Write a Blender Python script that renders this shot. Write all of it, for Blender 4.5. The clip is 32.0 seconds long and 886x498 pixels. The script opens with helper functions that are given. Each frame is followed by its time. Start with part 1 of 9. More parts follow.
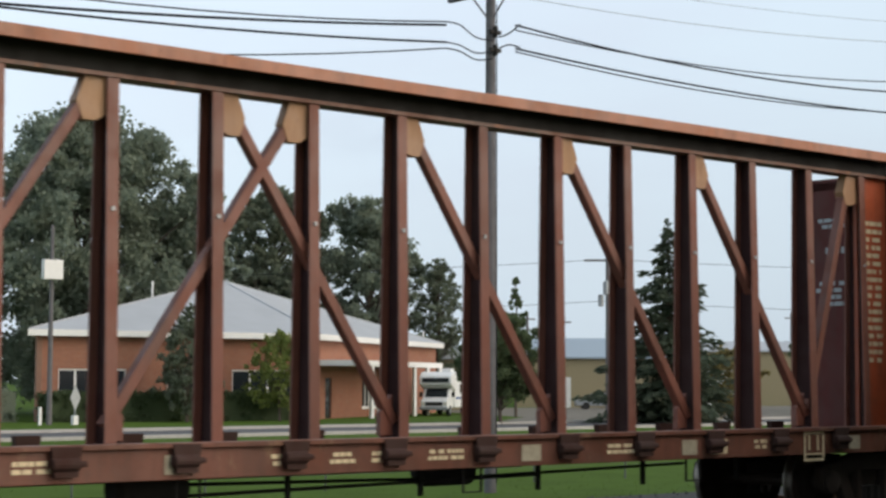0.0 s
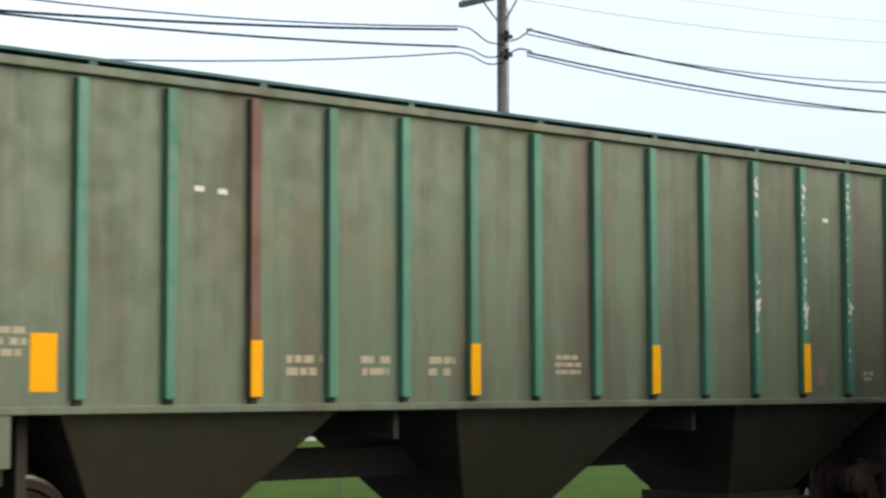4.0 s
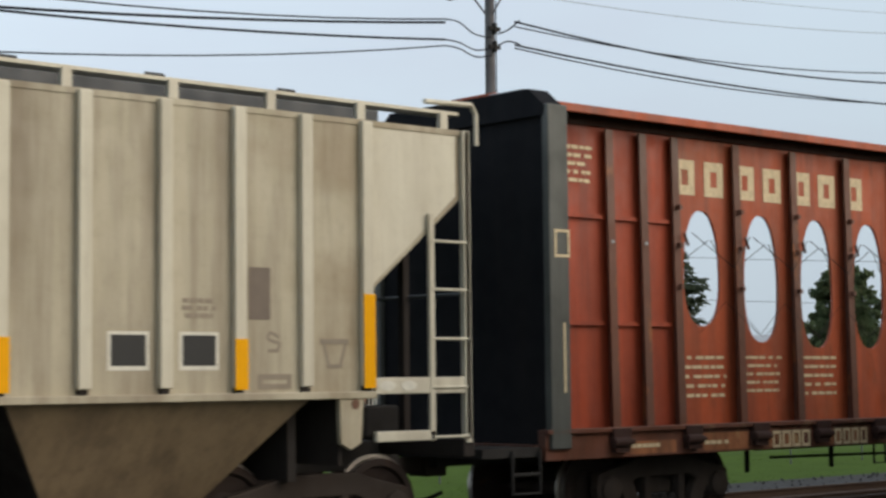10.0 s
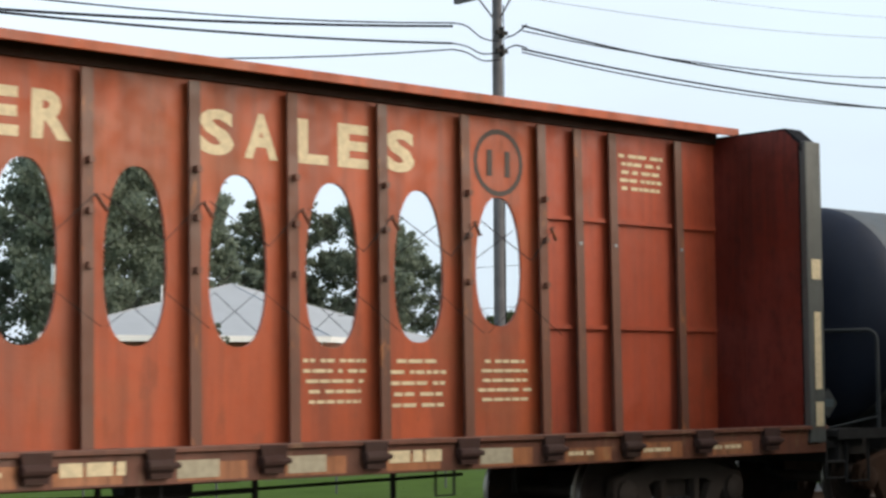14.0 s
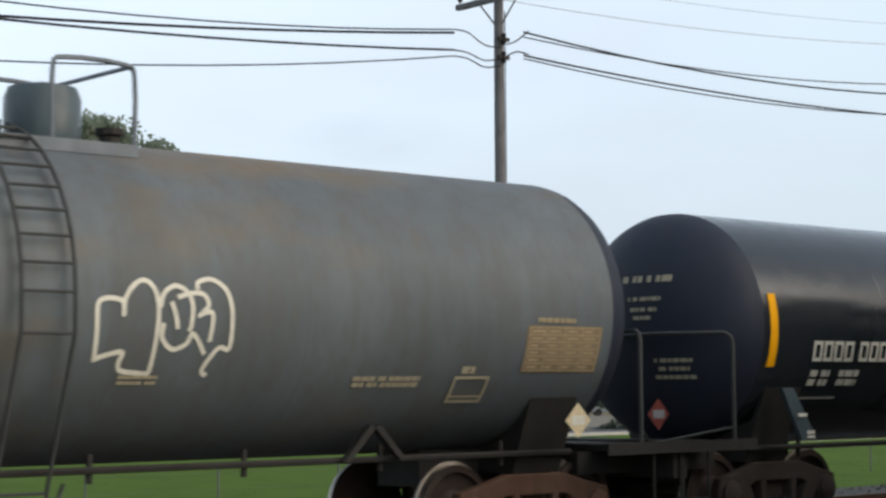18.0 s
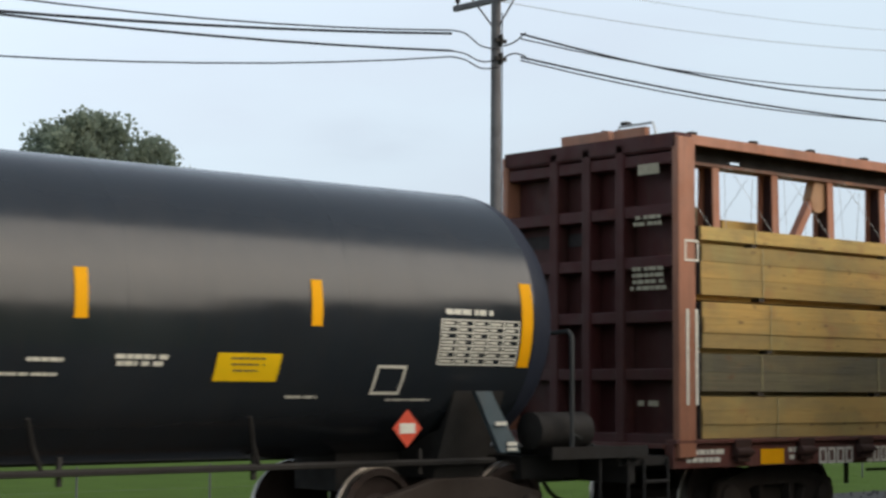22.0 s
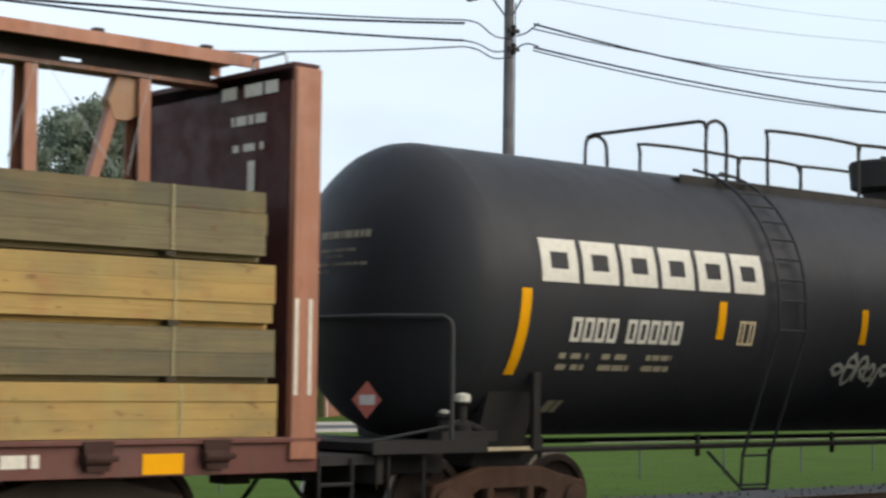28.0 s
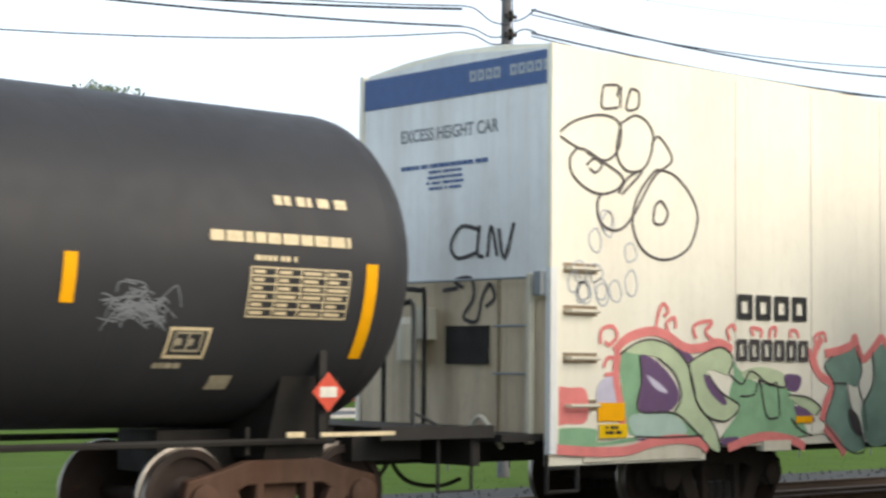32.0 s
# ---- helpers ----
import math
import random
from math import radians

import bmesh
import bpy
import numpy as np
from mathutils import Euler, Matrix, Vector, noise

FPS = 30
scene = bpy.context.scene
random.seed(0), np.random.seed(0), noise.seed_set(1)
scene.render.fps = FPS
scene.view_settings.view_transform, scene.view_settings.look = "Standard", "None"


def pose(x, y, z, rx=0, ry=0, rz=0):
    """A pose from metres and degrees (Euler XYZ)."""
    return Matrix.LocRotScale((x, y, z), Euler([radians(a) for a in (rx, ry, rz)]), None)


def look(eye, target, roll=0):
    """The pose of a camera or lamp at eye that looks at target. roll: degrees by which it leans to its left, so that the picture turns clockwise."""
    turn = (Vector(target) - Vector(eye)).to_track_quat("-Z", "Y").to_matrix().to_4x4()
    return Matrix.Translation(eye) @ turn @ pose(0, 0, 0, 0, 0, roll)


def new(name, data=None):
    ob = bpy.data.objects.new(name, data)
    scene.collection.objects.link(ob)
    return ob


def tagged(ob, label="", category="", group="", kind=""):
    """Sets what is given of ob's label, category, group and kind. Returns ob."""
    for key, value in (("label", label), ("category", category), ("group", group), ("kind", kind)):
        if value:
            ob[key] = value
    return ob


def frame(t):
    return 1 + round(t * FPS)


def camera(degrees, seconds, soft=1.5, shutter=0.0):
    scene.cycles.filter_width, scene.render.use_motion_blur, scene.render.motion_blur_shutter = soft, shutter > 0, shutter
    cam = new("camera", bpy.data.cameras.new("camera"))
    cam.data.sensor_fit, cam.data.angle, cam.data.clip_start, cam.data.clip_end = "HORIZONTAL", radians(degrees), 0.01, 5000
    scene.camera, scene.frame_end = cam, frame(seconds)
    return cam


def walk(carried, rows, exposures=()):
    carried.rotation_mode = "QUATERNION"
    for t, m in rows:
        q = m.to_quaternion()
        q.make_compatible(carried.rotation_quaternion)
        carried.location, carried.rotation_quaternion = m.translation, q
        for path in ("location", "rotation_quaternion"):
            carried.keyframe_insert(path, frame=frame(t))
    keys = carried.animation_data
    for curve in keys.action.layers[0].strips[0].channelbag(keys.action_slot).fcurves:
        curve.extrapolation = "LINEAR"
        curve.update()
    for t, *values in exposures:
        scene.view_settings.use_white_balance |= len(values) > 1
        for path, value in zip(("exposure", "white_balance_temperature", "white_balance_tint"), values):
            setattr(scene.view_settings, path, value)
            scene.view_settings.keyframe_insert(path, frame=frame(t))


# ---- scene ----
# The camera stands still, held in the hand, beside a railway line; the train runs along -x.
LENS = 27.795
EYE = (0.0, 0.0, 1.757)
VIEW = [(0, 41.655, 4.242, 0.17), (0.5, 41.535, 4.045, -0.19), (1, 41.606, 4.081, 0.07), (1.5, 41.652, 4.232, 0.32), (2, 41.638, 4.331, 0.22),
        (2.5, 41.667, 4.309, 0.12), (3, 41.463, 4.293, 0.03), (3.5, 41.281, 4.395, -0.07), (5.5, 41.312, 4.292, -0.50), (6, 41.190, 4.268, -0.43),
        (6.5, 41.366, 4.414, -0.33), (7, 41.672, 4.504, -0.09), (7.5, 41.583, 4.523, 0.17), (8, 41.674, 4.595, -0.09), (8.5, 41.414, 4.474, -0.17),
        (9, 41.435, 4.447, -0.34), (9.5, 41.547, 4.238, -0.38), (10, 41.590, 4.162, -0.59), (10.5, 41.494, 4.361, -0.33), (11, 41.187, 4.339, -0.26),
        (11.5, 41.284, 4.476, -0.16), (12, 41.335, 4.567, -0.30), (12.5, 41.384, 4.491, -0.40), (13, 41.183, 4.412, -0.46), (13.5, 41.120, 4.267, -0.34),
        (14, 41.376, 4.284, -0.39), (14.5, 41.523, 4.275, -0.24), (16.5, 41.303, 4.324, -0.24), (17, 41.492, 4.326, -0.27), (17.5, 41.429, 4.558, -0.58),
        (18, 41.318, 4.490, -0.43), (18.5, 41.146, 4.555, -0.27), (19, 41.204, 4.490, -0.15), (19.5, 41.265, 4.397, 0.01), (20, 41.363, 4.362, 0.24),
        (20.5, 41.352, 4.494, 0.37), (21, 41.277, 4.436, 0.23), (21.5, 41.488, 4.488, 0.24), (22, 41.492, 4.512, 0.28), (22.5, 41.685, 4.548, 0.04),
        (23, 41.433, 4.485, -0.01), (23.5, 41.506, 4.362, 0.07), (24, 41.410, 4.228, 0.30), (24.5, 41.436, 4.189, 0.76), (25, 41.412, 4.132, 0.63),
        (25.5, 41.339, 3.996, 0.62), (26, 41.515, 4.049, 0.84), (26.5, 41.325, 4.185, 0.86), (28.5, 41.115, 4.178, 0.69), (29, 41.208, 4.194, 0.68),
        (29.5, 41.159, 4.299, 0.68), (30, 41.187, 4.304, 0.71), (30.5, 41.219, 4.185, 0.66), (31, 41.168, 4.157, 0.59), (31.5, 41.173, 3.805, 0.69),
        (32, 41.199, 3.736, 0.54)]
RUN = [-0.00, 4.52, 9.08, 13.66, 18.25, 22.84, 27.45, 32.05, 36.66, 41.26, 45.87, 50.46, 54.99, 59.49, 64.01, 68.46, 72.92, 77.38, 81.87, 86.51, 91.16, 95.78, 100.44, 105.12, 109.79, 114.49, 119.18, 123.87, 128.61, 133.40, 138.23, 143.11, 148.00]
cam = camera(LENS, 32.0, soft=2.7, shutter=0.25)


def aim(yaw, pitch, roll):
    a, b = radians(yaw), radians(pitch)
    way = Vector((math.sin(a) * math.cos(b), math.cos(a) * math.cos(b), math.sin(b)))
    return look(EYE, Vector(EYE) + way * 10, roll)


STOPS = [(0, 0.08), (2, 0.16), (3.5, 0.42), (6, 0.38), (7, 0.46), (8, 0.12), (9.5, -0.16), (10.3, -0.1), (11, 0.08), (13, 0.3), (16, 0.3), (17, 0.28), (19, 0.05), (22, 0.05), (25, 0.22), (26.5, 0.2), (28.5, 0.28), (30, 0.42), (32, 0.72)]
walk(cam, [(t, aim(y, p, r)) for t, y, p, r in VIEW], STOPS)

# ---- light: soft evening sun from behind the camera under a thin hazy sky ----
SUN_ELEV, SUN_AZ = 29.0, 150.0   # azimuth clockwise from +y
world = bpy.data.worlds.new("sky")
scene.world = world
world.use_nodes = True
wt = world.node_tree
for n in list(wt.nodes):
    wt.nodes.remove(n)
w_out = wt.nodes.new("ShaderNodeOutputWorld")
w_bg = wt.nodes.new("ShaderNodeBackground")
w_sky = wt.nodes.new("ShaderNodeTexSky")
w_sky.sky_type = "NISHITA"
w_sky.sun_disc = False
w_sky.sun_elevation = radians(SUN_ELEV)
w_sky.sun_rotation = radians(SUN_AZ)
w_sky.air_density, w_sky.dust_density, w_sky.ozone_density = 1.0, 2.0, 1.0
w_tc = wt.nodes.new("ShaderNodeTexCoord")
w_map = wt.nodes.new("ShaderNodeMapping")
w_map.inputs["Scale"].default_value = (1.0, 1.0, 3.2)
w_no = wt.nodes.new("ShaderNodeTexNoise")
w_no.inputs["Scale"].default_value = 3.2
w_no.inputs["Detail"].default_value = 5.0
w_no.inputs["Roughness"].default_value = 0.5
w_rmp = wt.nodes.new("ShaderNodeValToRGB")
w_rmp.color_ramp.elements[0].position, w_rmp.color_ramp.elements[0].color = 0.46, (0, 0, 0, 1)
w_rmp.color_ramp.elements[1].position, w_rmp.color_ramp.elements[1].color = 0.66, (1, 1, 1, 1)
w_mix = wt.nodes.new("ShaderNodeMixRGB")
w_haze = wt.nodes.new("ShaderNodeMixRGB")
w_haze.inputs["Color1"].default_value = (9.3, 10.8, 12.1, 1)
w_haze.inputs["Color2"].default_value = (8.9, 10.05, 11.4, 1)
w_sep = wt.nodes.new("ShaderNodeSeparateXYZ")
w_el = wt.nodes.new("ShaderNodeMapRange")
w_el.inputs["From Min"].default_value, w_el.inputs["From Max"].default_value = 0.0, 0.75
w_el.inputs["To Min"].default_value, w_el.inputs["To Max"].default_value = 0.97, 0.30
wt.links.new(w_tc.outputs["Generated"], w_map.inputs["Vector"])
wt.links.new(w_map.outputs["Vector"], w_no.inputs["Vector"])
wt.links.new(w_no.outputs["Fac"], w_rmp.inputs["Fac"])
wt.links.new(w_rmp.outputs["Color"], w_haze.inputs["Fac"])
wt.links.new(w_tc.outputs["Generated"], w_sep.inputs["Vector"])
wt.links.new(w_sep.outputs["Z"], w_el.inputs["Value"])
wt.links.new(w_el.outputs["Result"], w_mix.inputs["Fac"])
# the haze turns warm towards the low sun
w_dot = wt.nodes.new("ShaderNodeVectorMath")
w_dot.operation = "DOT_PRODUCT"
w_dot.inputs[1].default_value = (math.sin(radians(SUN_AZ)), math.cos(radians(SUN_AZ)), -0.55)
w_glow = wt.nodes.new("ShaderNodeMapRange")
w_glow.interpolation_type = "SMOOTHSTEP"
w_glow.inputs["From Min"].default_value, w_glow.inputs["From Max"].default_value = 0.1, 1.0
w_warm = wt.nodes.new("ShaderNodeMixRGB")
w_warm.inputs["Color2"].default_value = (9.9, 9.1, 7.9, 1)
wt.links.new(w_tc.outputs["Generated"], w_dot.inputs[0])
wt.links.new(w_dot.outputs["Value"], w_glow.inputs["Value"])
wt.links.new(w_glow.outputs["Result"], w_warm.inputs["Fac"])
# the far haze is a little darker low down and away to the east
w_low = wt.nodes.new("ShaderNodeMapRange")
w_low.inputs["From Min"].default_value, w_low.inputs["From Max"].default_value = 0.02, 0.22
w_low.inputs["To Min"].default_value, w_low.inputs["To Max"].default_value = 0.74, 1.07
w_east = wt.nodes.new("ShaderNodeMapRange")
w_east.inputs["From Min"].default_value, w_east.inputs["From Max"].default_value = 0.3, 1.0
w_east.inputs["To Min"].default_value, w_east.inputs["To Max"].default_value = 1.08, 0.80
w_both = wt.nodes.new("ShaderNodeMath")
w_both.operation = "MULTIPLY"
w_dim = wt.nodes.new("ShaderNodeVectorMath")
w_dim.operation = "SCALE"
wt.links.new(w_sep.outputs["Z"], w_low.inputs["Value"])
wt.links.new(w_sep.outputs["X"], w_east.inputs["Value"])
wt.links.new(w_low.outputs["Result"], w_both.inputs[0])
wt.links.new(w_east.outputs["Result"], w_both.inputs[1])
wt.links.new(w_haze.outputs["Color"], w_dim.inputs[0])
wt.links.new(w_both.outputs["Value"], w_dim.inputs["Scale"])
# one soft grey cloud low over the line
CLOUD_AZ, CLOUD_EL = radians(39.1), radians(7.9)
w_side = wt.nodes.new("ShaderNodeVectorMath")
w_side.operation = "DOT_PRODUCT"
w_side.inputs[1].default_value = (math.cos(CLOUD_AZ) / 0.050, -math.sin(CLOUD_AZ) / 0.050, 0.0)
w_up = wt.nodes.new("ShaderNodeMath")
w_up.operation = "MULTIPLY_ADD"
w_up.inputs[1].default_value, w_up.inputs[2].default_value = 1 / 0.019, -math.sin(CLOUD_EL) / 0.019
w_flat = wt.nodes.new("ShaderNodeCombineXYZ")
w_len = wt.nodes.new("ShaderNodeVectorMath")
w_len.operation = "LENGTH"
w_cl = wt.nodes.new("ShaderNodeMapRange")
w_cl.interpolation_type = "SMOOTHSTEP"
w_cl.inputs["From Min"].default_value, w_cl.inputs["From Max"].default_value = 0.1, 1.15
w_cl.inputs["To Min"].default_value, w_cl.inputs["To Max"].default_value = 0.30, 0.0
w_cn = wt.nodes.new("ShaderNodeTexNoise")
w_cn.inputs["Scale"].default_value, w_cn.inputs["Detail"].default_value = 26.0, 4.0
w_cm = wt.nodes.new("ShaderNodeMath")
w_cm.operation = "MULTIPLY"
w_cloud = wt.nodes.new("ShaderNodeMixRGB")
w_cloud.inputs["Color2"].default_value = (5.0, 5.5, 6.6, 1)
wt.links.new(w_tc.outputs["Generated"], w_side.inputs[0])
wt.links.new(w_sep.outputs["Z"], w_up.inputs[0])
wt.links.new(w_side.outputs["Value"], w_flat.inputs["X"])
wt.links.new(w_up.outputs["Value"], w_flat.inputs["Y"])
wt.links.new(w_flat.outputs["Vector"], w_len.inputs[0])
wt.links.new(w_len.outputs["Value"], w_cl.inputs["Value"])
wt.links.new(w_map.outputs["Vector"], w_cn.inputs["Vector"])
wt.links.new(w_cl.outputs["Result"], w_cm.inputs[0])
wt.links.new(w_cn.outputs["Fac"], w_cm.inputs[1])
wt.links.new(w_cm.outputs["Value"], w_cloud.inputs["Fac"])
wt.links.new(w_dim.outputs["Vector"], w_cloud.inputs["Color1"])
wt.links.new(w_cloud.outputs["Color"], w_warm.inputs["Color1"])
wt.links.new(w_warm.outputs["Color"], w_mix.inputs["Color2"])
wt.links.new(w_sky.outputs["Color"], w_mix.inputs["Color1"])
wt.links.new(w_mix.outputs["Color"], w_bg.inputs["Color"])
w_bg.inputs["Strength"].default_value = 0.095
wt.links.new(w_bg.outputs["Background"], w_out.inputs["Surface"])

sun = new("sun", bpy.data.lights.new("sun", "SUN"))
sun.data.energy = 1.95
sun.data.angle = radians(55)
sun.data.color = (1.0, 0.90, 0.77)
sa, se = radians(SUN_AZ), radians(SUN_ELEV)
sun.matrix_world = look((0, 0, 50), Vector((0, 0, 50)) - Vector((math.sin(sa) * math.cos(se), math.cos(sa) * math.cos(se), math.sin(se))))

# ---- materials ----


def nodes(name):
    m = bpy.data.materials.new(name)
    m.use_nodes = True
    t = m.node_tree
    return m, t, t.nodes["Principled BSDF"]


def mixer(t, fac, a, b, mode="MIX"):
    n = t.nodes.new("ShaderNodeMixRGB")
    n.blend_type = mode
    for sock, v in (("Fac", fac), ("Color1", a), ("Color2", b)):
        if isinstance(v, (int, float)):
            n.inputs[sock].default_value = v
        elif isinstance(v, tuple):
            n.inputs[sock].default_value = (*v, 1)
        else:
            t.links.new(v, n.inputs[sock])
    return n.outputs["Color"]


def noisy(t, scale, stretch=(1, 1, 1), detail=4.0, lo=0.4, hi=0.65, rough=0.55, shift=(0, 0, 0)):
    tc = t.nodes.new("ShaderNodeTexCoord")
    mp = t.nodes.new("ShaderNodeMapping")
    mp.inputs["Scale"].default_value = stretch
    mp.inputs["Location"].default_value = shift
    no = t.nodes.new("ShaderNodeTexNoise")
    no.inputs["Scale"].default_value = scale
    no.inputs["Detail"].default_value = detail
    no.inputs["Roughness"].default_value = rough
    rp = t.nodes.new("ShaderNodeMapRange")
    rp.inputs["From Min"].default_value, rp.inputs["From Max"].default_value = lo, hi
    t.links.new(tc.outputs["Object"], mp.inputs["Vector"])
    t.links.new(mp.outputs["Vector"], no.inputs["Vector"])
    t.links.new(no.outputs["Fac"], rp.inputs["Value"])
    return rp.outputs["Result"]


def bump(t, b, height, strength=0.3, dist=0.01):
    n = t.nodes.new("ShaderNodeBump")
    n.inputs["Strength"].default_value, n.inputs["Distance"].default_value = strength, dist
    t.links.new(height, n.inputs["Height"])
    t.links.new(n.outputs["Normal"], b.inputs["Normal"])


def scaled(t, v, k):
    n = t.nodes.new("ShaderNodeMath")
    n.operation = "MULTIPLY"
    t.links.new(v, n.inputs[0])
    n.inputs[1].default_value = k
    return n.outputs[0]


def paint(name, col, grime=(0.06, 0.045, 0.035), streaks=0.5, blotch=0.35, rust=0.0, rust_col=(0.16, 0.055, 0.025), rough=0.55, metal=0.0, relief=0.12, across=2.2, gloss=0.5, even=False, patina=0.0):
    """Weathered paint: broad fading, rain streaks, specks of rust, fine relief."""
    m, t, b = nodes(name)
    faded = tuple(min(1, c * 1.25 + 0.02) for c in col)
    c = mixer(t, scaled(t, noisy(t, 0.7), blotch), col, faded)
    c = mixer(t, scaled(t, noisy(t, across, (1, 1, 0.12), 5, 0.45, 0.75), streaks), c, grime)
    c = mixer(t, scaled(t, noisy(t, across * 3.4, (1, 1, 0.07), 4, 0.46, 0.7, 0.6, (5, 2, 1)), streaks * 0.6), c, grime)
    c = mixer(t, scaled(t, noisy(t, 9.0, (1, 1, 0.6), 6, 0.5, 0.8, 0.7, (3, 1, 2)), blotch * 0.8), c, grime)
    if patina:
        c = mixer(t, scaled(t, noisy(t, 0.55, (0.6, 1, 1.3), 4, 0.54, 0.72, 0.55, (2, 5, 1)), patina), c, (0.20, 0.125, 0.05))
    if rust:
        c = mixer(t, scaled(t, noisy(t, 3.4, (1, 1, 0.4), 8, 0.58, 0.66, 0.7, (7, 2, 5)), rust), c, rust_col)
    t.links.new(c, b.inputs["Base Color"])
    rg = t.nodes.new("ShaderNodeMapRange")
    rg.inputs["To Min"].default_value, rg.inputs["To Max"].default_value = max(0.05, rough - (0.03 if even else 0.12)), min(1, rough + (0.04 if even else 0.15))
    t.links.new(noisy(t, 4.0), rg.inputs["Value"])
    t.links.new(rg.outputs["Result"], b.inputs["Roughness"])
    b.inputs["Metallic"].default_value = metal
    b.inputs["Specular IOR Level"].default_value = gloss
    bump(t, b, noisy(t, 30.0, (1, 1, 1), 4, 0.2, 0.8), relief)
    return m


def plain(name, col, rough=0.6, metal=0.0, vary=0.25, scale=6.0, gloss=0.5):
    m, t, b = nodes(name)
    dark = tuple(c * 0.55 for c in col)
    c = mixer(t, scaled(t, noisy(t, scale, (1, 1, 1), 6), vary), col, dark)
    t.links.new(c, b.inputs["Base Color"])
    b.inputs["Roughness"].default_value, b.inputs["Metallic"].default_value = rough, metal
    b.inputs["Specular IOR Level"].default_value = gloss
    bump(t, b, noisy(t, scale * 7, (1, 1, 1), 3, 0.2, 0.8), 0.15)
    return m


def per_piece(name, col_a, col_b, rough, grain, stretch, relief=0.25, knots=False, stain=1.0):
    """A material whose tone differs from piece to piece."""
    m, t, b = nodes(name)
    oi = t.nodes.new("ShaderNodeObjectInfo")
    c = mixer(t, oi.outputs["Random"], col_a, col_b)
    dark = tuple(v * 0.55 for v in col_a)
    g = noisy(t, grain, stretch, 6, 0.42, 0.72, 0.6)
    c = mixer(t, scaled(t, g, 0.5), c, dark)
    c = mixer(t, scaled(t, noisy(t, 1.5, (0.7, 1, 1.5), 5, 0.44, 0.66, 0.6), 0.5 * stain), c, (0.15, 0.135, 0.075))
    c = mixer(t, scaled(t, noisy(t, 1.3, (0.6, 1, 2.2), 4, 0.48, 0.68, 0.55, (4, 7, 2)), 0.55 * stain), c, (0.48, 0.31, 0.09))
    c = mixer(t, scaled(t, noisy(t, 2.6, (0.8, 1, 1.5), 3, 0.60, 0.72, 0.5, (1, 3, 8)), 0.45 * stain), c, (0.34, 0.15, 0.06))
    if knots:
        c = mixer(t, scaled(t, noisy(t, 11.0, (0.5, 1, 1.2), 1, 0.70, 0.76, 0.3, (9, 3, 4)), 0.55), c, (0.14, 0.07, 0.03))
        c = mixer(t, scaled(t, noisy(t, 2.2, (1, 1, 0.35), 4, 0.50, 0.70, 0.6, (6, 1, 9)), 0.35 * stain), c, (0.36, 0.33, 0.12))
    t.links.new(c, b.inputs["Base Color"])
    b.inputs["Roughness"].default_value = rough
    bump(t, b, g, relief)
    return m


def leafy(name, a, b_col):
    m, t, b = nodes(name)
    geo = t.nodes.new("ShaderNodeNewGeometry")
    c = mixer(t, geo.outputs["Random Per Island"], a, b_col)
    c = mixer(t, scaled(t, noisy(t, 0.35, (1, 1, 1), 3), 0.4), c, tuple(v * 0.65 for v in a))
    t.links.new(c, b.inputs["Base Color"])
    b.inputs["Roughness"].default_value = 0.75
    b.inputs["Specular IOR Level"].default_value = 0.2
    # thin leaves let some light through
    tr = t.nodes.new("ShaderNodeBsdfTranslucent")
    t.links.new(c, tr.inputs["Color"])
    mx = t.nodes.new("ShaderNodeMixShader")
    mx.inputs[0].default_value = 0.6
    t.links.new(b.outputs["BSDF"], mx.inputs[1])
    t.links.new(tr.outputs["BSDF"], mx.inputs[2])
    t.links.new(mx.outputs["Shader"], t.nodes["Material Output"].inputs["Surface"])
    return m


M_RUST_RED = paint("oxide red car paint", (0.185, 0.062, 0.038), streaks=0.45, rust=0.35)
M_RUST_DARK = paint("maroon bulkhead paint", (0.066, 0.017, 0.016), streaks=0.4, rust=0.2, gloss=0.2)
M_MAROON = paint("red-brown bulkhead paint", (0.108, 0.022, 0.018), streaks=0.4, rust=0.2, gloss=0.25)
M_RAIL_GREY = paint("blue-grey rail paint", (0.13, 0.15, 0.175), streaks=0.3, rough=0.6)
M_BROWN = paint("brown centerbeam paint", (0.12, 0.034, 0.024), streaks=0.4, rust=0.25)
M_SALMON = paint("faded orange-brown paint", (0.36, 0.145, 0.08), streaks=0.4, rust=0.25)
M_ORANGE = paint("orange-red plate paint", (0.43, 0.083, 0.026), grime=(0.13, 0.045, 0.025), streaks=0.7, blotch=0.22, patina=0.3, rust=0.35, across=1.8)
M_POST_GREY = paint("worn rusty post paint", (0.155, 0.062, 0.036), streaks=0.5, rust=0.8, rust_col=(0.36, 0.13, 0.04))
M_BLACK_END = paint("black bulkhead paint", (0.016, 0.0165, 0.019), grime=(0.03, 0.026, 0.024), streaks=0.3, blotch=0.1, rough=0.85, gloss=0.06, relief=0.04)
M_BLUE_END = paint("blue-grey end paint", (0.105, 0.12, 0.132), grime=(0.09, 0.08, 0.07), streaks=0.4, blotch=0.3)
M_GREEN = paint("weathered green car paint", (0.112, 0.153, 0.094), grime=(0.092, 0.073, 0.05), streaks=0.9, blotch=0.35, patina=0.38, rust=0.3, rust_col=(0.15, 0.08, 0.04), across=1.8)
M_TEAL = paint("teal green rib paint", (0.065, 0.215, 0.14), streaks=0.35, blotch=0.3)
M_TEAL_DARK = paint("teal end paint", (0.008, 0.078, 0.074), grime=(0.012, 0.035, 0.034), streaks=0.4)
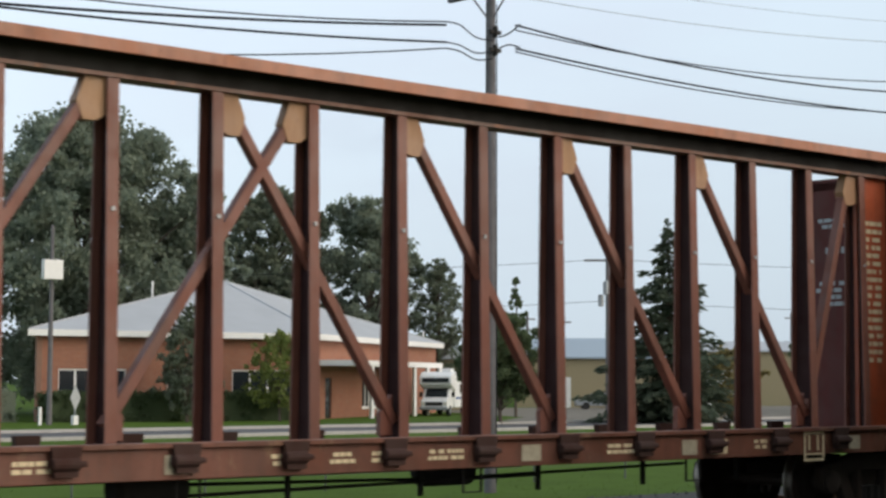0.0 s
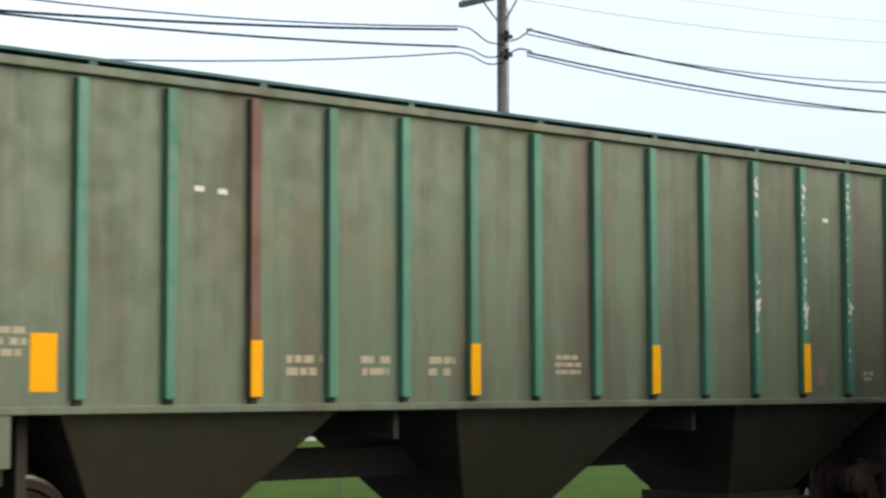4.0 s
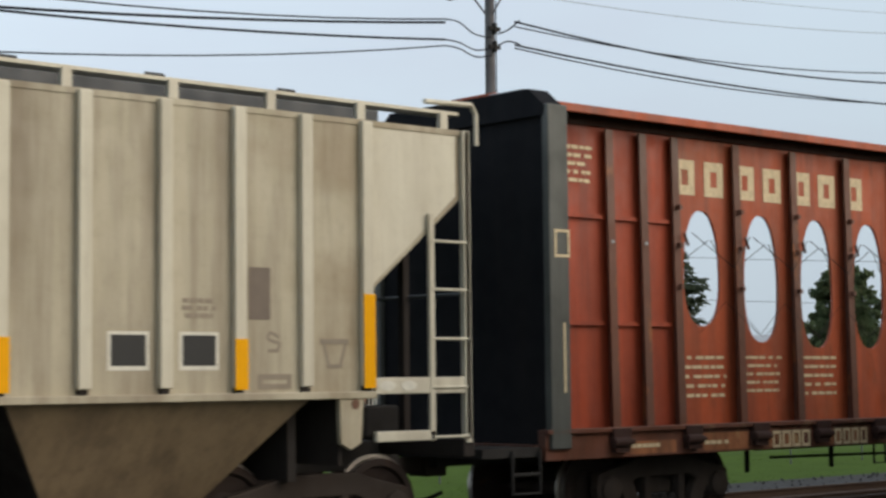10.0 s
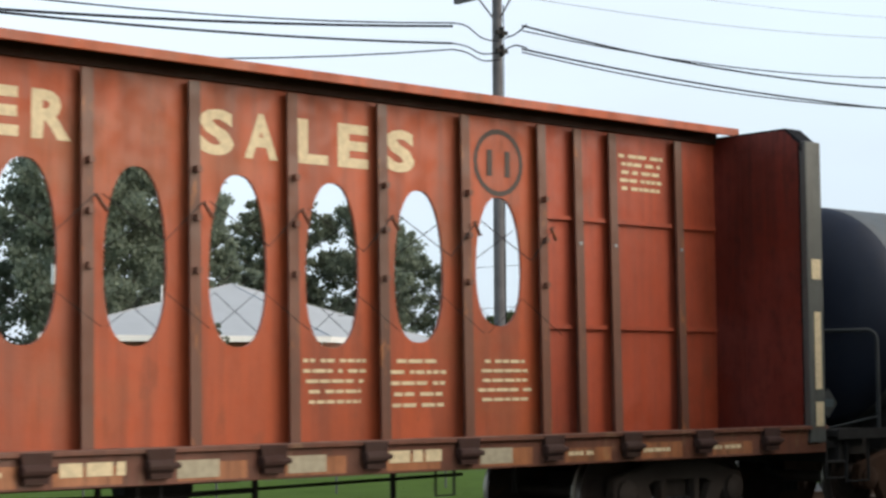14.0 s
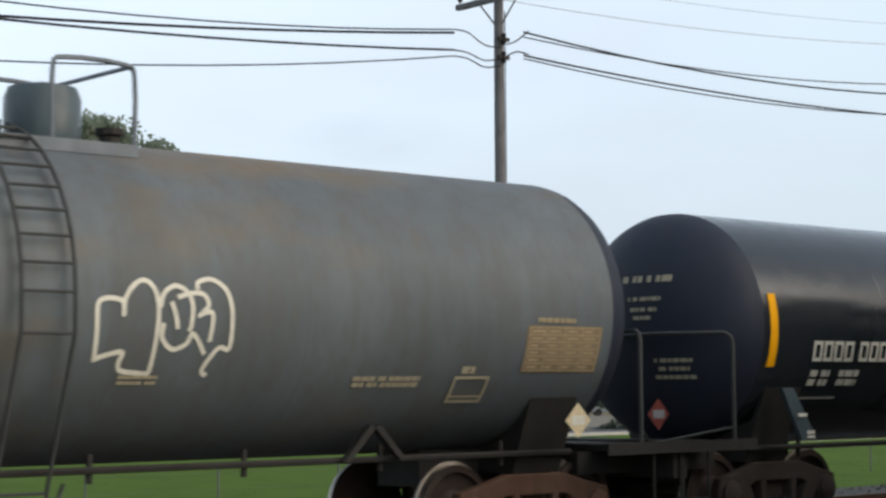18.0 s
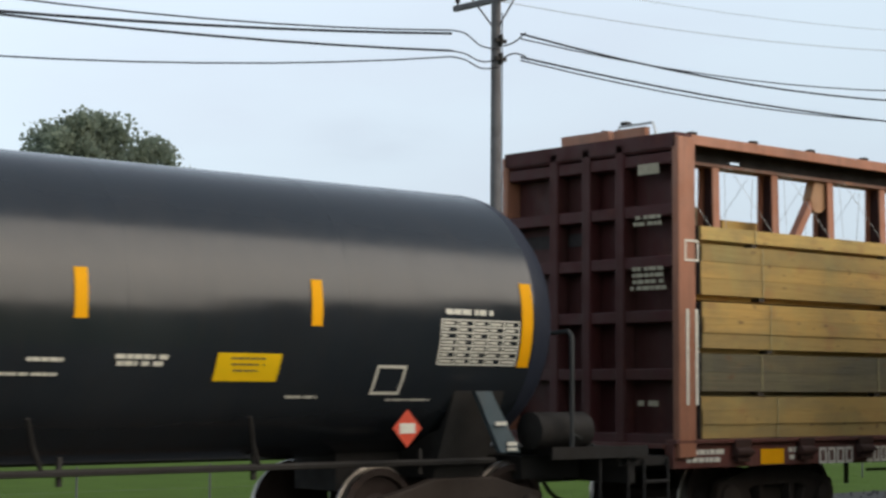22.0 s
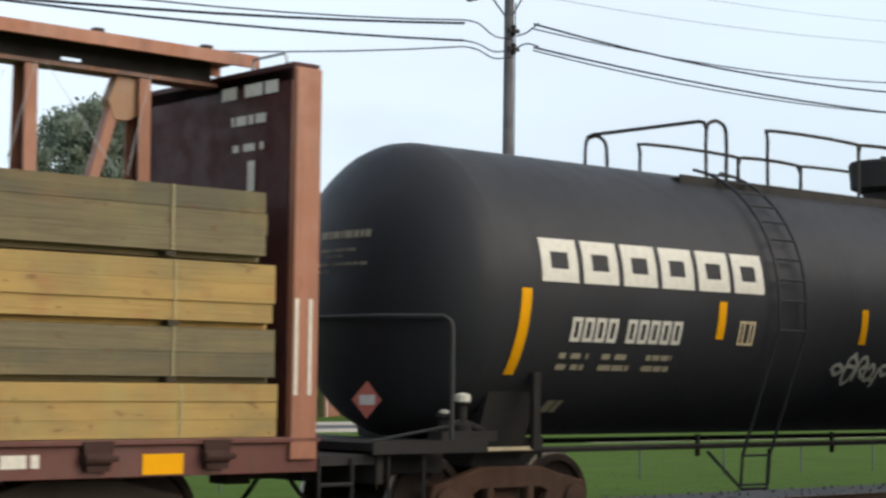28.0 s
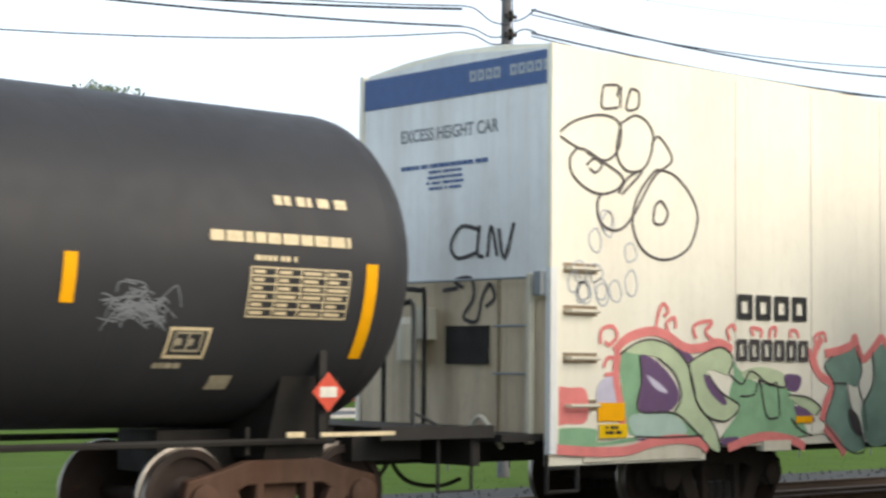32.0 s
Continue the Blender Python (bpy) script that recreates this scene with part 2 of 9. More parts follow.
M_OLIVE = paint("dirty olive hopper paint", (0.05, 0.05, 0.028), streaks=0.5)
M_BEIGE = paint("weathered beige hopper paint", (0.455, 0.40, 0.29), grime=(0.20, 0.152, 0.10), streaks=0.85, blotch=0.4, patina=0.5, across=1.7)
M_CREAM = paint("cream rib paint", (0.62, 0.57, 0.45), grime=(0.3, 0.24, 0.17), streaks=0.35, blotch=0.3)
M_TAN_DARK = paint("dusty tan slope sheet", (0.27, 0.195, 0.115), grime=(0.08, 0.056, 0.038), streaks=0.6)
M_PATCH = plain("brown repaint patch", (0.17, 0.13, 0.10))
# roof grey set dark to hold the shade between roof and running board
M_ROOF_GREY = paint("dark grey roof steel", (0.045, 0.05, 0.055), streaks=0.2)
M_TANK_GREY = paint("weathered grey tank paint", (0.104, 0.120, 0.130), grime=(0.088, 0.073, 0.058), streaks=0.4, blotch=0.45, patina=0.5, rust=0.2, rust_col=(0.15, 0.085, 0.05), rough=0.6, relief=0.04, gloss=0.25, even=True)
M_TANK_BLUE = paint("blue-black tank paint", (0.017, 0.021, 0.026), grime=(0.032, 0.028, 0.025), streaks=0.2, blotch=0.2, rough=0.2, relief=0.006, gloss=0.42, even=True)
M_TANK_BLACK = paint("dusty black tank paint", (0.035, 0.0355, 0.039), grime=(0.046, 0.041, 0.038), streaks=0.25, blotch=0.25, rough=0.5, relief=0.01, gloss=0.16, even=True)
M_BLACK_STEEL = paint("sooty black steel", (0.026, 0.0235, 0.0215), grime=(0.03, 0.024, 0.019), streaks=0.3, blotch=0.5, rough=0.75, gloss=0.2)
M_LADDER = paint("dull grey ladder steel", (0.05, 0.054, 0.054), streaks=0.3, rough=0.7, gloss=0.2)
M_BAND = paint("worn blue-grey tank band", (0.055, 0.08, 0.092), streaks=0.3, rough=0.4)
M_TRUCK = paint("rusty cast steel", (0.042, 0.031, 0.024), grime=(0.036, 0.027, 0.022), streaks=0.4, blotch=0.6, rust=0.6, rust_col=(0.055, 0.028, 0.017), rough=0.85, gloss=0.15)
M_TRUCK_RUST = paint("orange-brown rusty casting", (0.085, 0.045, 0.028), grime=(0.03, 0.02, 0.015), streaks=0.4, blotch=0.6, rust=0.6, rust_col=(0.13, 0.06, 0.03), rough=0.85, gloss=0.15)
M_WHEEL = paint("rust-brown wheel steel", (0.026, 0.015, 0.011), streaks=0.3, rust=0.55, rust_col=(0.10, 0.04, 0.016), rough=0.75, gloss=0.25)
M_WEB_SHADE = paint("maroon web paint with shade in it", (0.038, 0.017, 0.017), streaks=0.3, blotch=0.4, rough=0.8, gloss=0.15)
M_GUSSET = paint("tan primer on gusset plates", (0.36, 0.20, 0.10), grime=(0.16, 0.07, 0.04), streaks=0.4, rust=0.3)
M_UNDER_DARK = paint("dark underside sheet", (0.034, 0.029, 0.026), grime=(0.04, 0.03, 0.024), streaks=0.4, blotch=0.5, rough=0.85, gloss=0.15)
M_SHADOW_PLATE = paint("dark brown end plate", (0.0375, 0.0307, 0.0270), grime=(0.03, 0.024, 0.02), streaks=0.5, blotch=0.5, rough=0.9, gloss=0.1)
M_END_SHADE = plain("grey shade on board ends", (0.06, 0.052, 0.05), 0.95, 0, 0.5, 20, 0.1)
M_SILL = paint("dirty brown sill paint", (0.135, 0.043, 0.022), grime=(0.055, 0.028, 0.018), streaks=0.6, blotch=0.7, rust=0.5, rust_col=(0.24, 0.15, 0.08))
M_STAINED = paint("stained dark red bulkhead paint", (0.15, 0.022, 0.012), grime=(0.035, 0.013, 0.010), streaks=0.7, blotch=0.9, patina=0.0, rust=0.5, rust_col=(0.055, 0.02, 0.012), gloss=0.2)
M_PLATE_RED = paint("bright red plate paint", (0.38, 0.062, 0.022), grime=(0.12, 0.03, 0.018), streaks=0.6, blotch=0.3, rust=0.35)
M_END_POST = paint("worn grey post paint", (0.085, 0.088, 0.078), grime=(0.04, 0.036, 0.03), streaks=0.5, blotch=0.4)
# the blue in the dark head paint stands in for reflected sky
M_HEAD_DARK = paint("blue-black head paint with sky tint", (0.022, 0.027, 0.042), grime=(0.032, 0.031, 0.034), streaks=0.3, blotch=0.3, gloss=0.15, even=True)
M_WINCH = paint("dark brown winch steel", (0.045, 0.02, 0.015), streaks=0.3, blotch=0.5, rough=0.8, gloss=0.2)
M_RUST_RIB = paint("rust-brown rib steel", (0.15, 0.07, 0.04), streaks=0.4, rust=0.4)
M_TREAD = plain("polished wheel tread", (0.32, 0.29, 0.26), 0.4, 1.0)
M_YELLOW = plain("reflective amber strip", (0.88, 0.40, 0.004), 0.6, 0, 0.1)
M_YELLOW.node_tree.nodes["Principled BSDF"].inputs["Specular IOR Level"].default_value = 0.1
M_YEL_SIGN = plain("yellow decal", (0.80, 0.50, 0.008), 0.6, 0, 0.15)
M_YEL_SIGN.node_tree.nodes["Principled BSDF"].inputs["Specular IOR Level"].default_value = 0.1
M_WHITE = plain("white stencil paint", (0.72, 0.68, 0.58), 0.6, 0, 0.3, 14)
M_CREAM_LET = plain("yellowed lettering paint", (0.72, 0.58, 0.36), 0.6, 0, 0.45, 18)
M_SCRAWL = plain("dull white spray paint", (0.62, 0.60, 0.51), 0.6, 0, 0.35, 8)
M_DIM = plain("faded stencil paint", (0.42, 0.36, 0.25), 0.7, 0, 0.4, 18)
M_DARK_LET = plain("dark brown lettering paint", (0.075, 0.055, 0.045), 0.7, 0, 0.35, 16)
M_BLACK = plain("flat black paint", (0.015, 0.015, 0.015), 0.6)
# placard red darkened: the shade at the tank ends is in the colour
M_RED_SHADE = plain("placard red darkened for shade", (0.13, 0.02, 0.015), 0.6)
M_RED = plain("placard red", (0.62, 0.07, 0.03), 0.5)
M_GREY_LET = plain("faded grey lettering paint", (0.19, 0.20, 0.215), 0.7, 0, 0.35, 16)
M_PINK = plain("pink spray paint", (0.75, 0.22, 0.20), 0.6)
M_SPRAY_SAGE = plain("grey-green spray paint", (0.21, 0.32, 0.25), 0.6, 0, 0.5, 2.5)
M_SPRAY_AQUA = plain("pale aqua spray paint", (0.42, 0.55, 0.46), 0.6, 0, 0.3, 2.5)
M_LILAC = plain("pale lilac spray paint", (0.58, 0.54, 0.64), 0.6, 0, 0.4, 3)
M_SPRAY_GREEN = plain("green spray paint", (0.25, 0.44, 0.25), 0.6, 0, 0.5, 2.5)
M_SPRAY_LIME = plain("pale lime spray paint", (0.50, 0.58, 0.36), 0.6, 0, 0.4, 2.5)
M_PURPLE = plain("purple spray paint", (0.14, 0.075, 0.16), 0.6)
M_SPRAY_BLACK = plain("black spray paint", (0.05, 0.04, 0.04), 0.6)
M_BLUE = plain("faded blue stripe", (0.055, 0.11, 0.27), 0.6)
M_BOX_WHITE = paint("off-white boxcar paint", (0.80, 0.75, 0.62), grime=(0.55, 0.47, 0.36), streaks=0.18, blotch=0.25)
M_JOINT = plain("grey seam in boxcar paint", (0.52, 0.48, 0.40))
M_BOX_END = paint("pale grey boxcar end paint", (0.78, 0.78, 0.76), grime=(0.5, 0.45, 0.38), streaks=0.35, blotch=0.3)
M_WOOD = per_piece("green-treated pine board", (0.59, 0.355, 0.098), (0.32, 0.222, 0.08), 0.8, 3.0, (0.5, 1, 16), 0.3, True)
M_WOOD_PALE = per_piece("pale yellow pine board", (0.63, 0.415, 0.13), (0.53, 0.36, 0.12), 0.8, 3.0, (0.5, 1, 16), 0.3, True)
M_WOOD_DARK = per_piece("grey-green weathered board", (0.115, 0.10, 0.062), (0.19, 0.155, 0.082), 0.85, 3.0, (0.5, 1, 16), 0.3, True, 0.3)
M_STRAP = plain("pale plastic strap", (0.42, 0.36, 0.18), 0.5)
M_DUNNAGE = plain("dark wooden sticker", (0.06, 0.045, 0.03), 0.9)
M_POLE = plain("weathered pole wood", (0.15, 0.142, 0.145), 0.9, 0, 0.5, 4)
M_WIRE = plain("black cable", (0.016, 0.017, 0.022), 0.8, 0, 0.25, 6.0, 0.15)
M_GALV = plain("galvanised steel", (0.35, 0.37, 0.38), 0.5, 0.6)
M_FENCE = plain("dull steel fence post", (0.13, 0.145, 0.12), 0.8, 0, 0.3, 6.0, 0.2)
M_CONCRETE = plain("grey concrete", (0.42, 0.40, 0.37), 0.9, 0, 0.3, 3)
M_ASPHALT = plain("worn asphalt", (0.11, 0.11, 0.112), 0.9, 0, 0.4, 2, 0.2)
M_GRAVEL = plain("grey gravel", (0.085, 0.084, 0.082), 0.95, 0, 0.7, 9, 0.08)
M_GRASS = plain("mown summer grass", (0.075, 0.125, 0.022), 0.95, 0, 0.35, 0.8, 0.04)
M_BLADE = leafy("grass blades", (0.08, 0.13, 0.024), (0.105, 0.155, 0.035))
M_SLEEPER = plain("creosoted tie wood", (0.06, 0.05, 0.042), 0.95)
M_RAIL = plain("rusty rail steel", (0.12, 0.075, 0.05), 0.6, 0.5)
# distant haze is put into these leaf tones by lifting them towards grey
M_LEAF_DARK = leafy("hazed tree leaves", (0.22, 0.26, 0.195), (0.34, 0.385, 0.29))
M_LEAF_MID = leafy("green tree leaves", (0.095, 0.135, 0.065), (0.17, 0.21, 0.11))
M_LEAF_LIGHT = leafy("yellow-green shrub leaves", (0.17, 0.22, 0.06), (0.30, 0.34, 0.11))
# paler still, with the same haze in the colour
M_LEAF_PALE = leafy("hazed grey-green tree leaves", (0.14, 0.17, 0.115), (0.25, 0.28, 0.20))
M_LEAF_TAN = leafy("yellow-brown shrub leaves", (0.20, 0.17, 0.07), (0.34, 0.28, 0.12))
M_SPRUCE = leafy("spruce needles", (0.095, 0.125, 0.085), (0.16, 0.19, 0.13))
M_BARK = plain("grey bark", (0.09, 0.07, 0.055), 0.95, 0, 0.5, 5)
M_ROOF_HOUSE = plain("pale grey sheet roofing", (0.42, 0.44, 0.46), 0.7, 0, 0.15, 0.5)
M_TRIM = plain("white painted trim", (0.78, 0.77, 0.74), 0.6, 0, 0.1)
M_PANE, _t, _b = nodes("dark window glass")
_b.inputs["Base Color"].default_value = (0.02, 0.025, 0.03, 1)
_b.inputs["Roughness"].default_value = 0.08
M_LOT = plain("worn tan paving", (0.17, 0.15, 0.115), 0.9, 0, 0.4, 1.2)
M_YELLOW_WALL = plain("pale yellow siding", (0.33, 0.275, 0.165), 0.8, 0, 0.12)
M_BLUE_ROOF = plain("blue-grey sheet roof", (0.33, 0.40, 0.46), 0.6, 0, 0.1)
M_RV = plain("white motorhome paint", (0.80, 0.80, 0.78), 0.4, 0, 0.06)
M_RUBBER = plain("black tyre rubber", (0.02, 0.02, 0.02), 0.8)


def brick_material():
    m, t, b = nodes("orange-red brickwork")
    tc = t.nodes.new("ShaderNodeTexCoord")
    br = t.nodes.new("ShaderNodeTexBrick")
    br.inputs["Scale"].default_value = 1.0
    br.inputs["Brick Width"].default_value, br.inputs["Row Height"].default_value = 0.22, 0.075
    br.inputs["Mortar Size"].default_value = 0.008
    br.inputs["Color1"].default_value = (0.27, 0.095, 0.055, 1)
    br.inputs["Color2"].default_value = (0.34, 0.135, 0.075, 1)
    br.inputs["Mortar"].default_value = (0.28, 0.20, 0.15, 1)
    mp = t.nodes.new("ShaderNodeMapping")
    mp.inputs["Rotation"].default_value = (radians(-90), 0, 0)
    t.links.new(tc.outputs["Object"], mp.inputs["Vector"])
    t.links.new(mp.outputs["Vector"], br.inputs["Vector"])
    c = mixer(t, scaled(t, noisy(t, 0.6), 0.25), br.outputs["Color"], (0.2, 0.08, 0.05))
    t.links.new(c, b.inputs["Base Color"])
    b.inputs["Roughness"].default_value = 0.9
    bump(t, b, br.outputs["Fac"], -0.4)
    return m


M_BRICK = brick_material()

# ---- mesh tools ----
OX = 0.0   # the x of the thing being built, taken off all its meshes


class M:
    """Gathers the faces of one mesh."""

    def __init__(self):
        self.v, self.f, self.cuts = [], [], []

    def add(self, vs, fs):
        k = len(self.v)
        self.cuts.append((k, len(self.f)))
        self.v += [tuple(p) for p in vs]
        self.f += [tuple(i + k for i in f) for f in fs]
        return self

    def box(self, x0, x1, y0, y1, z0, z1):
        return self.hexa([(x0, y0, z0), (x1, y0, z0), (x1, y1, z0), (x0, y1, z0), (x0, y0, z1), (x1, y0, z1), (x1, y1, z1), (x0, y1, z1)])

    def column(self, x0, x1, y0, y1, z0, z1, n):
        """A box cut into n storeys, so that it can follow a curve."""
        vs = [(x, y, z0 + (z1 - z0) * i / n) for i in range(n + 1) for x, y in ((x0, y0), (x1, y0), (x1, y1), (x0, y1))]
        fs = [(4 * i + k, 4 * i + (k + 1) % 4, 4 * i + 4 + (k + 1) % 4, 4 * i + 4 + k) for i in range(n) for k in range(4)]
        return self.add(vs, fs + [(3, 2, 1, 0), tuple(4 * n + k for k in range(4))])

    def hexa(self, p):
        return self.add(p, [(3, 2, 1, 0), (4, 5, 6, 7), (0, 1, 5, 4), (1, 2, 6, 5), (2, 3, 7, 6), (3, 0, 4, 7)])

    def prism(self, poly, y0, y1):
        """An outline in (x, z), from y0 to y1."""
        n = len(poly)
        vs = [(x, y0, z) for x, z in poly] + [(x, y1, z) for x, z in poly]
        return self.add(vs, [tuple(range(n)), tuple(range(2 * n - 1, n - 1, -1))] + [(i, i + n, (i + 1) % n + n, (i + 1) % n) for i in range(n)])

    def prism_x(self, poly, x0, x1):
        """An outline in (y, z), from x0 to x1."""
        n = len(poly)
        vs = [(x0, y, z) for y, z in poly] + [(x1, y, z) for y, z in poly]
        return self.add(vs, [tuple(range(n - 1, -1, -1)), tuple(range(n, 2 * n))] + [((i + 1) % n, (i + 1) % n + n, i + n, i) for i in range(n)])

    def tube(self, pts, r, n=6):
        pts = [Vector(p) for p in pts]
        rings = []
        for i, p in enumerate(pts):
            d = (pts[min(i + 1, len(pts) - 1)] - pts[max(i - 1, 0)]).normalized()
            a = d.orthogonal().normalized() if i == 0 else (rings[-1][1] - d * rings[-1][1].dot(d)).normalized()
            rings.append((p, a, d.cross(a)))
        rr = r if isinstance(r, (list, tuple)) else [r] * len(pts)
        vs = [p + (a * math.cos(k * 2 * math.pi / n) + b * math.sin(k * 2 * math.pi / n)) * q for (p, a, b), q in zip(rings, rr) for k in range(n)]
        fs = [(i * n + k, i * n + (k + 1) % n, (i + 1) * n + (k + 1) % n, (i + 1) * n + k) for i in range(len(pts) - 1) for k in range(n)]
        fs += [tuple(range(n - 1, -1, -1)), tuple(range((len(pts) - 1) * n, len(pts) * n))]
        return self.add(vs, fs)

    def lathe(self, prof, zc, n=48, y=0.0):
        """A profile of (x, radius) turned about the x axis at height zc."""
        vs = [(x, y - r * math.cos(k * 2 * math.pi / n), zc + r * math.sin(k * 2 * math.pi / n)) for x, r in prof for k in range(n)]
        fs = [(i * n + k, (i + 1) * n + k, (i + 1) * n + (k + 1) % n, i * n + (k + 1) % n) for i in range(len(prof) - 1) for k in range(n)]
        fs += [tuple(range(n)), tuple(range(len(prof) * n - 1, (len(prof) - 1) * n - 1, -1))]
        return self.add(vs, fs)

    def upright(self, x, y, prof, n=20):
        """A profile of (radius, z) turned about the upright through x, y."""
        vs = [(x + r * math.cos(k * 2 * math.pi / n), y + r * math.sin(k * 2 * math.pi / n), z) for r, z in prof for k in range(n)]
        fs = [(i * n + k, i * n + (k + 1) % n, (i + 1) * n + (k + 1) % n, (i + 1) * n + k) for i in range(len(prof) - 1) for k in range(n)]
        fs += [tuple(range(n - 1, -1, -1)), tuple(range((len(prof) - 1) * n, len(prof) * n))]
        return self.add(vs, fs)

    def axle(self, x, z, prof, n=28):
        """A profile of (y, radius) turned about the y axis through x, z."""
        vs = [(x + r * math.cos(k * 2 * math.pi / n), y, z + r * math.sin(k * 2 * math.pi / n)) for y, r in prof for k in range(n)]
        fs = [(i * n + k, (i + 1) * n + k, (i + 1) * n + (k + 1) % n, i * n + (k + 1) % n) for i in range(len(prof) - 1) for k in range(n)]
        fs += [tuple(range(n)), tuple(range(len(prof) * n - 1, (len(prof) - 1) * n - 1, -1))]
        return self.add(vs, fs)

    def bend(self, fn):
        self.v = [fn(*p) for p in self.v]
        return self


def part(name, m, material, parent=None, label="", smooth=False, bevel=0.0, at=None, split=False, kind=""):
    if split and len(m.cuts) > 1:
        ends = m.cuts[1:] + [(len(m.v), len(m.f))]
        for (v0, f0), (v1, f1) in zip(m.cuts, ends):
            piece = M().add(m.v[v0:v1], [tuple(i - v0 for i in f) for f in m.f[f0:f1]])
            part(name, piece, material, parent, label, smooth, bevel, at)
        return None
    me = bpy.data.meshes.new(name)
    ox = OX if at is None else at
    me.from_pydata([(x - ox, y, z) for x, y, z in m.v], [], m.f)
    me.validate()
    me.materials.append(material)
    if smooth:
        me.shade_smooth()
        me.set_sharp_from_angle(angle=radians(38))
    ob = new(name, me)
    if parent:
        ob.parent = parent
    if label:
        ob["label"] = label
    if kind:
        ob["kind"] = kind
    if bevel:
        mod = ob.modifiers.new("soft edges", "BEVEL")
        mod.width, mod.segments, mod.limit_method = bevel, 2, "ANGLE"
    return ob


def letters(text, x0, x1, z0, z1, y, bold=0.0):
    """Words in the built-in font, fitted into a box on a wall that faces -y."""
    cu = bpy.data.curves.new("lettering", "FONT")
    cu.body, cu.extrude, cu.offset, cu.resolution_u = text, 0.0, bold, 3
    ob = bpy.data.objects.new("lettering", cu)
    me = bpy.data.meshes.new_from_object(ob)
    vs = [v.co.copy() for v in me.vertices]
    fs = [tuple(p.vertices) for p in me.polygons]
    bpy.data.objects.remove(ob)
    a, b = min(v.x for v in vs), max(v.x for v in vs)
    c, d = min(v.y for v in vs), max(v.y for v in vs)
    return M().add([(x0 + (v.x - a) / (b - a) * (x1 - x0), y, z0 + (v.y - c) / (d - c) * (z1 - z0)) for v in vs], fs)


def broad_m(x0, x1, z0, z1, y):
    """A broad capital M drawn as one outline."""
    o = [(0, 0), (0, 1), (0.27, 1), (0.5, 0.48), (0.73, 1), (1, 1), (1, 0), (0.74, 0), (0.74, 0.58), (0.58, 0.2), (0.42, 0.2), (0.26, 0.58), (0.26, 0)]
    return M().add([(x0 + u * (x1 - x0), y, z0 + v * (z1 - z0)) for u, v in o], [tuple(range(len(o)))])


def bars(m, x0, x1, z0, z1, rows, y, seed=1, fill=0.62, ragged=0.3):
    """Rows of short bars in place of small writing."""
    rnd = random.Random(seed)
    h = (z1 - z0) / rows
    for r in range(rows):
        zt = z1 - r * h
        span = (x1 - x0) * (1 - ragged * rnd.random())
        x = x0 + (x1 - x0 - span) * 0.5
        end = x + span
        while x < end - 0.02:
            w = min(end - x, h * rnd.uniform(0.5, 1.7))
            m.box(x, x + w, y - 0.003, y, zt - h * fill, zt)
            x += w + h * (0.22 if rnd.random() < 0.75 else 0.7)
    return m


def blocks(m, spans, z0, z1, y, stroke=0.1):
    """Open rectangles, one for each span, in place of the signs of a trade name."""
    for x0, x1 in spans:
        s = min(stroke, (x1 - x0) * 0.33)
        n = max(1, int((z1 - z0) / 0.06))
        o = M().column(x0, x0 + s, y - 0.003, y, z0, z1, n)
        o.column(x1 - s, x1, y - 0.003, y, z0, z1, n)
        o.column(x0 + s, x1 - s, y - 0.003, y, z1 - s, z1, 3)
        o.column(x0 + s, x1 - s, y - 0.003, y, z0, z0 + s, 3)
        m.add(o.v, o.f)
    return m


def table(m, x0, x1, z0, z1, rows, cols, y, seed=1, t=0.014):
    """A ruled table: lines round its cells and short bars in them."""
    rnd = random.Random(seed)
    h, w = (z1 - z0) / rows, (x1 - x0) / cols
    for k in range(rows + 1):
        m.box(x0, x1, y - 0.003, y, z0 + k * h - t / 2, z0 + k * h + t / 2)
    for k in range(cols + 1):
        m.column(x0 + k * w - t / 2, x0 + k * w + t / 2, y - 0.0025, y, z0, z1, rows)
    for r in range(rows):
        for c in range(cols):
            a = x0 + c * w + w * 0.12
            b = a + w * rnd.uniform(0.3, 0.76)
            m.box(a, b, y - 0.0035, y, z0 + r * h + h * 0.3, z0 + r * h + h * 0.68)
    return m


def ribbon(m, pts, w, y, closed=False):
    """A flat painted stroke along points in (x, z) on a wall that faces -y."""
    p = [Vector((a, b)) for a, b in pts]
    n = len(p)
    vs, fs = [], []
    for i in range(n):
        d = (p[(i + 1) % n if closed else min(i + 1, n - 1)] - p[(i - 1) % n if closed else max(i - 1, 0)]).normalized()
        o = Vector((-d.y, d.x)) * w / 2
        vs += [(p[i].x + o.x, y, p[i].y + o.y), (p[i].x - o.x, y, p[i].y - o.y)]
    for i in range(n if closed else n - 1):
        j = (i + 1) % n
        fs.append((2 * i, 2 * i + 1, 2 * j + 1, 2 * j))
    return m.add(vs, fs)


def curve_pts(ctrl, n=10, closed=False):
    """Points along a smooth curve through the given ones."""
    out = []
    c = [Vector(p) for p in ctrl]
    k = len(c)
    for i in range(k if closed else k - 1):
        g = (lambda j: c[j % k]) if closed else (lambda j: c[max(0, min(k - 1, j))])
        p0, p1, p2, p3 = g(i - 1), g(i), g(i + 1), g(i + 2)
        for s in range(n):
            u = s / n
            out.append(tuple(0.5 * ((2 * p1) + (p2 - p0) * u + (2 * p0 - 5 * p1 + 4 * p2 - p3) * u * u + (3 * p1 - p0 - 3 * p2 + p3) * u ** 3)))
    if not closed:
        out.append(tuple(c[-1]))
    return out


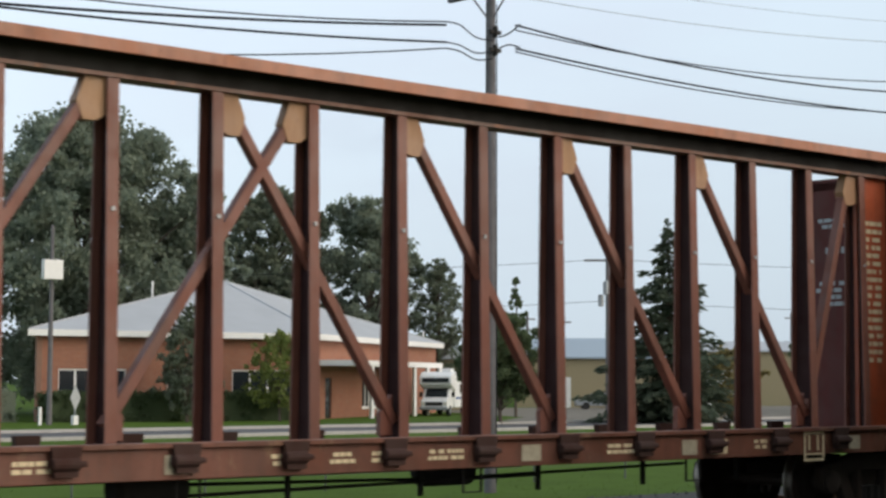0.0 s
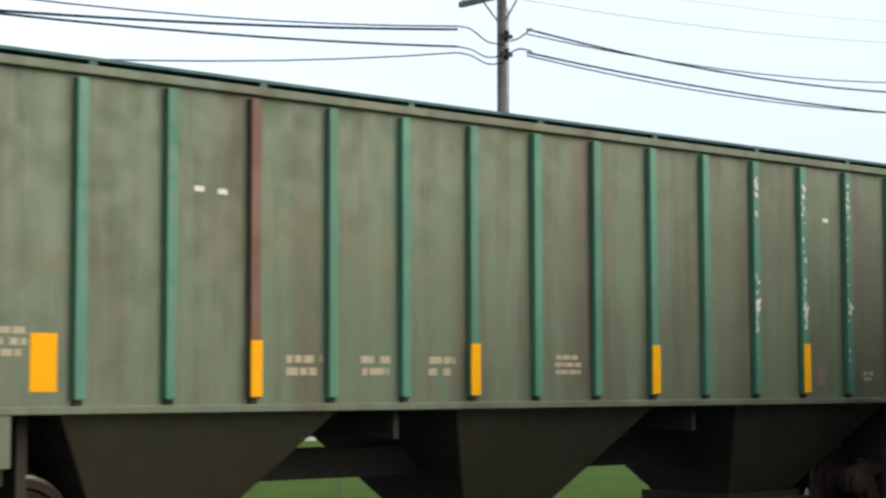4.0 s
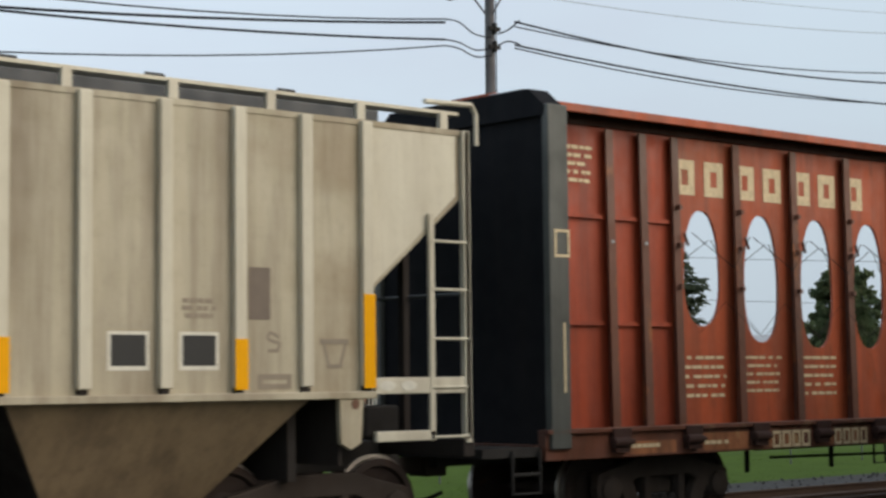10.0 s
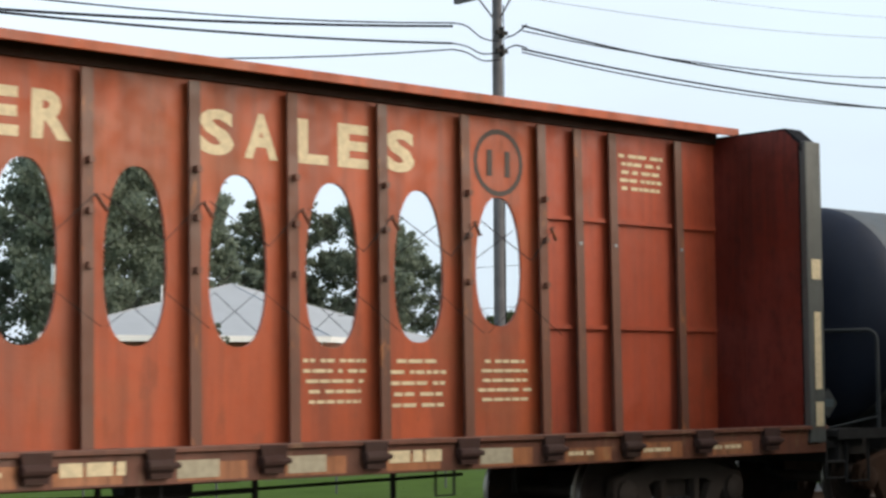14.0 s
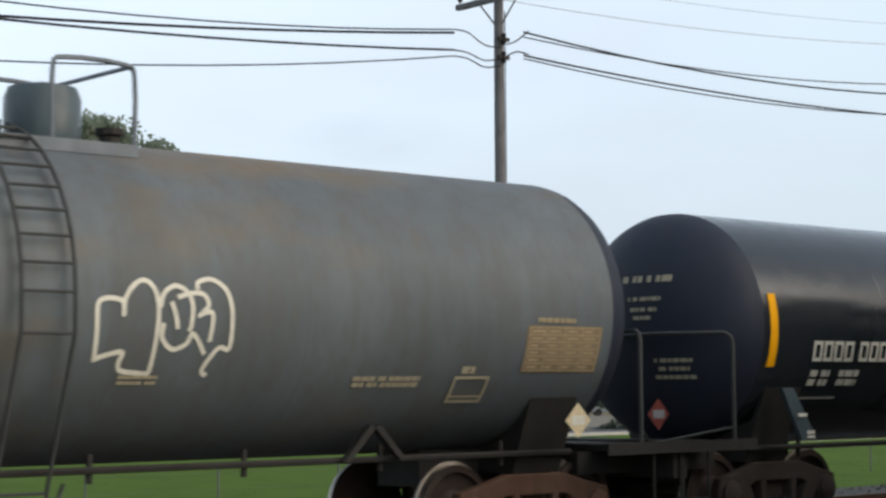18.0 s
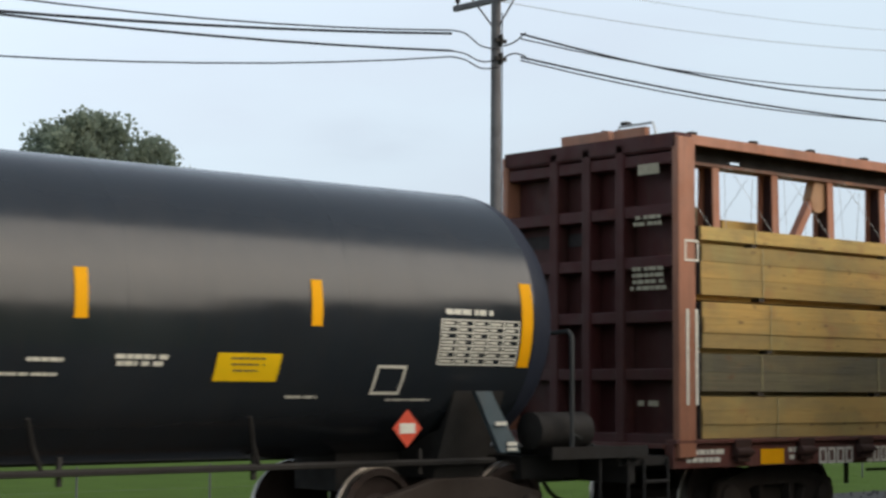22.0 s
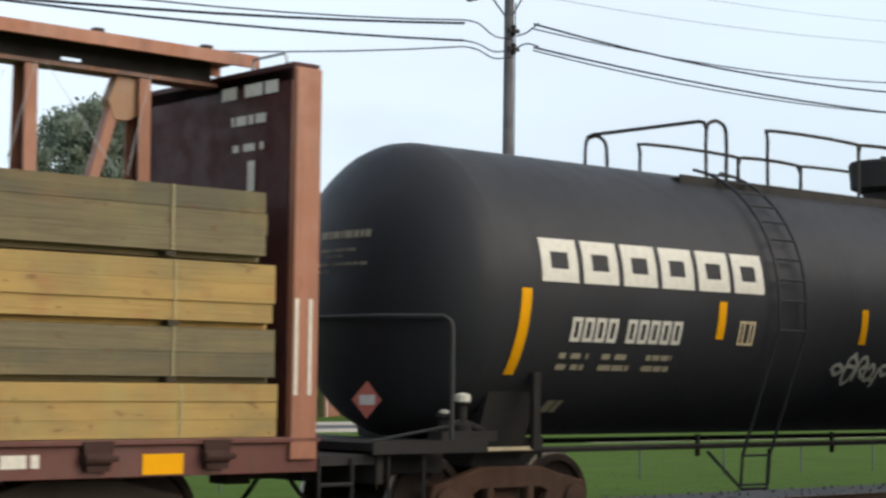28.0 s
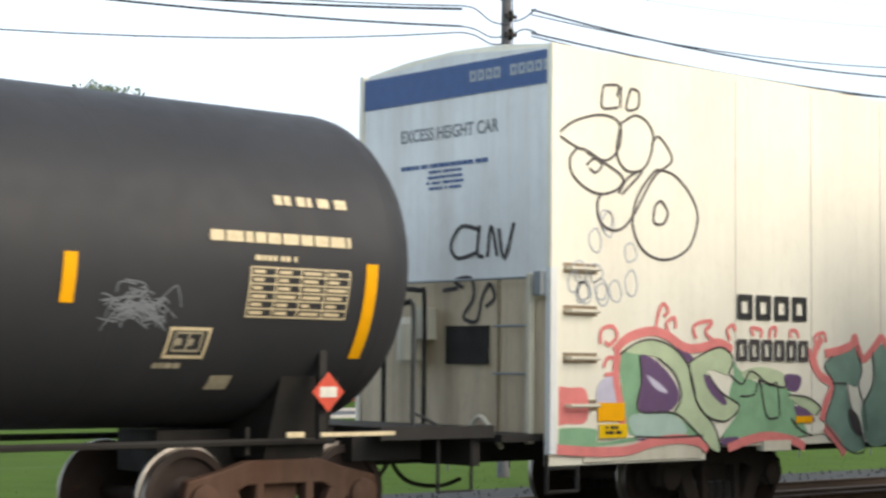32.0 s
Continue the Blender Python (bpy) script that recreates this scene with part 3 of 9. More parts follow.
def wrapped(m, zc, r, eps=0.006):
    """Lays a flat mesh onto the near side of a lying tank."""
    def fn(x, y, z):
        return (x, -math.sqrt(max(0.01, (r + eps + (0.003 if y > -0.001 else 0.006)) ** 2 - (z - zc) ** 2)), z)
    return m.bend(fn)


def strip(m, x0, x1, z0, z1, n=10):
    vs = []
    for i in range(n):
        a = z0 + (z1 - z0) * i / n
        vs += [(x0, 0, a), (x1, 0, a)]
    vs += [(x0, 0, z1), (x1, 0, z1)]
    return m.add(vs, [(2 * i, 2 * i + 1, 2 * i + 3, 2 * i + 2) for i in range(n)])


def thing(name, x, label, category, group=""):
    ob = new(name)
    ob.empty_display_size = 0.3
    return tagged(ob, label, category, group)

# ---- the train ----
TRACK_Y = 14.956
TRAIN, WHEELS = [], []     # (thing, x of its origin); (wheelset, x, z) in its truck


def car(name, x, label):
    global OX
    OX = x
    ob = thing(name, x, label, "freight car", "freight train")
    ob.location = (x, TRACK_Y, 0)
    TRAIN.append((ob, x))
    return ob


def wheelset_mesh():
    m = M()
    for s in (-1, 1):
        prof = [(0.66, 0.10), (0.67, 0.22), (0.70, 0.40), (0.69, 0.51), (0.72, 0.515), (0.725, 0.485), (0.80, 0.475), (0.81, 0.40), (0.76, 0.38), (0.74, 0.22), (0.80, 0.14), (0.80, 0.08)]
        m.axle(0, 0, [(s * y, r) for y, r in prof], 30)
    m.axle(0, 0, [(-1.05, 0.075), (1.05, 0.075)], 14)
    return m


def truck(parent, x, mat=None):
    """A two-axle truck: bolster with a cast frame on each side, springs and two turning wheelsets."""
    global OX
    mat = mat or M_TRUCK
    keep, OX = OX, 0.0
    b = M().box(-0.22, 0.22, -0.95, 0.95, 0.42, 0.68).box(-0.3, 0.3, -0.35, 0.35, 0.66, 0.8)
    bo = part("truck", b, mat, parent, bevel=0.02)
    bo.location = (x - keep, 0, 0)
    for s in (-1, 1):
        y0, y1 = (s * 0.93, s * 1.06) if s > 0 else (-1.06, -0.93)
        f = M()
        f.prism([(-1.14, 0.52), (-1.1, 0.68), (-0.74, 0.76), (-0.42, 0.85), (0.42, 0.85), (0.74, 0.76), (1.1, 0.68), (1.14, 0.52), (1.12, 0.38), (0.80, 0.36), (0.74, 0.50), (0.60, 0.54), (0.44, 0.62), (-0.44, 0.62), (-0.60, 0.54), (-0.74, 0.50), (-0.80, 0.38), (-1.12, 0.40)], y0, y1)
        f.prism([(-0.78, 0.54), (-0.54, 0.58), (-0.38, 0.22), (0.38, 0.22), (0.54, 0.58), (0.78, 0.54), (0.52, 0.06), (-0.52, 0.06)], y0, y1)
        f.box(-0.34, -0.24, y0, y1, 0.2, 0.68).box(0.24, 0.34, y0, y1, 0.2, 0.68)
        part("side_frame", f, mat, bo, "cast side frame", bevel=0.02)
        sp = M()
        for k in (-0.15, 0.0, 0.15):
            sp.upright(k, s * 0.99, [(0.062, 0.2), (0.062, 0.42)], 10)
        part("spring", sp, M_BLACK_STEEL, bo, "coil spring", split=True)
        jb = M()
        for k in (-0.93, 0.93):
            jb.axle(k, 0.5, [(s * 0.9, 0.15), (s * 1.1, 0.15), (s * 1.13, 0.10), (s * 1.14, 0.02)], 16)
        part("journal_bearing", jb, mat, bo, "round bearing end", smooth=True, split=True)
    for k in (-0.93, 0.93):
        w = part("wheelset", wheelset_mesh(), M_WHEEL, bo, "steel wheels on an axle", smooth=True)
        w.location = (k, 0, 0.49)
        WHEELS.append((w, k, 0.49))
        # a worn bright tread runs with the wheels
        w.data.materials.append(M_TREAD)
        for p in w.data.polygons:
            c = p.center
            if 0.47 < math.hypot(c.x, c.z) < 0.52 and 0.69 < abs(c.y) < 0.80:
                p.material_index = 1
    OX = keep
    return bo


def couplers(parent, xa, xb):
    for x, s in ((xa, -1), (xb, 1)):
        m = M().box(min(x, x + s * 0.55), max(x, x + s * 0.55), -0.09, 0.09, 0.74, 0.92)
        m.box(min(x + s * 0.5, x + s * 0.8), max(x + s * 0.5, x + s * 0.8), -0.16, 0.16, 0.70, 0.98)
        part("coupler", m, M_TRUCK, parent, bevel=0.02)
        h = M().tube(curve_pts([(x, 0.3, 0.85), (x + s * 0.3, 0.3, 0.5), (x + s * 0.7, 0.2, 0.42), (x + s * 0.95, 0.1, 0.5)], 5), 0.025, 6)
        part("brake_hose", h, M_BLACK_STEEL, parent, smooth=True)


def ladder(parent, name, x0, x1, y, z0, z1, n, mat, r=0.015, z1b=None):
    st = M().box(x0 - 0.035, x0 + 0.035, y - 0.02, y + 0.02, z0, z1).box(x1 - 0.03, x1 + 0.03, y - 0.02, y + 0.02, z0, z1b or z1)
    la = part(name, st, mat, parent, "upright ladder rails")
    top = min(z1, z1b or z1)
    for z in n:
        part("rung", M().tube([(x0, y - 0.02, z), (x1, y - 0.02, z)], r), mat, la)
    return la


def brake_gear(parent, xa, xb, y=-0.5, z=0.72, mat=None):
    mat = mat or M_BLACK_STEEL
    m = M().tube([(xa, y, z), ((xa + xb) / 2, y, z - 0.06), (xb, y, z)], 0.02).tube([(xa, y + 0.25, z + 0.1), (xb, y + 0.25, z + 0.1)], 0.025)
    part("brake_rod", m, mat, parent, split=True)
    c = M().lathe([((xa + xb) / 2 - 0.45, 0.12), ((xa + xb) / 2 - 0.4, 0.17), ((xa + xb) / 2 + 0.3, 0.17), ((xa + xb) / 2 + 0.35, 0.12)], z + 0.02, 18, y + 0.1)
    part("brake_reservoir", c, mat, parent, smooth=True)


# -- covered hoppers --


def hopper(name, label, x0, x1, zb, zt, rib_x, rib_w, bays, trucks, paintwork, roof):
    side_m, rib_m, end_m, low_m = paintwork
    xc = (x0 + x1) / 2
    heavy = name.startswith("green")   # the heavier end sill with slotted plates
    ob = car(name, xc, label)
    a, b = rib_x[0], rib_x[-1]
    outline = [(x0 + 0.05, zt), (x0 + 0.05, zt - 0.70), (a, zb + 0.90), (a, zb), (b, zb), (b, zb + 0.90), (x1 - 0.05, zt - 0.70), (x1 - 0.05, zt)]
    for s in (-1, 1):
        y0, y1 = sorted((s * 1.53, s * 1.56))
        part("side_sheet", M().prism(outline, y0, y1), side_m, ob)
        zr = zt - (0.06 if heavy else 0.012)
        for x in rib_x:
            y0, y1 = sorted((s * 1.56, s * 1.635))
            r = M().hexa([(x - rib_w / 2, y0, zb + 0.05), (x + rib_w / 2, y0, zb + 0.05), (x + rib_w / 2, y1, zb + 0.05), (x - rib_w / 2, y1, zb + 0.05), (x - rib_w / 2, y0, zr), (x + rib_w / 2, y0, zr), (x + rib_w / 2, y1, zr), (x - rib_w / 2, y1, zr)])
            if s < 0:
                part("rib_foot", M().box(x - rib_w * 0.35, x + rib_w * 0.35, -1.60, -1.562, zb + 0.004, zb + 0.047), M_UNDER_DARK, ob, "dark rib foot")
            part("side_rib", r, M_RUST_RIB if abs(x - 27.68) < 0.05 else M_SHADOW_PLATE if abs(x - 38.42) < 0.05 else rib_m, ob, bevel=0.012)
        y0, y1 = sorted((s * 1.5, s * 1.63))
        part("side_sill", M().box(a - 0.1, b + 0.1, y0, y1, zb - 0.07, zb), side_m, ob, bevel=0.01)
        if heavy:
            part("top_plate", M().box(x0, x1, y0, y1, zt - 0.03, zt + 0.05), side_m, ob, bevel=0.01)
        else:
            y0, y1 = sorted((s * 1.525, s * 1.572))
            part("top_plate", M().box(x0, x1, y0, y1, zt - 0.05, zt + 0.006), side_m, ob)
    # the ends: an upright panel, a sloping floor sheet, posts and the sill frame below
    for e, s in ((x0, 1), (x1, -1)):
        xs = sorted((e + s * 0.02, e + s * 0.06))
        part("end_panel", M().box(xs[0], xs[1], -1.53, 1.53, zt - 0.72, zt), end_m, ob)
        g = (zt - 0.72 - (zb + 0.9)) / abs(a - x0 - 0.05)
        xe = e + s * ((zt - 0.72 - zb) / g + 0.05)
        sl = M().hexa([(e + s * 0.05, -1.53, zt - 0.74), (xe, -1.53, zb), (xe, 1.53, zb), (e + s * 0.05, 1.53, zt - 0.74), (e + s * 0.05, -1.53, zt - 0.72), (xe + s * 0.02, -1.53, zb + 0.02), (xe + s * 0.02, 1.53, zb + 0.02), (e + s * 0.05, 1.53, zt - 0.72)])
        part("slope_sheet", sl, M_UNDER_DARK, ob)
        # brown plate set dark: the shade below the slope sheet is in its colour
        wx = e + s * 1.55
        part("end_bulkhead", M().box(wx - 0.02, wx + 0.02, -1.5, 1.5, 0.95, (zt - 0.74) - g * 1.5), M_SHADOW_PLATE, ob, "upright brown plate below the slope sheet")
        part("bolster_web", M().box(e + s * 1.9 - 0.05, e + s * 1.9 + 0.05, -1.2, 1.2, 0.8, zb + 0.3), M_UNDER_DARK, ob)
        for y in (-1.58, 1.58):
            part("corner_post", M().box(e - 0.03, e + 0.05, y - 0.04, y + 0.04, 1.12, zt), M_OLIVE if heavy and y < 0 else rib_m, ob, bevel=0.01)
            part("jacking_plate", M().prism([(e + s * 1.18, zb), (e + s * 1.58, zb), (e + s * 1.58, 1.10), (e + s * 1.10, 1.10)] if heavy else [(e + s * 1.34, zb), (e + s * 1.64, zb), (e + s * 1.62, 1.16), (e + s * 1.50, 1.10), (e + s * 1.38, 1.16)], y - 0.03, y + 0.03), side_m, ob)
            if y < 0:
                if not heavy:
                    continue
                jx = e + s * 1.36
                slot = M().axle(jx + 0.02, 1.36, [(y - 0.036, 0.055), (y - 0.0305, 0.055)], 14).bend(lambda px, py, pz, c=jx: (px, py, 1.36 + (pz - 1.36) * 2.0))
                part("slot", slot, M_BLACK, ob, "dark oval slot in the plate")
                part("slot", M().axle(jx - 0.17, 1.33, [(y - 0.036, 0.035), (y - 0.0305, 0.035)], 12), M_BLACK, ob, "dark round hole in the plate")
                part("tread_plate", M().box(min(e + s * 0.06, e + s * 0.98), max(e + s * 0.06, e + s * 0.98), y - 0.02, y + 0.25, 1.19, 1.22), M_GALV, ob, "worn step plate")
            part("end_sill", M().box(min(e, e + s * 1.2), max(e, e + s * 1.2), y - 0.05, y + 0.05, 1.06, 1.18), side_m, ob, bevel=0.01) if heavy else part("end_sill", M().box(min(e, e + s * 1.4), max(e, e + s * 1.4), y - 0.03, y + 0.03, 1.62, 1.78), rib_m, ob, bevel=0.01)
        for y in (-0.62, 0.62):
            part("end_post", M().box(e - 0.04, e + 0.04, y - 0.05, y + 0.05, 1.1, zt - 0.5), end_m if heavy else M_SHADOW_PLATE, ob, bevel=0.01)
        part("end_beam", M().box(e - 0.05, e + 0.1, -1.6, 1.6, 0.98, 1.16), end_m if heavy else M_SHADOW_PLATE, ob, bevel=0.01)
        part("grab_rail", M().tube([(e - s * 0.04, -1.55, 2.62), (e - s * 0.04, 1.55, 2.62)], 0.02), end_m, ob)
        lx = e + s * 0.47
        ladder(ob, "ladder", e, lx, -1.6, 1.16, zt, (1.19, 1.68, 2.16, 2.65, 3.13), M_OLIVE if heavy else rib_m, z1b=3.4)
        part("brake_valve", M().box(min(e + s * 0.3, e + s * 0.75), max(e + s * 0.3, e + s * 0.75), -0.9, -0.45, 1.18, 1.5), M_BLACK_STEEL, ob, bevel=0.03)
        part("air_reservoir", M().lathe([(e + s * 0.35, 0.05), (e + s * 0.4, 0.19), (e + s * 1.3, 0.19), (e + s * 1.35, 0.05)], 1.55, 18, 0.35), M_BLACK_STEEL, ob, smooth=True)
        part("brake_cylinder", M().lathe([(e + s * 0.5, 0.1), (e + s * 0.52, 0.15), (e + s * 1.0, 0.15), (e + s * 1.02, 0.05), (e + s * 1.5, 0.04)], 1.38, 16, -0.15), M_TRUCK, ob, smooth=True)
        part("air_pipe", M().tube(curve_pts([(e + s * 0.3, -0.5, 1.2), (e + s * 0.45, -0.3, 1.75), (e + s * 0.9, -0.2, 1.85), (e + s * 1.1, 0.2, 1.3)], 5), 0.025), M_BLACK_STEEL, ob, smooth=True)
    # the discharge bays under the body
    for c, w in bays:
        t0, t1, zl = c - w / 2, c + w / 2, 0.42
        d = 0.80 * (zb - 0.06 - zl)
        m = M().hexa([(t0 + d, -0.62, zl), (t1 - d, -0.62, zl), (t1 - d, 0.62, zl), (t0 + d, 0.62, zl), (t0, -1.5, zb - 0.06), (t1, -1.5, zb - 0.06), (t1, 1.5, zb - 0.06), (t0, 1.5, zb - 0.06)])
        bay = part("discharge_bay", m, low_m, ob)
        # thin dark plates on both slopes paint in the shade between the bays
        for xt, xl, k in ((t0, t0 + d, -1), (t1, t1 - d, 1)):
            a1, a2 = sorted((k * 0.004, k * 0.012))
            part("slope_plate", M().hexa([(xl + a1, -0.61, zl), (xl + a2, -0.61, zl), (xl + a2, 0.61, zl), (xl + a1, 0.61, zl), (xt + a1, -1.49, zb - 0.06), (xt + a2, -1.49, zb - 0.06), (xt + a2, 1.49, zb - 0.06), (xt + a1, 1.49, zb - 0.06)]), M_UNDER_DARK, bay, "dark plate painted as the bay slope's shade")
        part("outlet_gate", M().box(t0 + d - 0.12, t1 - d + 0.12, -0.72, 0.72, zl - 0.14, zl + 0.02).tube([(t0 + d, -0.95, zl - 0.06), (t1 - d, -0.95, zl - 0.06)], 0.035), M_TRUCK, bay, bevel=0.01)
    part("center_sill", M().box(x0 - 0.2, x1 + 0.2, -0.28, 0.28, 0.82, 1.12), M_BLACK_STEEL, ob)
    cores = M()
    for i in range(len(bays) - 1):
        xm = (bays[i][0] + bays[i + 1][0]) / 2
        cores.box(xm - 0.03, xm + 0.03, -1.45, 1.45, zb - 0.35, zb)
    part("cross_bearer", cores, M_BLACK_STEEL, ob, split=True)
    roof(ob)
    for x in trucks:
        truck(ob, x)
    couplers(ob, x0 - 0.2, x1 + 0.2)
    return ob


def roof_green(ob):
    x0, x1, zt = 23.67, 39.78, 4.45
    part("roof", M().prism_x([(-1.6, zt + 0.04), (-0.7, zt + 0.26), (0, zt + 0.34), (0.7, zt + 0.26), (1.6, zt + 0.04)], x0 + 0.05, x1 - 0.05), M_TEAL_DARK, ob)
    for s in (-1, 1):
        wk = part("running_board", M().box(x0 + 0.5, x1 - 0.5, s * 1.05 - 0.2, s * 1.05 + 0.2, zt + 0.17, zt + 0.20), M_TEAL_DARK, ob)
        for k in range(9):
            x = x0 + 0.7 + k * 1.83
            part("bracket", M().box(x - 0.04, x + 0.04, s * 1.05 - 0.19, s * 1.05 + 0.19, zt + 0.05, zt + 0.18), M_TEAL_DARK, wk)
    for k in range(5):
        x = x0 + 2 + k * 3.0
        part("roof_hatch", M().box(x - 0.8, x + 0.8, -0.32, 0.32, zt + 0.28, zt + 0.38), M_TEAL_DARK, ob, bevel=0.03)
    part("end_platform", M().box(x0 - 0.25, x0 + 0.5, -0.75, 0.75, zt + 0.20, zt + 0.24), M_TEAL, ob)
    part("end_platform", M().box(x1 - 0.5, x1 + 0.25, -0.75, 0.75, zt + 0.20, zt + 0.24).tube([(x1 - 0.5, -0.7, zt + 0.24), (x1 - 0.45, -0.7, zt + 0.36), (x1 + 0.2, -0.7, zt + 0.34), (x1 + 0.25, -0.7, zt + 0.1)], 0.018), M_TEAL_DARK, ob)


def roof_beige(ob):
    x0, x1, zt = 41.23, 58.03, 4.27
    part("roof", M().prism_x([(-1.55, zt - 0.02), (-0.6, zt + 0.12), (0, zt + 0.16), (0.6, zt + 0.12), (1.55, zt - 0.02)], x0 + 0.05, x1 - 0.05), M_ROOF_GREY, ob)
    for s in (-1, 1):
        wk = part("running_board", M().box(x0 - 0.35, x1 + 0.35, s * 1.0 - 0.12, s * 1.0 + 0.12, zt + 0.245, zt + 0.28), M_CREAM, ob)
        for k in range(16):
            x = x0 + 0.35 + k * 1.105
            part("bracket", M().box(x - 0.05, x + 0.05, s * 1.12 - 0.03, s * 1.12 + 0.03, zt + 0.02, zt + 0.26), M_CREAM, wk)
    part("hatch_trough", M().box(x0 + 0.55, x1 - 0.15, -0.42, 0.42, zt + 0.10, zt + 0.345), M_ROOF_GREY, ob, bevel=0.02)
    for k in range(10):
        x = x0 + 1.3 + k * 1.58
        part("roof_hatch", M().box(x - 0.7, x + 0.7, -0.38, 0.38, zt + 0.345, zt + 0.39).tube([(x - 0.12, -0.3, zt + 0.38), (x - 0.1, -0.3, zt + 0.455), (x + 0.1, -0.3, zt + 0.455), (x + 0.12, -0.3, zt + 0.38)], 0.022), M_ROOF_GREY, ob, bevel=0.015)
    part("walkway_end", M().box(x0 - 0.37, x0 + 0.24, -1.13, -0.86, zt + 0.23, zt + 0.285), M_CREAM, ob, "cream end of the roof walkway", bevel=0.01)
    part("end_walkway", M().box(x0 - 0.37, x0 + 0.24, -0.85, 0.85, zt + 0.21, zt + 0.26), M_ROOF_GREY, ob, "dark crossover platform")
    part("end_railing", M().tube([(x1 + 0.62, -1.1, zt - 0.05), (x1 + 0.62, -1.1, zt + 0.28), (x1 + 0.55, -1.1, zt + 0.38), (x1 - 0.1, -1.1, zt + 0.36)], 0.03), M_CREAM, ob)


green = hopper("green_hopper_car", "weathered green covered hopper car with teal ribs and amber strips", 23.68, 39.78, 1.60, 4.45,
               [24.99 + 0.8955 * k for k in range(16)], 0.11, [(27.25, 2.95), (31.7, 2.95), (36.05, 2.95)], (24.9, 38.4),
               (M_GREEN, M_TEAL, M_TEAL_DARK, M_OLIVE), roof_green)
part("end_sheet", M().prism([(23.77, 4.39), (23.77, 3.75), (24.90, 2.60), (24.90, 4.39)], -1.5635, -1.5605), paint("cleaner green corner paint", (0.125, 0.225, 0.14), grime=(0.11, 0.10, 0.06), streaks=0.5, blotch=0.4, rust=0.2), green, "cleaner green corner sheet")
m = M()
for x, z1 in ((27.68, 2.18), (30.36, 2.18), (35.74, 2.25), (33.05, 2.2)):
    m.box(x - 0.062, x + 0.062, -1.645, -1.637, 1.67, z1)
m.box(25.45, 25.70, -1.566, -1.561, 1.72, 2.21).box(38.14, 38.40, -1.566, -1.561, 1.71, 2.2)
part("reflector_strip", m, M_YELLOW, green, "amber reflective strips", split=True)
m = M()
bars(m, 25.15, 25.42, 1.98, 2.26, 3, -1.562, 3)
for i, x in enumerate((28.05, 28.9, 29.75)):
    bars(m, x, x + 0.45, 1.82, 2.05, 2, -1.562, 4 + i)
bars(m, 31.55, 31.95, 1.85, 2.08, 3, -1.562, 9)
bars(m, 36.95, 37.2, 1.78, 1.92, 2, -1.562, 11)
part("stencil", m, M_DIM, green, "faded white stencil bars", kind="stuff")
part("stencil", bars(M(), 0, 0.62, 3.92, 4.2, 2, 0, 5).bend(lambda x, y, z: (23.672, -1.15 + x, z)), M_GALV, green, "faded bars on the end", kind="stuff")
m = M().box(36.02, 36.2, -1.566, -1.561, 1.75, 1.98).box(37.72, 38.12, -1.5655, -1.561, 1.78, 2.12)
part("repaint_patch", m, M_PATCH, green, split=True)
rnd = random.Random(5)
m = M()
for x in (34.84, 35.74, 36.63):
    for k in range(26):
        z = rnd.choice((rnd.uniform(3.7, 4.2), rnd.uniform(2.4, 3.0), rnd.uniform(1.9, 4.2)))
        a = x - 0.056 + rnd.uniform(0, 0.05)
        m.box(a, a + rnd.uniform(0.010, 0.035), -1.641, -1.637, z, z + rnd.uniform(0.012, 0.075))
    for k in range(5):
        a, z = x - 0.07 + rnd.uniform(0, 0.09), 2.6 + rnd.uniform(0, 0.13)
        m.box(a, a + rnd.uniform(0.02, 0.05), -1.642 - 0.0004 * k, -1.637, z, z + rnd.uniform(0.015, 0.06))
for x, z in ((27.05, 3.5), (27.3, 3.49), (36.2, 3.75)):
    m.box(x, x + 0.1, -1.565, -1.561, z, z + 0.05)
part("paint_chips", m, M_WHITE, green, "white flaked paint patches", kind="stuff")
m = M().box(24.60, 24.64, -1.3, -1.27, 1.72, 1.98)
part("yellow_handle", m, M_YELLOW, green)

RIB = [42.75, 43.47, 44.17, 45.0, 45.81, 46.64, 47.45, 48.36, 49.29, 50.23, 51.13, 52.04, 52.87, 53.65, 54.46, 55.25, 56.01, 56.74]
beige = hopper("beige_hopper_car", "weathered beige covered hopper car with dark brown lettering", 41.23, 58.03, 1.65, 4.27,
               RIB, 0.13, [(44.95, 3.15), (49.72, 3.15), (54.55, 3.15)], (42.55, 56.6),
               (M_BEIGE, M_CREAM, M_BLUE_END, M_TAN_DARK), roof_beige)
for e, a, s in ((41.23, RIB[0], 1), (58.03, RIB[-1], -1)):
    xe = e + s * 0.1
    o = [(xe, 4.21), (xe, 3.60), (a - s * 0.08, 2.66), (a - s * 0.08, 4.21)]
    part("end_sheet", M().prism(o if s > 0 else o[::-1], -1.5635, -1.5605), M_CREAM, beige, "brighter cream corner sheet")
m = M()
for x, z1 in ((RIB[0], 2.56), (RIB[3], 2.14), (RIB[6], 2.14), (RIB[9], 2.14), (RIB[12], 2.14), (RIB[15], 2.14), (RIB[17], 2.58)):
    m.box(x - 0.07, x + 0.07, -1.645, -1.637, 1.68, z1)
part("reflector_strip", m, M_YELLOW, beige, "amber reflective strips", split=True)
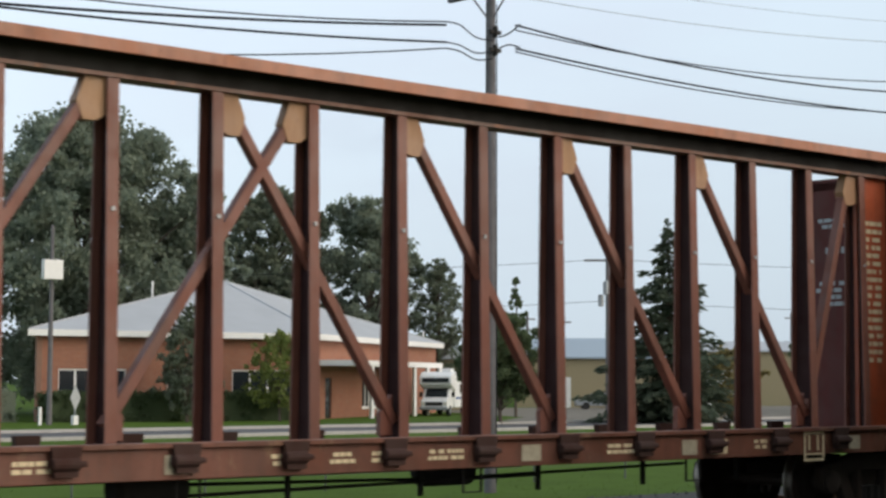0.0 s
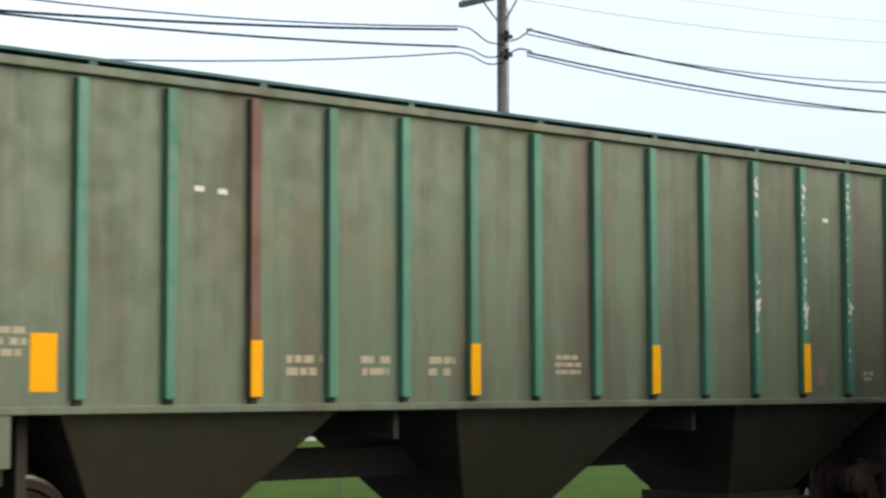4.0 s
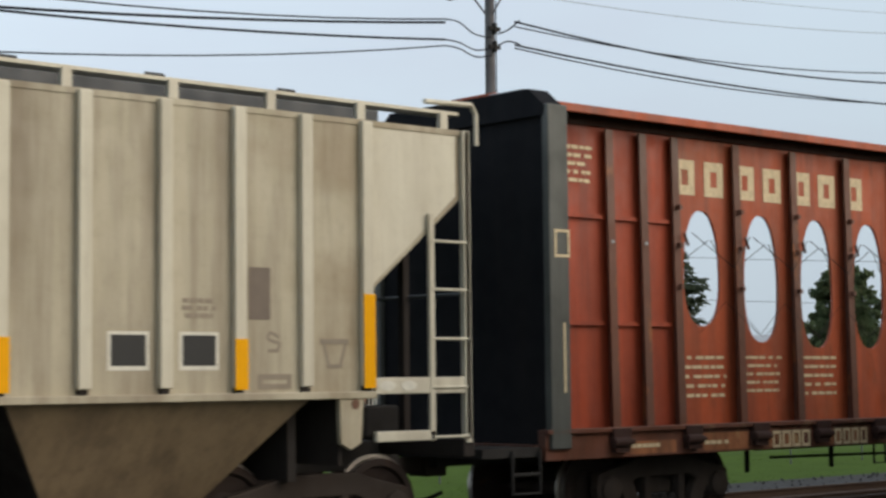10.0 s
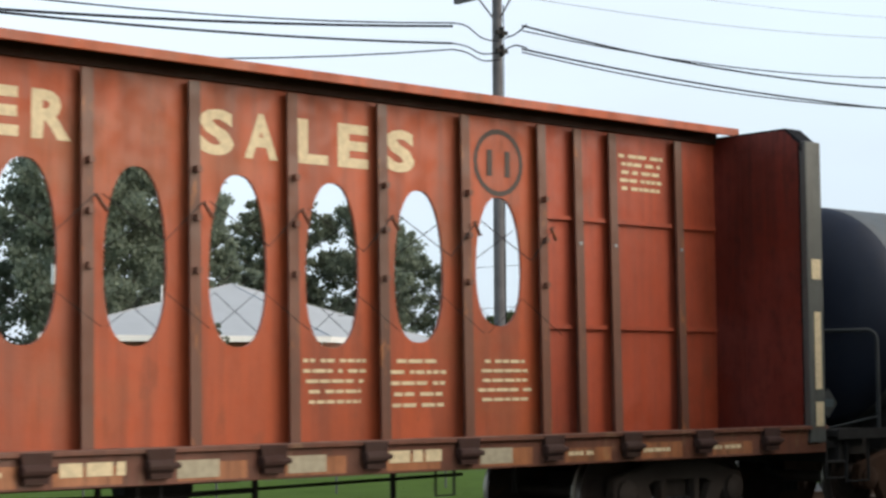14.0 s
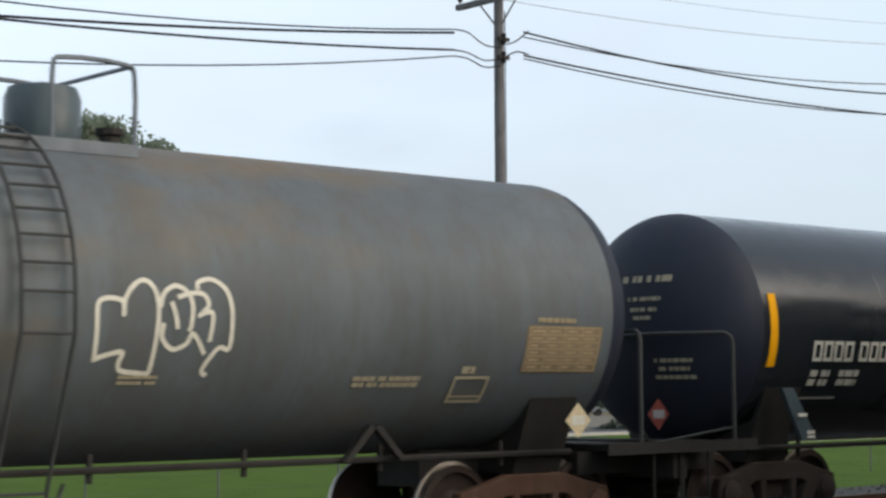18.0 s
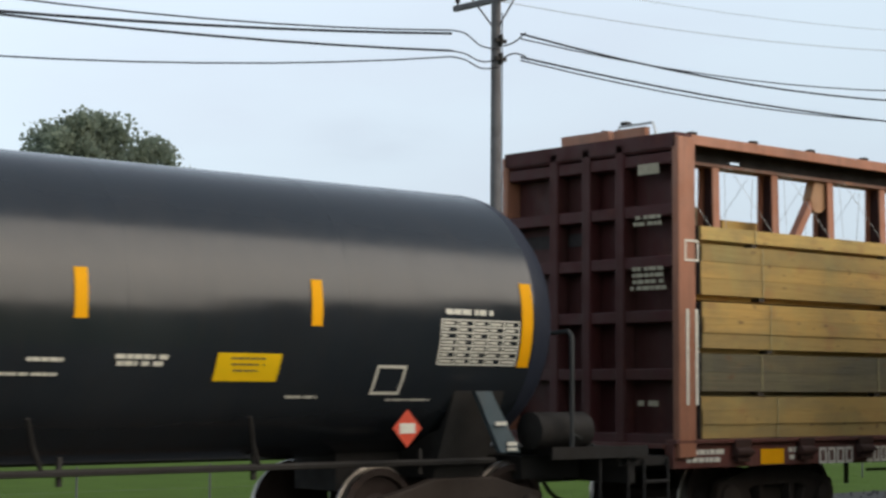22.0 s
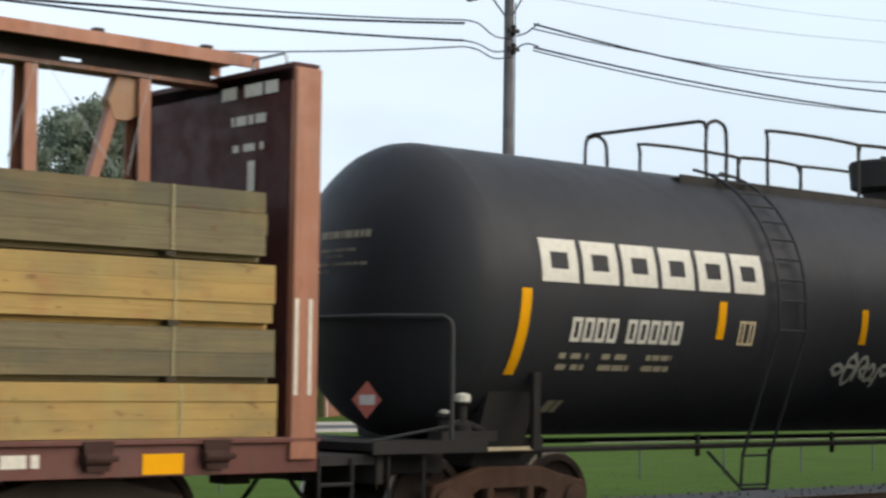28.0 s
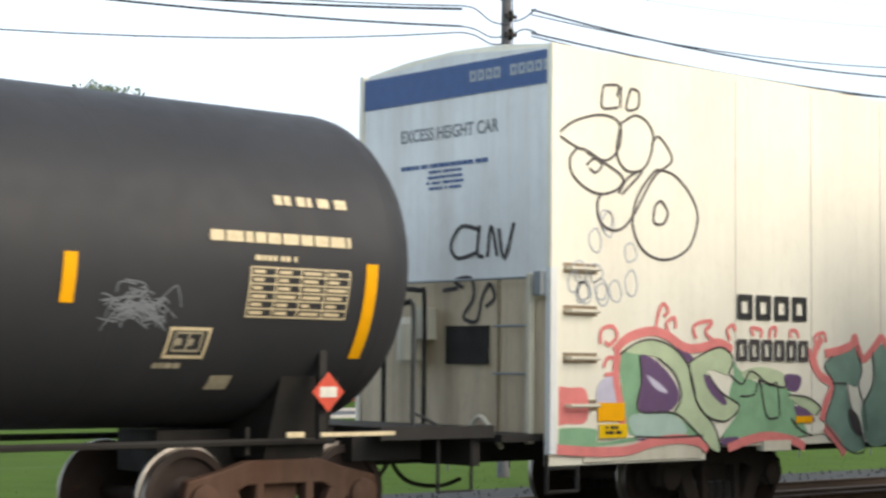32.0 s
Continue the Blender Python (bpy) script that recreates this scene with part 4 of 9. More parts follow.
# white discs are painted in for daylight showing through the beam's slots
for x in (42.01, 42.28, 56.98, 57.25):
    part("slot", M().axle(x, 1.70, [(-1.617, 0.05), (-1.612, 0.05)], 14).bend(lambda px, py, pz, c=x: (c + (px - c) * 2.0, py, pz)), M_WHITE, beige, "white oval painted as daylight through a slot")
part("lower_bar", M().box(56.84, 57.60, -1.62, -1.56, 1.16, 1.26), M_CREAM, beige, "cream lower beam", bevel=0.01)
for x in (56.58, 42.68):
    part("slot", M().axle(x, 1.53, [(-1.618, 0.05), (-1.612, 0.05)], 12), M_RUST_RIB, beige, "rusty round hole in the plate")
m = blocks(M(), [(55.48, 55.86), (42.88, 43.26)], 1.68, 1.82, -1.562, 0.05)
m.box(56.2, 56.54, -1.565, -1.561, 2.10, 2.15).box(56.28, 56.46, -1.565, -1.561, 1.87, 1.91).box(55.6, 55.72, -1.565, -1.561, 2.02, 2.05)
ribbon(m, [(56.24, 2.1), (56.30, 1.9)], 0.035, -1.563)
ribbon(m, [(56.50, 2.1), (56.44, 1.9)], 0.035, -1.563)
ribbon(m, curve_pts([(55.72, 2.16), (55.62, 2.2), (55.60, 2.14), (55.72, 2.10), (55.70, 2.04)], 4), 0.03, -1.563)
part("stencil", m, plain("faded brown mark", (0.27, 0.22, 0.165)), beige, "faint brown rings and marks", kind="stuff")
for xa, xb in ((41.2, 42.66), (56.84, 58.06)):
    part("side_beam", M().box(xa, xb, -1.611, -1.55, 1.62, 1.78), M_CREAM, beige, "cream side beam with oval slots", bevel=0.01)
# the trade name stays plain shapes; the common words are lettered
m = blocks(M(), [(47.73, 48.03), (48.66, 49.00), (49.51, 49.99), (50.62, 50.74), (51.44, 51.76)], 3.44, 3.90, -1.562, 0.075)
part("trade_mark", m, M_DARK_LET, beige, "row of dark plain shapes", split=True)
for ch, xm, w in (("G", 47.03, 0.32), ("R", 47.89, 0.28), ("A", 48.81, 0.36), ("I", 49.73, 0.08), ("N", 50.68, 0.33), ("C", 51.69, 0.30), ("O", 52.37, 0.33)):
    part("letter", letters(ch, xm - w / 2, xm + w / 2, 2.48, 2.94, -1.562, 0.04), M_DARK_LET, beige, "dark capital letter")
m = M().box(52.62, 52.69, -1.564, -1.561, 2.48, 2.55).box(51.33, 51.42, -1.564, -1.561, 2.24, 2.28).box(52.12, 52.21, -1.564, -1.561, 2.24, 2.28)
part("letter", m, M_DARK_LET, beige, "dark full stop or dash", split=True)
m = M().box(42.88, 43.38, -1.5645, -1.561, 1.88, 2.42).box(43.55, 44.1, -1.5645, -1.561, 1.85, 2.42).box(44.3, 44.95, -1.5645, -1.561, 1.85, 2.12)
m.box(55.38, 55.62, -1.5645, -1.561, 2.32, 2.8).box(52.99, 53.0, -1.564, -1.561, 1.9, 1.91)
part("repaint_patch", m, M_PATCH, beige, "brown repainted patches", split=True)
for x in (53.9, 54.63):
    part("data_panel", M().box(x, x + 0.42, -1.5645, -1.561, 1.86, 2.2), M_WHITE, beige, "white-edged black panel")
    part("data_panel", M().box(x + 0.035, x + 0.385, -1.568, -1.5646, 1.90, 2.17), M_BLACK, beige)
m = M()
for k, (x, w) in enumerate(((45.2, 0.35), (46.0, 0.4), (46.85, 0.3))):
    bars(m, x, x + w, 1.78, 2.25, 4, -1.562, 20 + k)
bars(m, 54.63, 55.05, 2.3, 2.5, 3, -1.562, 30)
part("stencil", m, plain("brown stencil paint", (0.30, 0.24, 0.18)), beige, "faint brown stencil bars", kind="stuff")
m = M()
for k, (xa, xb) in enumerate(((48.55, 49.1), (49.45, 50.1), (51.15, 51.6), (51.95, 52.4))):
    r2 = random.Random(40 + k)
    for j in range(7):
        p = [(xa + (xb - xa) * (i + r2.uniform(-0.4, 0.4)) / 9, 1.80 + r2.uniform(-0.07, 0.17)) for i in range(10)]
        ribbon(m, curve_pts(p, 3), 0.011, -1.5622 - 0.0004 * j)
part("scrawl", m, plain("chalky scribble", (0.60, 0.55, 0.44), 0.8, 0, 0.5, 10), beige, "faint chalky scribbles", kind="stuff")


# -- centerbeam flat cars --


def centerbeam(name, label, xl, xr, posts, colours, top=5.0, plain_end=False, web_m=None, chord_from=0.25, dz=1.05, lip_h=0.13, web_h=0.30, inner_m=None, slots=False):
    """Deck with side sills, bulkheads, a centre row of posts and the top chord. xl, xr: outer faces of the bulkheads."""
    sill_m, post_m, chord_m, bulk_out, edge_m = colours
    xc = (xl + xr) / 2
    ob = car(name, xc, label)
    part("deck", M().box(xl - 0.1, xr + 0.1, -1.3, 1.3, dz - 0.05, dz), sill_m, ob)
    part("center_sill", M().box(xl - 0.6, xr + 0.6, -0.3, 0.3, 0.81, dz - 0.05), M_BLACK_STEEL, ob)
    for s in (-1, 1):
        y0, y1 = sorted((s * 1.30, s * 1.42))
        lip = 1.16 if s < 0 else dz - 0.05   # the far sill stands lower, flush with the deck
        part("side_sill", M().box(xl - 0.05, xr + 0.05, y0, y1, 0.88, lip).box(xl - 0.05, xr + 0.05, min(y0, y0 + s * 0.05), max(y1, y1 + s * 0.05), lip, lip + 0.05), sill_m, ob, bevel=0.008)
        for k in range(18):
            x = xc + (k - 8.5) * 1.2145
            y0, y1 = sorted((s * 1.40, s * 1.49))
            br = part("stake_pocket", M().prism([(x - 0.15, 1.2), (x + 0.15, 1.2), (x + 0.11, 0.94), (x - 0.11, 0.94)], y0, y1).lathe([(x - 0.15, 0.045), (x - 0.14, 0.058), (x + 0.11, 0.058), (x + 0.12, 0.03), (x + 0.19, 0.026)], 1.05, 12, s * 1.48), M_WINCH, ob, "load winch on its bracket")
    cross = M()
    for k in range(18):
        x = xc + (k - 8.5) * 1.2145
        cross.hexa([(x - 0.05, -1.3, 0.9), (x + 0.05, -1.3, 0.9), (x + 0.05, 1.3, 0.9), (x - 0.05, 1.3, 0.9), (x - 0.05, -1.3, dz - 0.05), (x + 0.05, -1.3, dz - 0.05), (x + 0.05, 1.3, dz - 0.05), (x - 0.05, 1.3, dz - 0.05)])
    part("cross_bearer", cross, sill_m, ob, split=True)
    hw = 0.36
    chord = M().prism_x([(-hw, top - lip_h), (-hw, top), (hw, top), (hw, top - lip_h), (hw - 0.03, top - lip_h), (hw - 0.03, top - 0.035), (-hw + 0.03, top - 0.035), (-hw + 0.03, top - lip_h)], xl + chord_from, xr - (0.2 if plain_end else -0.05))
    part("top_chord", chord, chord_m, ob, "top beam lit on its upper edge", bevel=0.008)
    cw = M()
    if not slots:
        cw.box(xl + 0.3, xr - 0.3, -0.07, 0.07, top - web_h, top - 0.04)
    else:   # a plate with a long slot in every third bay
        edges = [xl + 0.3] + [v for k in range(6) for v in (xl + 2.7 + k * 3.64, xl + 2.92 + k * 3.64)] + [xr - 0.3]
        for a, b in zip(edges[::2], edges[1::2]):
            cw.box(a, b, -0.012, 0.012, top - web_h, top - 0.04)
        for a, b in zip(edges[1:-1:2], edges[2:-1:2]):
            cw.box(a, b, -0.012, 0.012, top - web_h, top - 0.25).box(a, b, -0.012, 0.012, top - 0.215, top - 0.04)
    # the web's dark steel colour stands in for the lip's shade
    part("chord_web", cw, M_WINCH if inner_m else M_BLACK_STEEL, ob, "web of the top beam, its shade in the colour")
    if not inner_m:
        part("chord_flange", M().box(xl + 0.3, xr - 0.3, -0.14, 0.14, top - 0.335, top - 0.295), M_POST_GREY, ob, "lower flange of the top beam")
    for e, s in ((xl, 1), (xr, -1)):
        lo, hi = sorted((e + s * 0.0, e + s * 0.30))
        body = part("bulkhead", M().box(*sorted((e + s * (0.06 if plain_end else 0.22), e + s * 0.30)), -1.36, 1.36, dz, top - 0.28), bulk_out, ob, "steel end wall")
        for y in (-1.42, 1.42):
            part("bulkhead_post", M().box(lo, hi, y - 0.05, y + 0.05, 1.0, top - 0.28), edge_m, body, "edge post", bevel=0.015)
        for z in () if plain_end else (1.2, 1.95, 2.62, 3.25, 3.85, 4.45, top - 0.36):
            part("bulkhead_rib", M().box(*sorted((e + s * 0.02, e + s * 0.22)), -1.36, 1.36, z - 0.07, z + 0.07), bulk_out, body, bevel=0.015)
        for y in () if plain_end else (-0.55, 0.0, 0.55):
            part("bulkhead_rib", M().box(*sorted((e + s * 0.0, e + s * 0.2)), y - 0.07, y + 0.07, 1.16, top - 0.3), bulk_out, body, bevel=0.015)
        part("cap", M().prism_x([(-1.42, top - 0.30), (-1.17, top - 0.09), (1.17, top - 0.09), (1.42, top - 0.30), (1.42, top - 0.40), (-1.42, top - 0.40)] if plain_end else [(-1.42, top - 0.23), (1.42, top - 0.23), (1.42, top - 0.40), (-1.42, top - 0.40)], lo, hi), bulk_out, body)
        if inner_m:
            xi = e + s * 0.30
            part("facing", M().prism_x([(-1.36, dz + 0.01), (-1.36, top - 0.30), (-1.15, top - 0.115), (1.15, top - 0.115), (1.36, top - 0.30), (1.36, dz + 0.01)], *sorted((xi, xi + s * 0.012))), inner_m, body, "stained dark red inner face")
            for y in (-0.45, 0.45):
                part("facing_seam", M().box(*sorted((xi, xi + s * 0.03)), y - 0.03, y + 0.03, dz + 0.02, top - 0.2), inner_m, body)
        part("grab_rail", M().tube([(e + s * 0.1, -1.06, top - 0.26), (e + s * 0.1, -1.0, top - 0.07), (e + s * 0.1, -0.47, top - 0.07), (e + s * 0.1, -0.42, top - 0.26)], 0.015), M_GALV, body)
        part("end_platform", M().box(min(e - s * 0.9, e), max(e - s * 0.9, e), -1.35, 1.35, 0.93, 1.03), M_BLACK_STEEL, ob)
        for y in (-1.38,):
            part("step", M().tube([(e - s * 0.1, y, 1.0), (e - s * 0.1, y, 0.55), (e - s * 0.5, y, 0.55), (e - s * 0.5, y, 1.0)], 0.02).tube([(e - s * 0.1, y, 0.75), (e - s * 0.5, y, 0.75)], 0.02), M_BLACK_STEEL, ob)
    for x in posts:
        zt_ = top - web_h - 0.03
        post_body = M()
        for s in (-1, 1):
            post_body.hexa([(x - 0.065, s * 0.17 - 0.012, dz), (x + 0.065, s * 0.17 - 0.012, dz), (x + 0.065, s * 0.17 + 0.012, dz), (x - 0.065, s * 0.17 + 0.012, dz), (x - 0.065, s * 0.11 - 0.012, zt_), (x + 0.065, s * 0.11 - 0.012, zt_), (x + 0.065, s * 0.11 + 0.012, zt_), (x - 0.065, s * 0.11 + 0.012, zt_)])
        # web_m is a darker maroon: the channel's inner shade put into colour
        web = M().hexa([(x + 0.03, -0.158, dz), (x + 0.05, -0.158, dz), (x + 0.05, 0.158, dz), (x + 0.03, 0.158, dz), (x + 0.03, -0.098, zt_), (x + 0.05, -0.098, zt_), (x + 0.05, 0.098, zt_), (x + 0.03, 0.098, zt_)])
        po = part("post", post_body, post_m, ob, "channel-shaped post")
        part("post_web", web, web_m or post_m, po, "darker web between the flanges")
        part("rivet", M().box(x - 0.02, x + 0.02, -0.15 - 0.012, -0.15, 3.38, 3.42), M_GALV, ob)
    for x in (xc - 9.15, xc + 9.15):
        truck(ob, x)
    couplers(ob, xl - 0.9, xr + 0.9)
    brake_gear(ob, xc - 6.5, xc + 3.5)
    brake_gear(ob, xc - 1.0, xc + 7.0, 0.35)
    hang = M()
    for k in range(9):
        x = xc - 7 + k * 1.75
        hang.box(x - 0.02, x + 0.02, -0.55, -0.5, 0.55, 1.0)
        if k % 2:
            hang.tube([(x, -1.2, 1.0), (x, -1.2, 0.62), (x + 0.25, -1.2, 0.62), (x + 0.25, -1.2, 1.0)], 0.015)
    part("hanger", hang, M_BLACK_STEEL, ob, split=True)
    return ob


def braces(ob, posts, mat, top=5.0):
    """The slanting braces of an open centre truss with a gusset plate at each upper end."""
    xc = (posts[0] + posts[-1]) / 2
    n = len(posts)
    half = n // 2

    def brace(xt, xb):
        s = 1 if xb > xt else -1
        zt, zb = top - 0.55, 1.32
        a, b = xt + s * 0.26, xb - s * 0.02
        d = Vector((b - a, zb - zt)).normalized()
        o = Vector((-d.y, d.x)) * 0.055
        m = M().prism([(a + o.x, zt + o.y), (b + o.x, zb + o.y), (b - o.x, zb - o.y), (a - o.x, zt - o.y)], -0.06, 0.06)
        br = part("brace", m, mat, ob, "slanting brace", bevel=0.008)
        part("gusset", M().prism([(xt + s * 0.05, top - 0.32), (xt + s * 0.27, top - 0.32), (xt + s * 0.37, top - 0.58), (xt + s * 0.30, top - 0.76), (xt + s * 0.16, top - 0.76), (xt + s * 0.05, top - 0.70)], -0.07, 0.07), M_GUSSET, br, "tan gusset plate")
        part("gusset", M().prism([(xb - s * 0.05, 1.18), (xb - s * 0.22, 1.18), (xb - s * 0.22, 1.42), (xb - s * 0.05, 1.62)], -0.035, 0.035), mat, br)
    for k in range(half - 1, n - 2, 2):
        brace(posts[k], posts[k + 2])
        brace(posts[n - 1 - k], posts[n - 3 - k])
    brace(posts[-1], posts[-2])
    brace(posts[0], posts[1])


POSTS_A = [10.775 + (k - 8.5) * 1.2135 for k in range(18)]
open_car = centerbeam("open_centerbeam_car", "empty rust-red centerbeam flat car with an open truss", -0.55, 22.10, POSTS_A, (M_SILL, M_RUST_RED, M_SALMON, M_MAROON, M_RUST_RED), web_m=M_WEB_SHADE)
braces(open_car, POSTS_A, M_RUST_RED)
part("end_plate", M().box(POSTS_A[-1], 21.8, -0.03, 0.03, 1.055, 4.72), M_ORANGE, open_car, "red plate next to the end wall")
m = bars(M(), 21.22, 21.7, 2.0, 4.05, 18, -0.031, 51, 0.55, 0.2)
part("stencil", m, M_CREAM_LET, open_car, "yellowed stencil bars", kind="stuff")
m = M()
for z0, z1, w, n, sd in ((4.42, 4.66, 0.95, 2, 1), (4.0, 4.18, 1.0, 2, 2), (3.68, 3.78, 0.7, 1, 3), (2.85, 3.25, 1.05, 4, 4), (2.15, 2.5, 0.55, 3, 5)):
    bars(m, -w / 2, w / 2, z0, z1, n, 0, 60 + sd)
m.bend(lambda x, y, z: (21.792 + y, -0.72 + x, z))
ribbon_m = M().box(21.786, 21.792, -0.76, -0.60, 3.3, 3.62).box(21.786, 21.792, -0.85, -0.55, 3.28, 3.32)
m.add(ribbon_m.v, ribbon_m.f)
bars_far = M()
for z0, z1, w, n, sd in ((4.0, 4.18, 0.8, 2, 12), (3.6, 3.75, 0.6, 1, 13), (2.85, 3.25, 0.8, 4, 14)):
    bars(bars_far, -w / 2, w / 2, z0, z1, n, 0, 80 + sd)
bars_far.bend(lambda x, y, z: (21.792 + y, 0.8 + x, z))
m.add(bars_far.v, bars_far.f)
part("stencil", m, M_GALV, open_car, "dull white stencil bars on the end wall", kind="stuff")
m, m2, m3 = M(), M(), M()
for k, (x, w, kind) in enumerate(((7.25, 0.42, 0), (8.75, 0.25, 2), (9.9, 0.25, 0), (10.6, 0.32, 0), (11.1, 0.3, 0), (11.8, 0.6, 0), (13.15, 0.28, 2), (14.45, 0.55, 0), (15.7, 0.26, 2), (16.2, 0.3, 1), (17.0, 0.25, 0), (18.9, 0.22, 2), (19.7, 0.25, 0))):
    (bars(m, x, x + w, 0.95, 1.08, 2, -1.423, 90 + k) if kind == 0 else (m2 if kind == 2 else m3).box(x, x + w, -1.427, -1.421, 0.93, 1.1))
part("stencil", m, M_CREAM_LET, open_car, "yellowed bars on the side sill", kind="stuff")
part("tape", m2, M_DIM, open_car, "dull yellow tape", split=True)
part("tape", m3, M_CREAM_LET, open_car, split=True)
part("notice_frame", blocks(M(), [(17.96, 18.36)], 0.80, 1.16, -1.43, 0.03).box(18.05, 18.08, -1.433, -1.43, 0.93, 1.12).box(18.22, 18.25, -1.433, -1.43, 0.93, 1.12).box(18.0, 18.32, -1.433, -1.43, 0.875, 0.895), M_CREAM_LET, open_car, "small cream-edged notice", split=True)
part("tape", M().box(21.93, 22.08, -1.478, -1.472, 1.95, 2.6).box(21.93, 22.08, -1.478, -1.472, 1.22, 1.62), M_CREAM_LET, open_car, "pale strips on the end post", split=True)

POSTS_D = [61.76, 62.36] + [62.96 + 1.205 * k for k in range(14)] + [79.23, 79.83, 81.03, 60.55]
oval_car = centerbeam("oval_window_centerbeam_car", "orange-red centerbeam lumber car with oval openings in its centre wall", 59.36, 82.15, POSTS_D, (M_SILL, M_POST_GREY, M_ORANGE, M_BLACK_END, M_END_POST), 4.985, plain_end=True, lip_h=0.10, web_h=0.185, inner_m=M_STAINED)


def oval_plate(x0, x1, z0, z1, oc, orx, o_lo, o_hi):
    """A wall plate with one egg-shaped opening, with thickness."""
    n = 40
    cx, cz, hz = oc, (o_lo + o_hi) / 2, (o_hi - o_lo) / 2
    inner = []
    for k in range(n):
        a = 2 * math.pi * k / n
        ca, sa_ = math.cos(a), math.sin(a)
        w = orx * (abs(ca) ** 0.8) * (1 if ca >= 0 else -1) * (1.0 - 0.10 * sa_)
        inner.append((cx + w, cz + hz * (abs(sa_) ** 0.9) * (1 if sa_ >= 0 else -1)))
    outer = []
    for k in range(n):
        a = 2 * math.pi * k / n
        dx, dz = math.cos(a), math.sin(a)
        t = min(((x1 - cx) / dx if dx > 1e-6 else (x0 - cx) / dx if dx < -1e-6 else 1e9), ((z1 - cz) / dz if dz > 1e-6 else (z0 - cz) / dz if dz < -1e-6 else 1e9))
        outer.append([cx + dx * t, cz + dz * t])
    for qx, qz in ((x0, z0), (x1, z0), (x0, z1), (x1, z1)):
        j = min(range(n), key=lambda i: (outer[i][0] - qx) ** 2 + (outer[i][1] - qz) ** 2)
        outer[j] = [qx, qz]
    vs = [(x, -0.02, z) for x, z in inner] + [(x, -0.02, z) for x, z in outer] + [(x, 0.02, z) for x, z in inner] + [(x, 0.02, z) for x, z in outer]
    fs = []
    for k in range(n):
        j = (k + 1) % n
        fs += [(k, j, n + j, n + k), (2 * n + k, 3 * n + k, 3 * n + j, 2 * n + j), (k, 2 * n + k, 2 * n + j, j)]
    return M().add(vs, fs)


OVX = [62.96 + 1.205 * k for k in range(14)]
for k in range(13):
    lo = 2.40 if k in (0, 12) else 2.20 if k in (1, 11) else 2.13
    part("wall_plate", oval_plate(OVX[k], OVX[k + 1], 1.055, 4.82, OVX[k] + 0.60, 0.355, lo, 3.88), M_ORANGE, oval_car, "orange-red plate with an oval opening")
for xa, xb in ((59.68, 60.55), (60.55, 61.76), (61.76, 62.36), (62.36, 62.96), (OVX[-1], 79.23), (79.23, 79.83), (79.83, 81.03), (81.03, 81.85)):
    pl = part("wall_plate", M().box(xa, xb, -0.02, 0.02, 1.055, 4.82), M_PLATE_RED, oval_car, "redder plain plate")
    for z in (2.41, 3.70):
        part("stiffener", M().box(xa + 0.06, xb - 0.06, -0.075, -0.02, z - 0.025, z + 0.025), M_PLATE_RED, pl)
cab = M()
for k in range(13):
    for s in (-1, 1):
        cab.tube([(OVX[k] + 0.03, 0.35 * s, 3.55), (OVX[k] + 0.6, 0.55 * s, 3.12), (OVX[k + 1] - 0.03, 0.35 * s, 3.55)], 0.006, 4)
        cab.tube([(OVX[k] + 0.03, 0.45 * s, 2.3), (OVX[k] + 0.6, 0.40 * s, 2.7), (OVX[k + 1] - 0.03, 0.45 * s, 2.3)], 0.004, 4)
part("tie_cable", cab, M_BLACK_STEEL, oval_car, "slack load cables", kind="stuff")
hk = M()
for x in OVX:
    for z in (3.42, 3.9, 2.9):
        hk.box(x - 0.02, x + 0.035, -0.21, -0.14, z - 0.045, z + 0.015)
    hk.tube([(x + 0.06, -0.2, 3.55), (x + 0.22, -0.12, 3.42)], 0.02)
part("load_hook", hk, M_POST_GREY, oval_car, split=True)
spans = []
for k, two in ((0, 2), (1, 2), (2, 2), (3, 1)):
    spans += [(OVX[k] + 0.10 + i * 0.57, OVX[k] + 0.48 + i * 0.57) for i in range(two)]
part("trade_mark", blocks(M(), spans, 4.07, 4.52, -0.024, 0.125), M_CREAM_LET, oval_car, "row of cream plain shapes", split=True)
for word, k0 in (("LUMBER", 5), ("SALES", 9)):
    for i, ch in enumerate(word):
        k = k0 + i // 2
        xa = OVX[k] + 0.12 + (i % 2) * 0.55
        part("letter", broad_m(xa - 0.04, xa + 0.44, 4.06, 4.53, -0.024) if ch == "M" else letters(ch, xa, xa + 0.42, 4.06, 4.53, -0.024, 0.042), M_CREAM_LET, oval_car, "bold cream capital letter")
part("lettering", letters("Portland", 70.35, 71.28, 1.73, 1.99, -0.024, 0.04), M_CREAM_LET, oval_car, "worn cream words")
part("lettering", letters("Oregon", 70.38, 71.18, 1.44, 1.68, -0.024, 0.04), M_CREAM_LET, oval_car, "worn cream words")
m = M()
for k, x in enumerate((OVX[0] + 0.2, OVX[1] + 0.15, OVX[2] + 0.2, OVX[10] + 0.2, OVX[11] + 0.15, OVX[12] + 0.25)):
    bars(m, x, x + 0.85, 1.42 + 0.06 * (k % 2), 2.02, 5, -0.024, 120 + k, 0.35)
bars(m, 60.7, 61.6, 4.05, 4.55, 5, -0.024, 131, 0.45)
bars(m, 79.98, 80.9, 4.05, 4.55, 5, -0.024, 132, 0.45)
part("stencil", m, M_CREAM_LET, oval_car, "cream stencil bars", kind="stuff")
m = ribbon(M(), [(OVX[12] + 0.6 + 0.36 * math.cos(a * 0.2618), 4.28 + 0.36 * math.sin(a * 0.2618)) for a in range(24)], 0.06, -0.024, True)
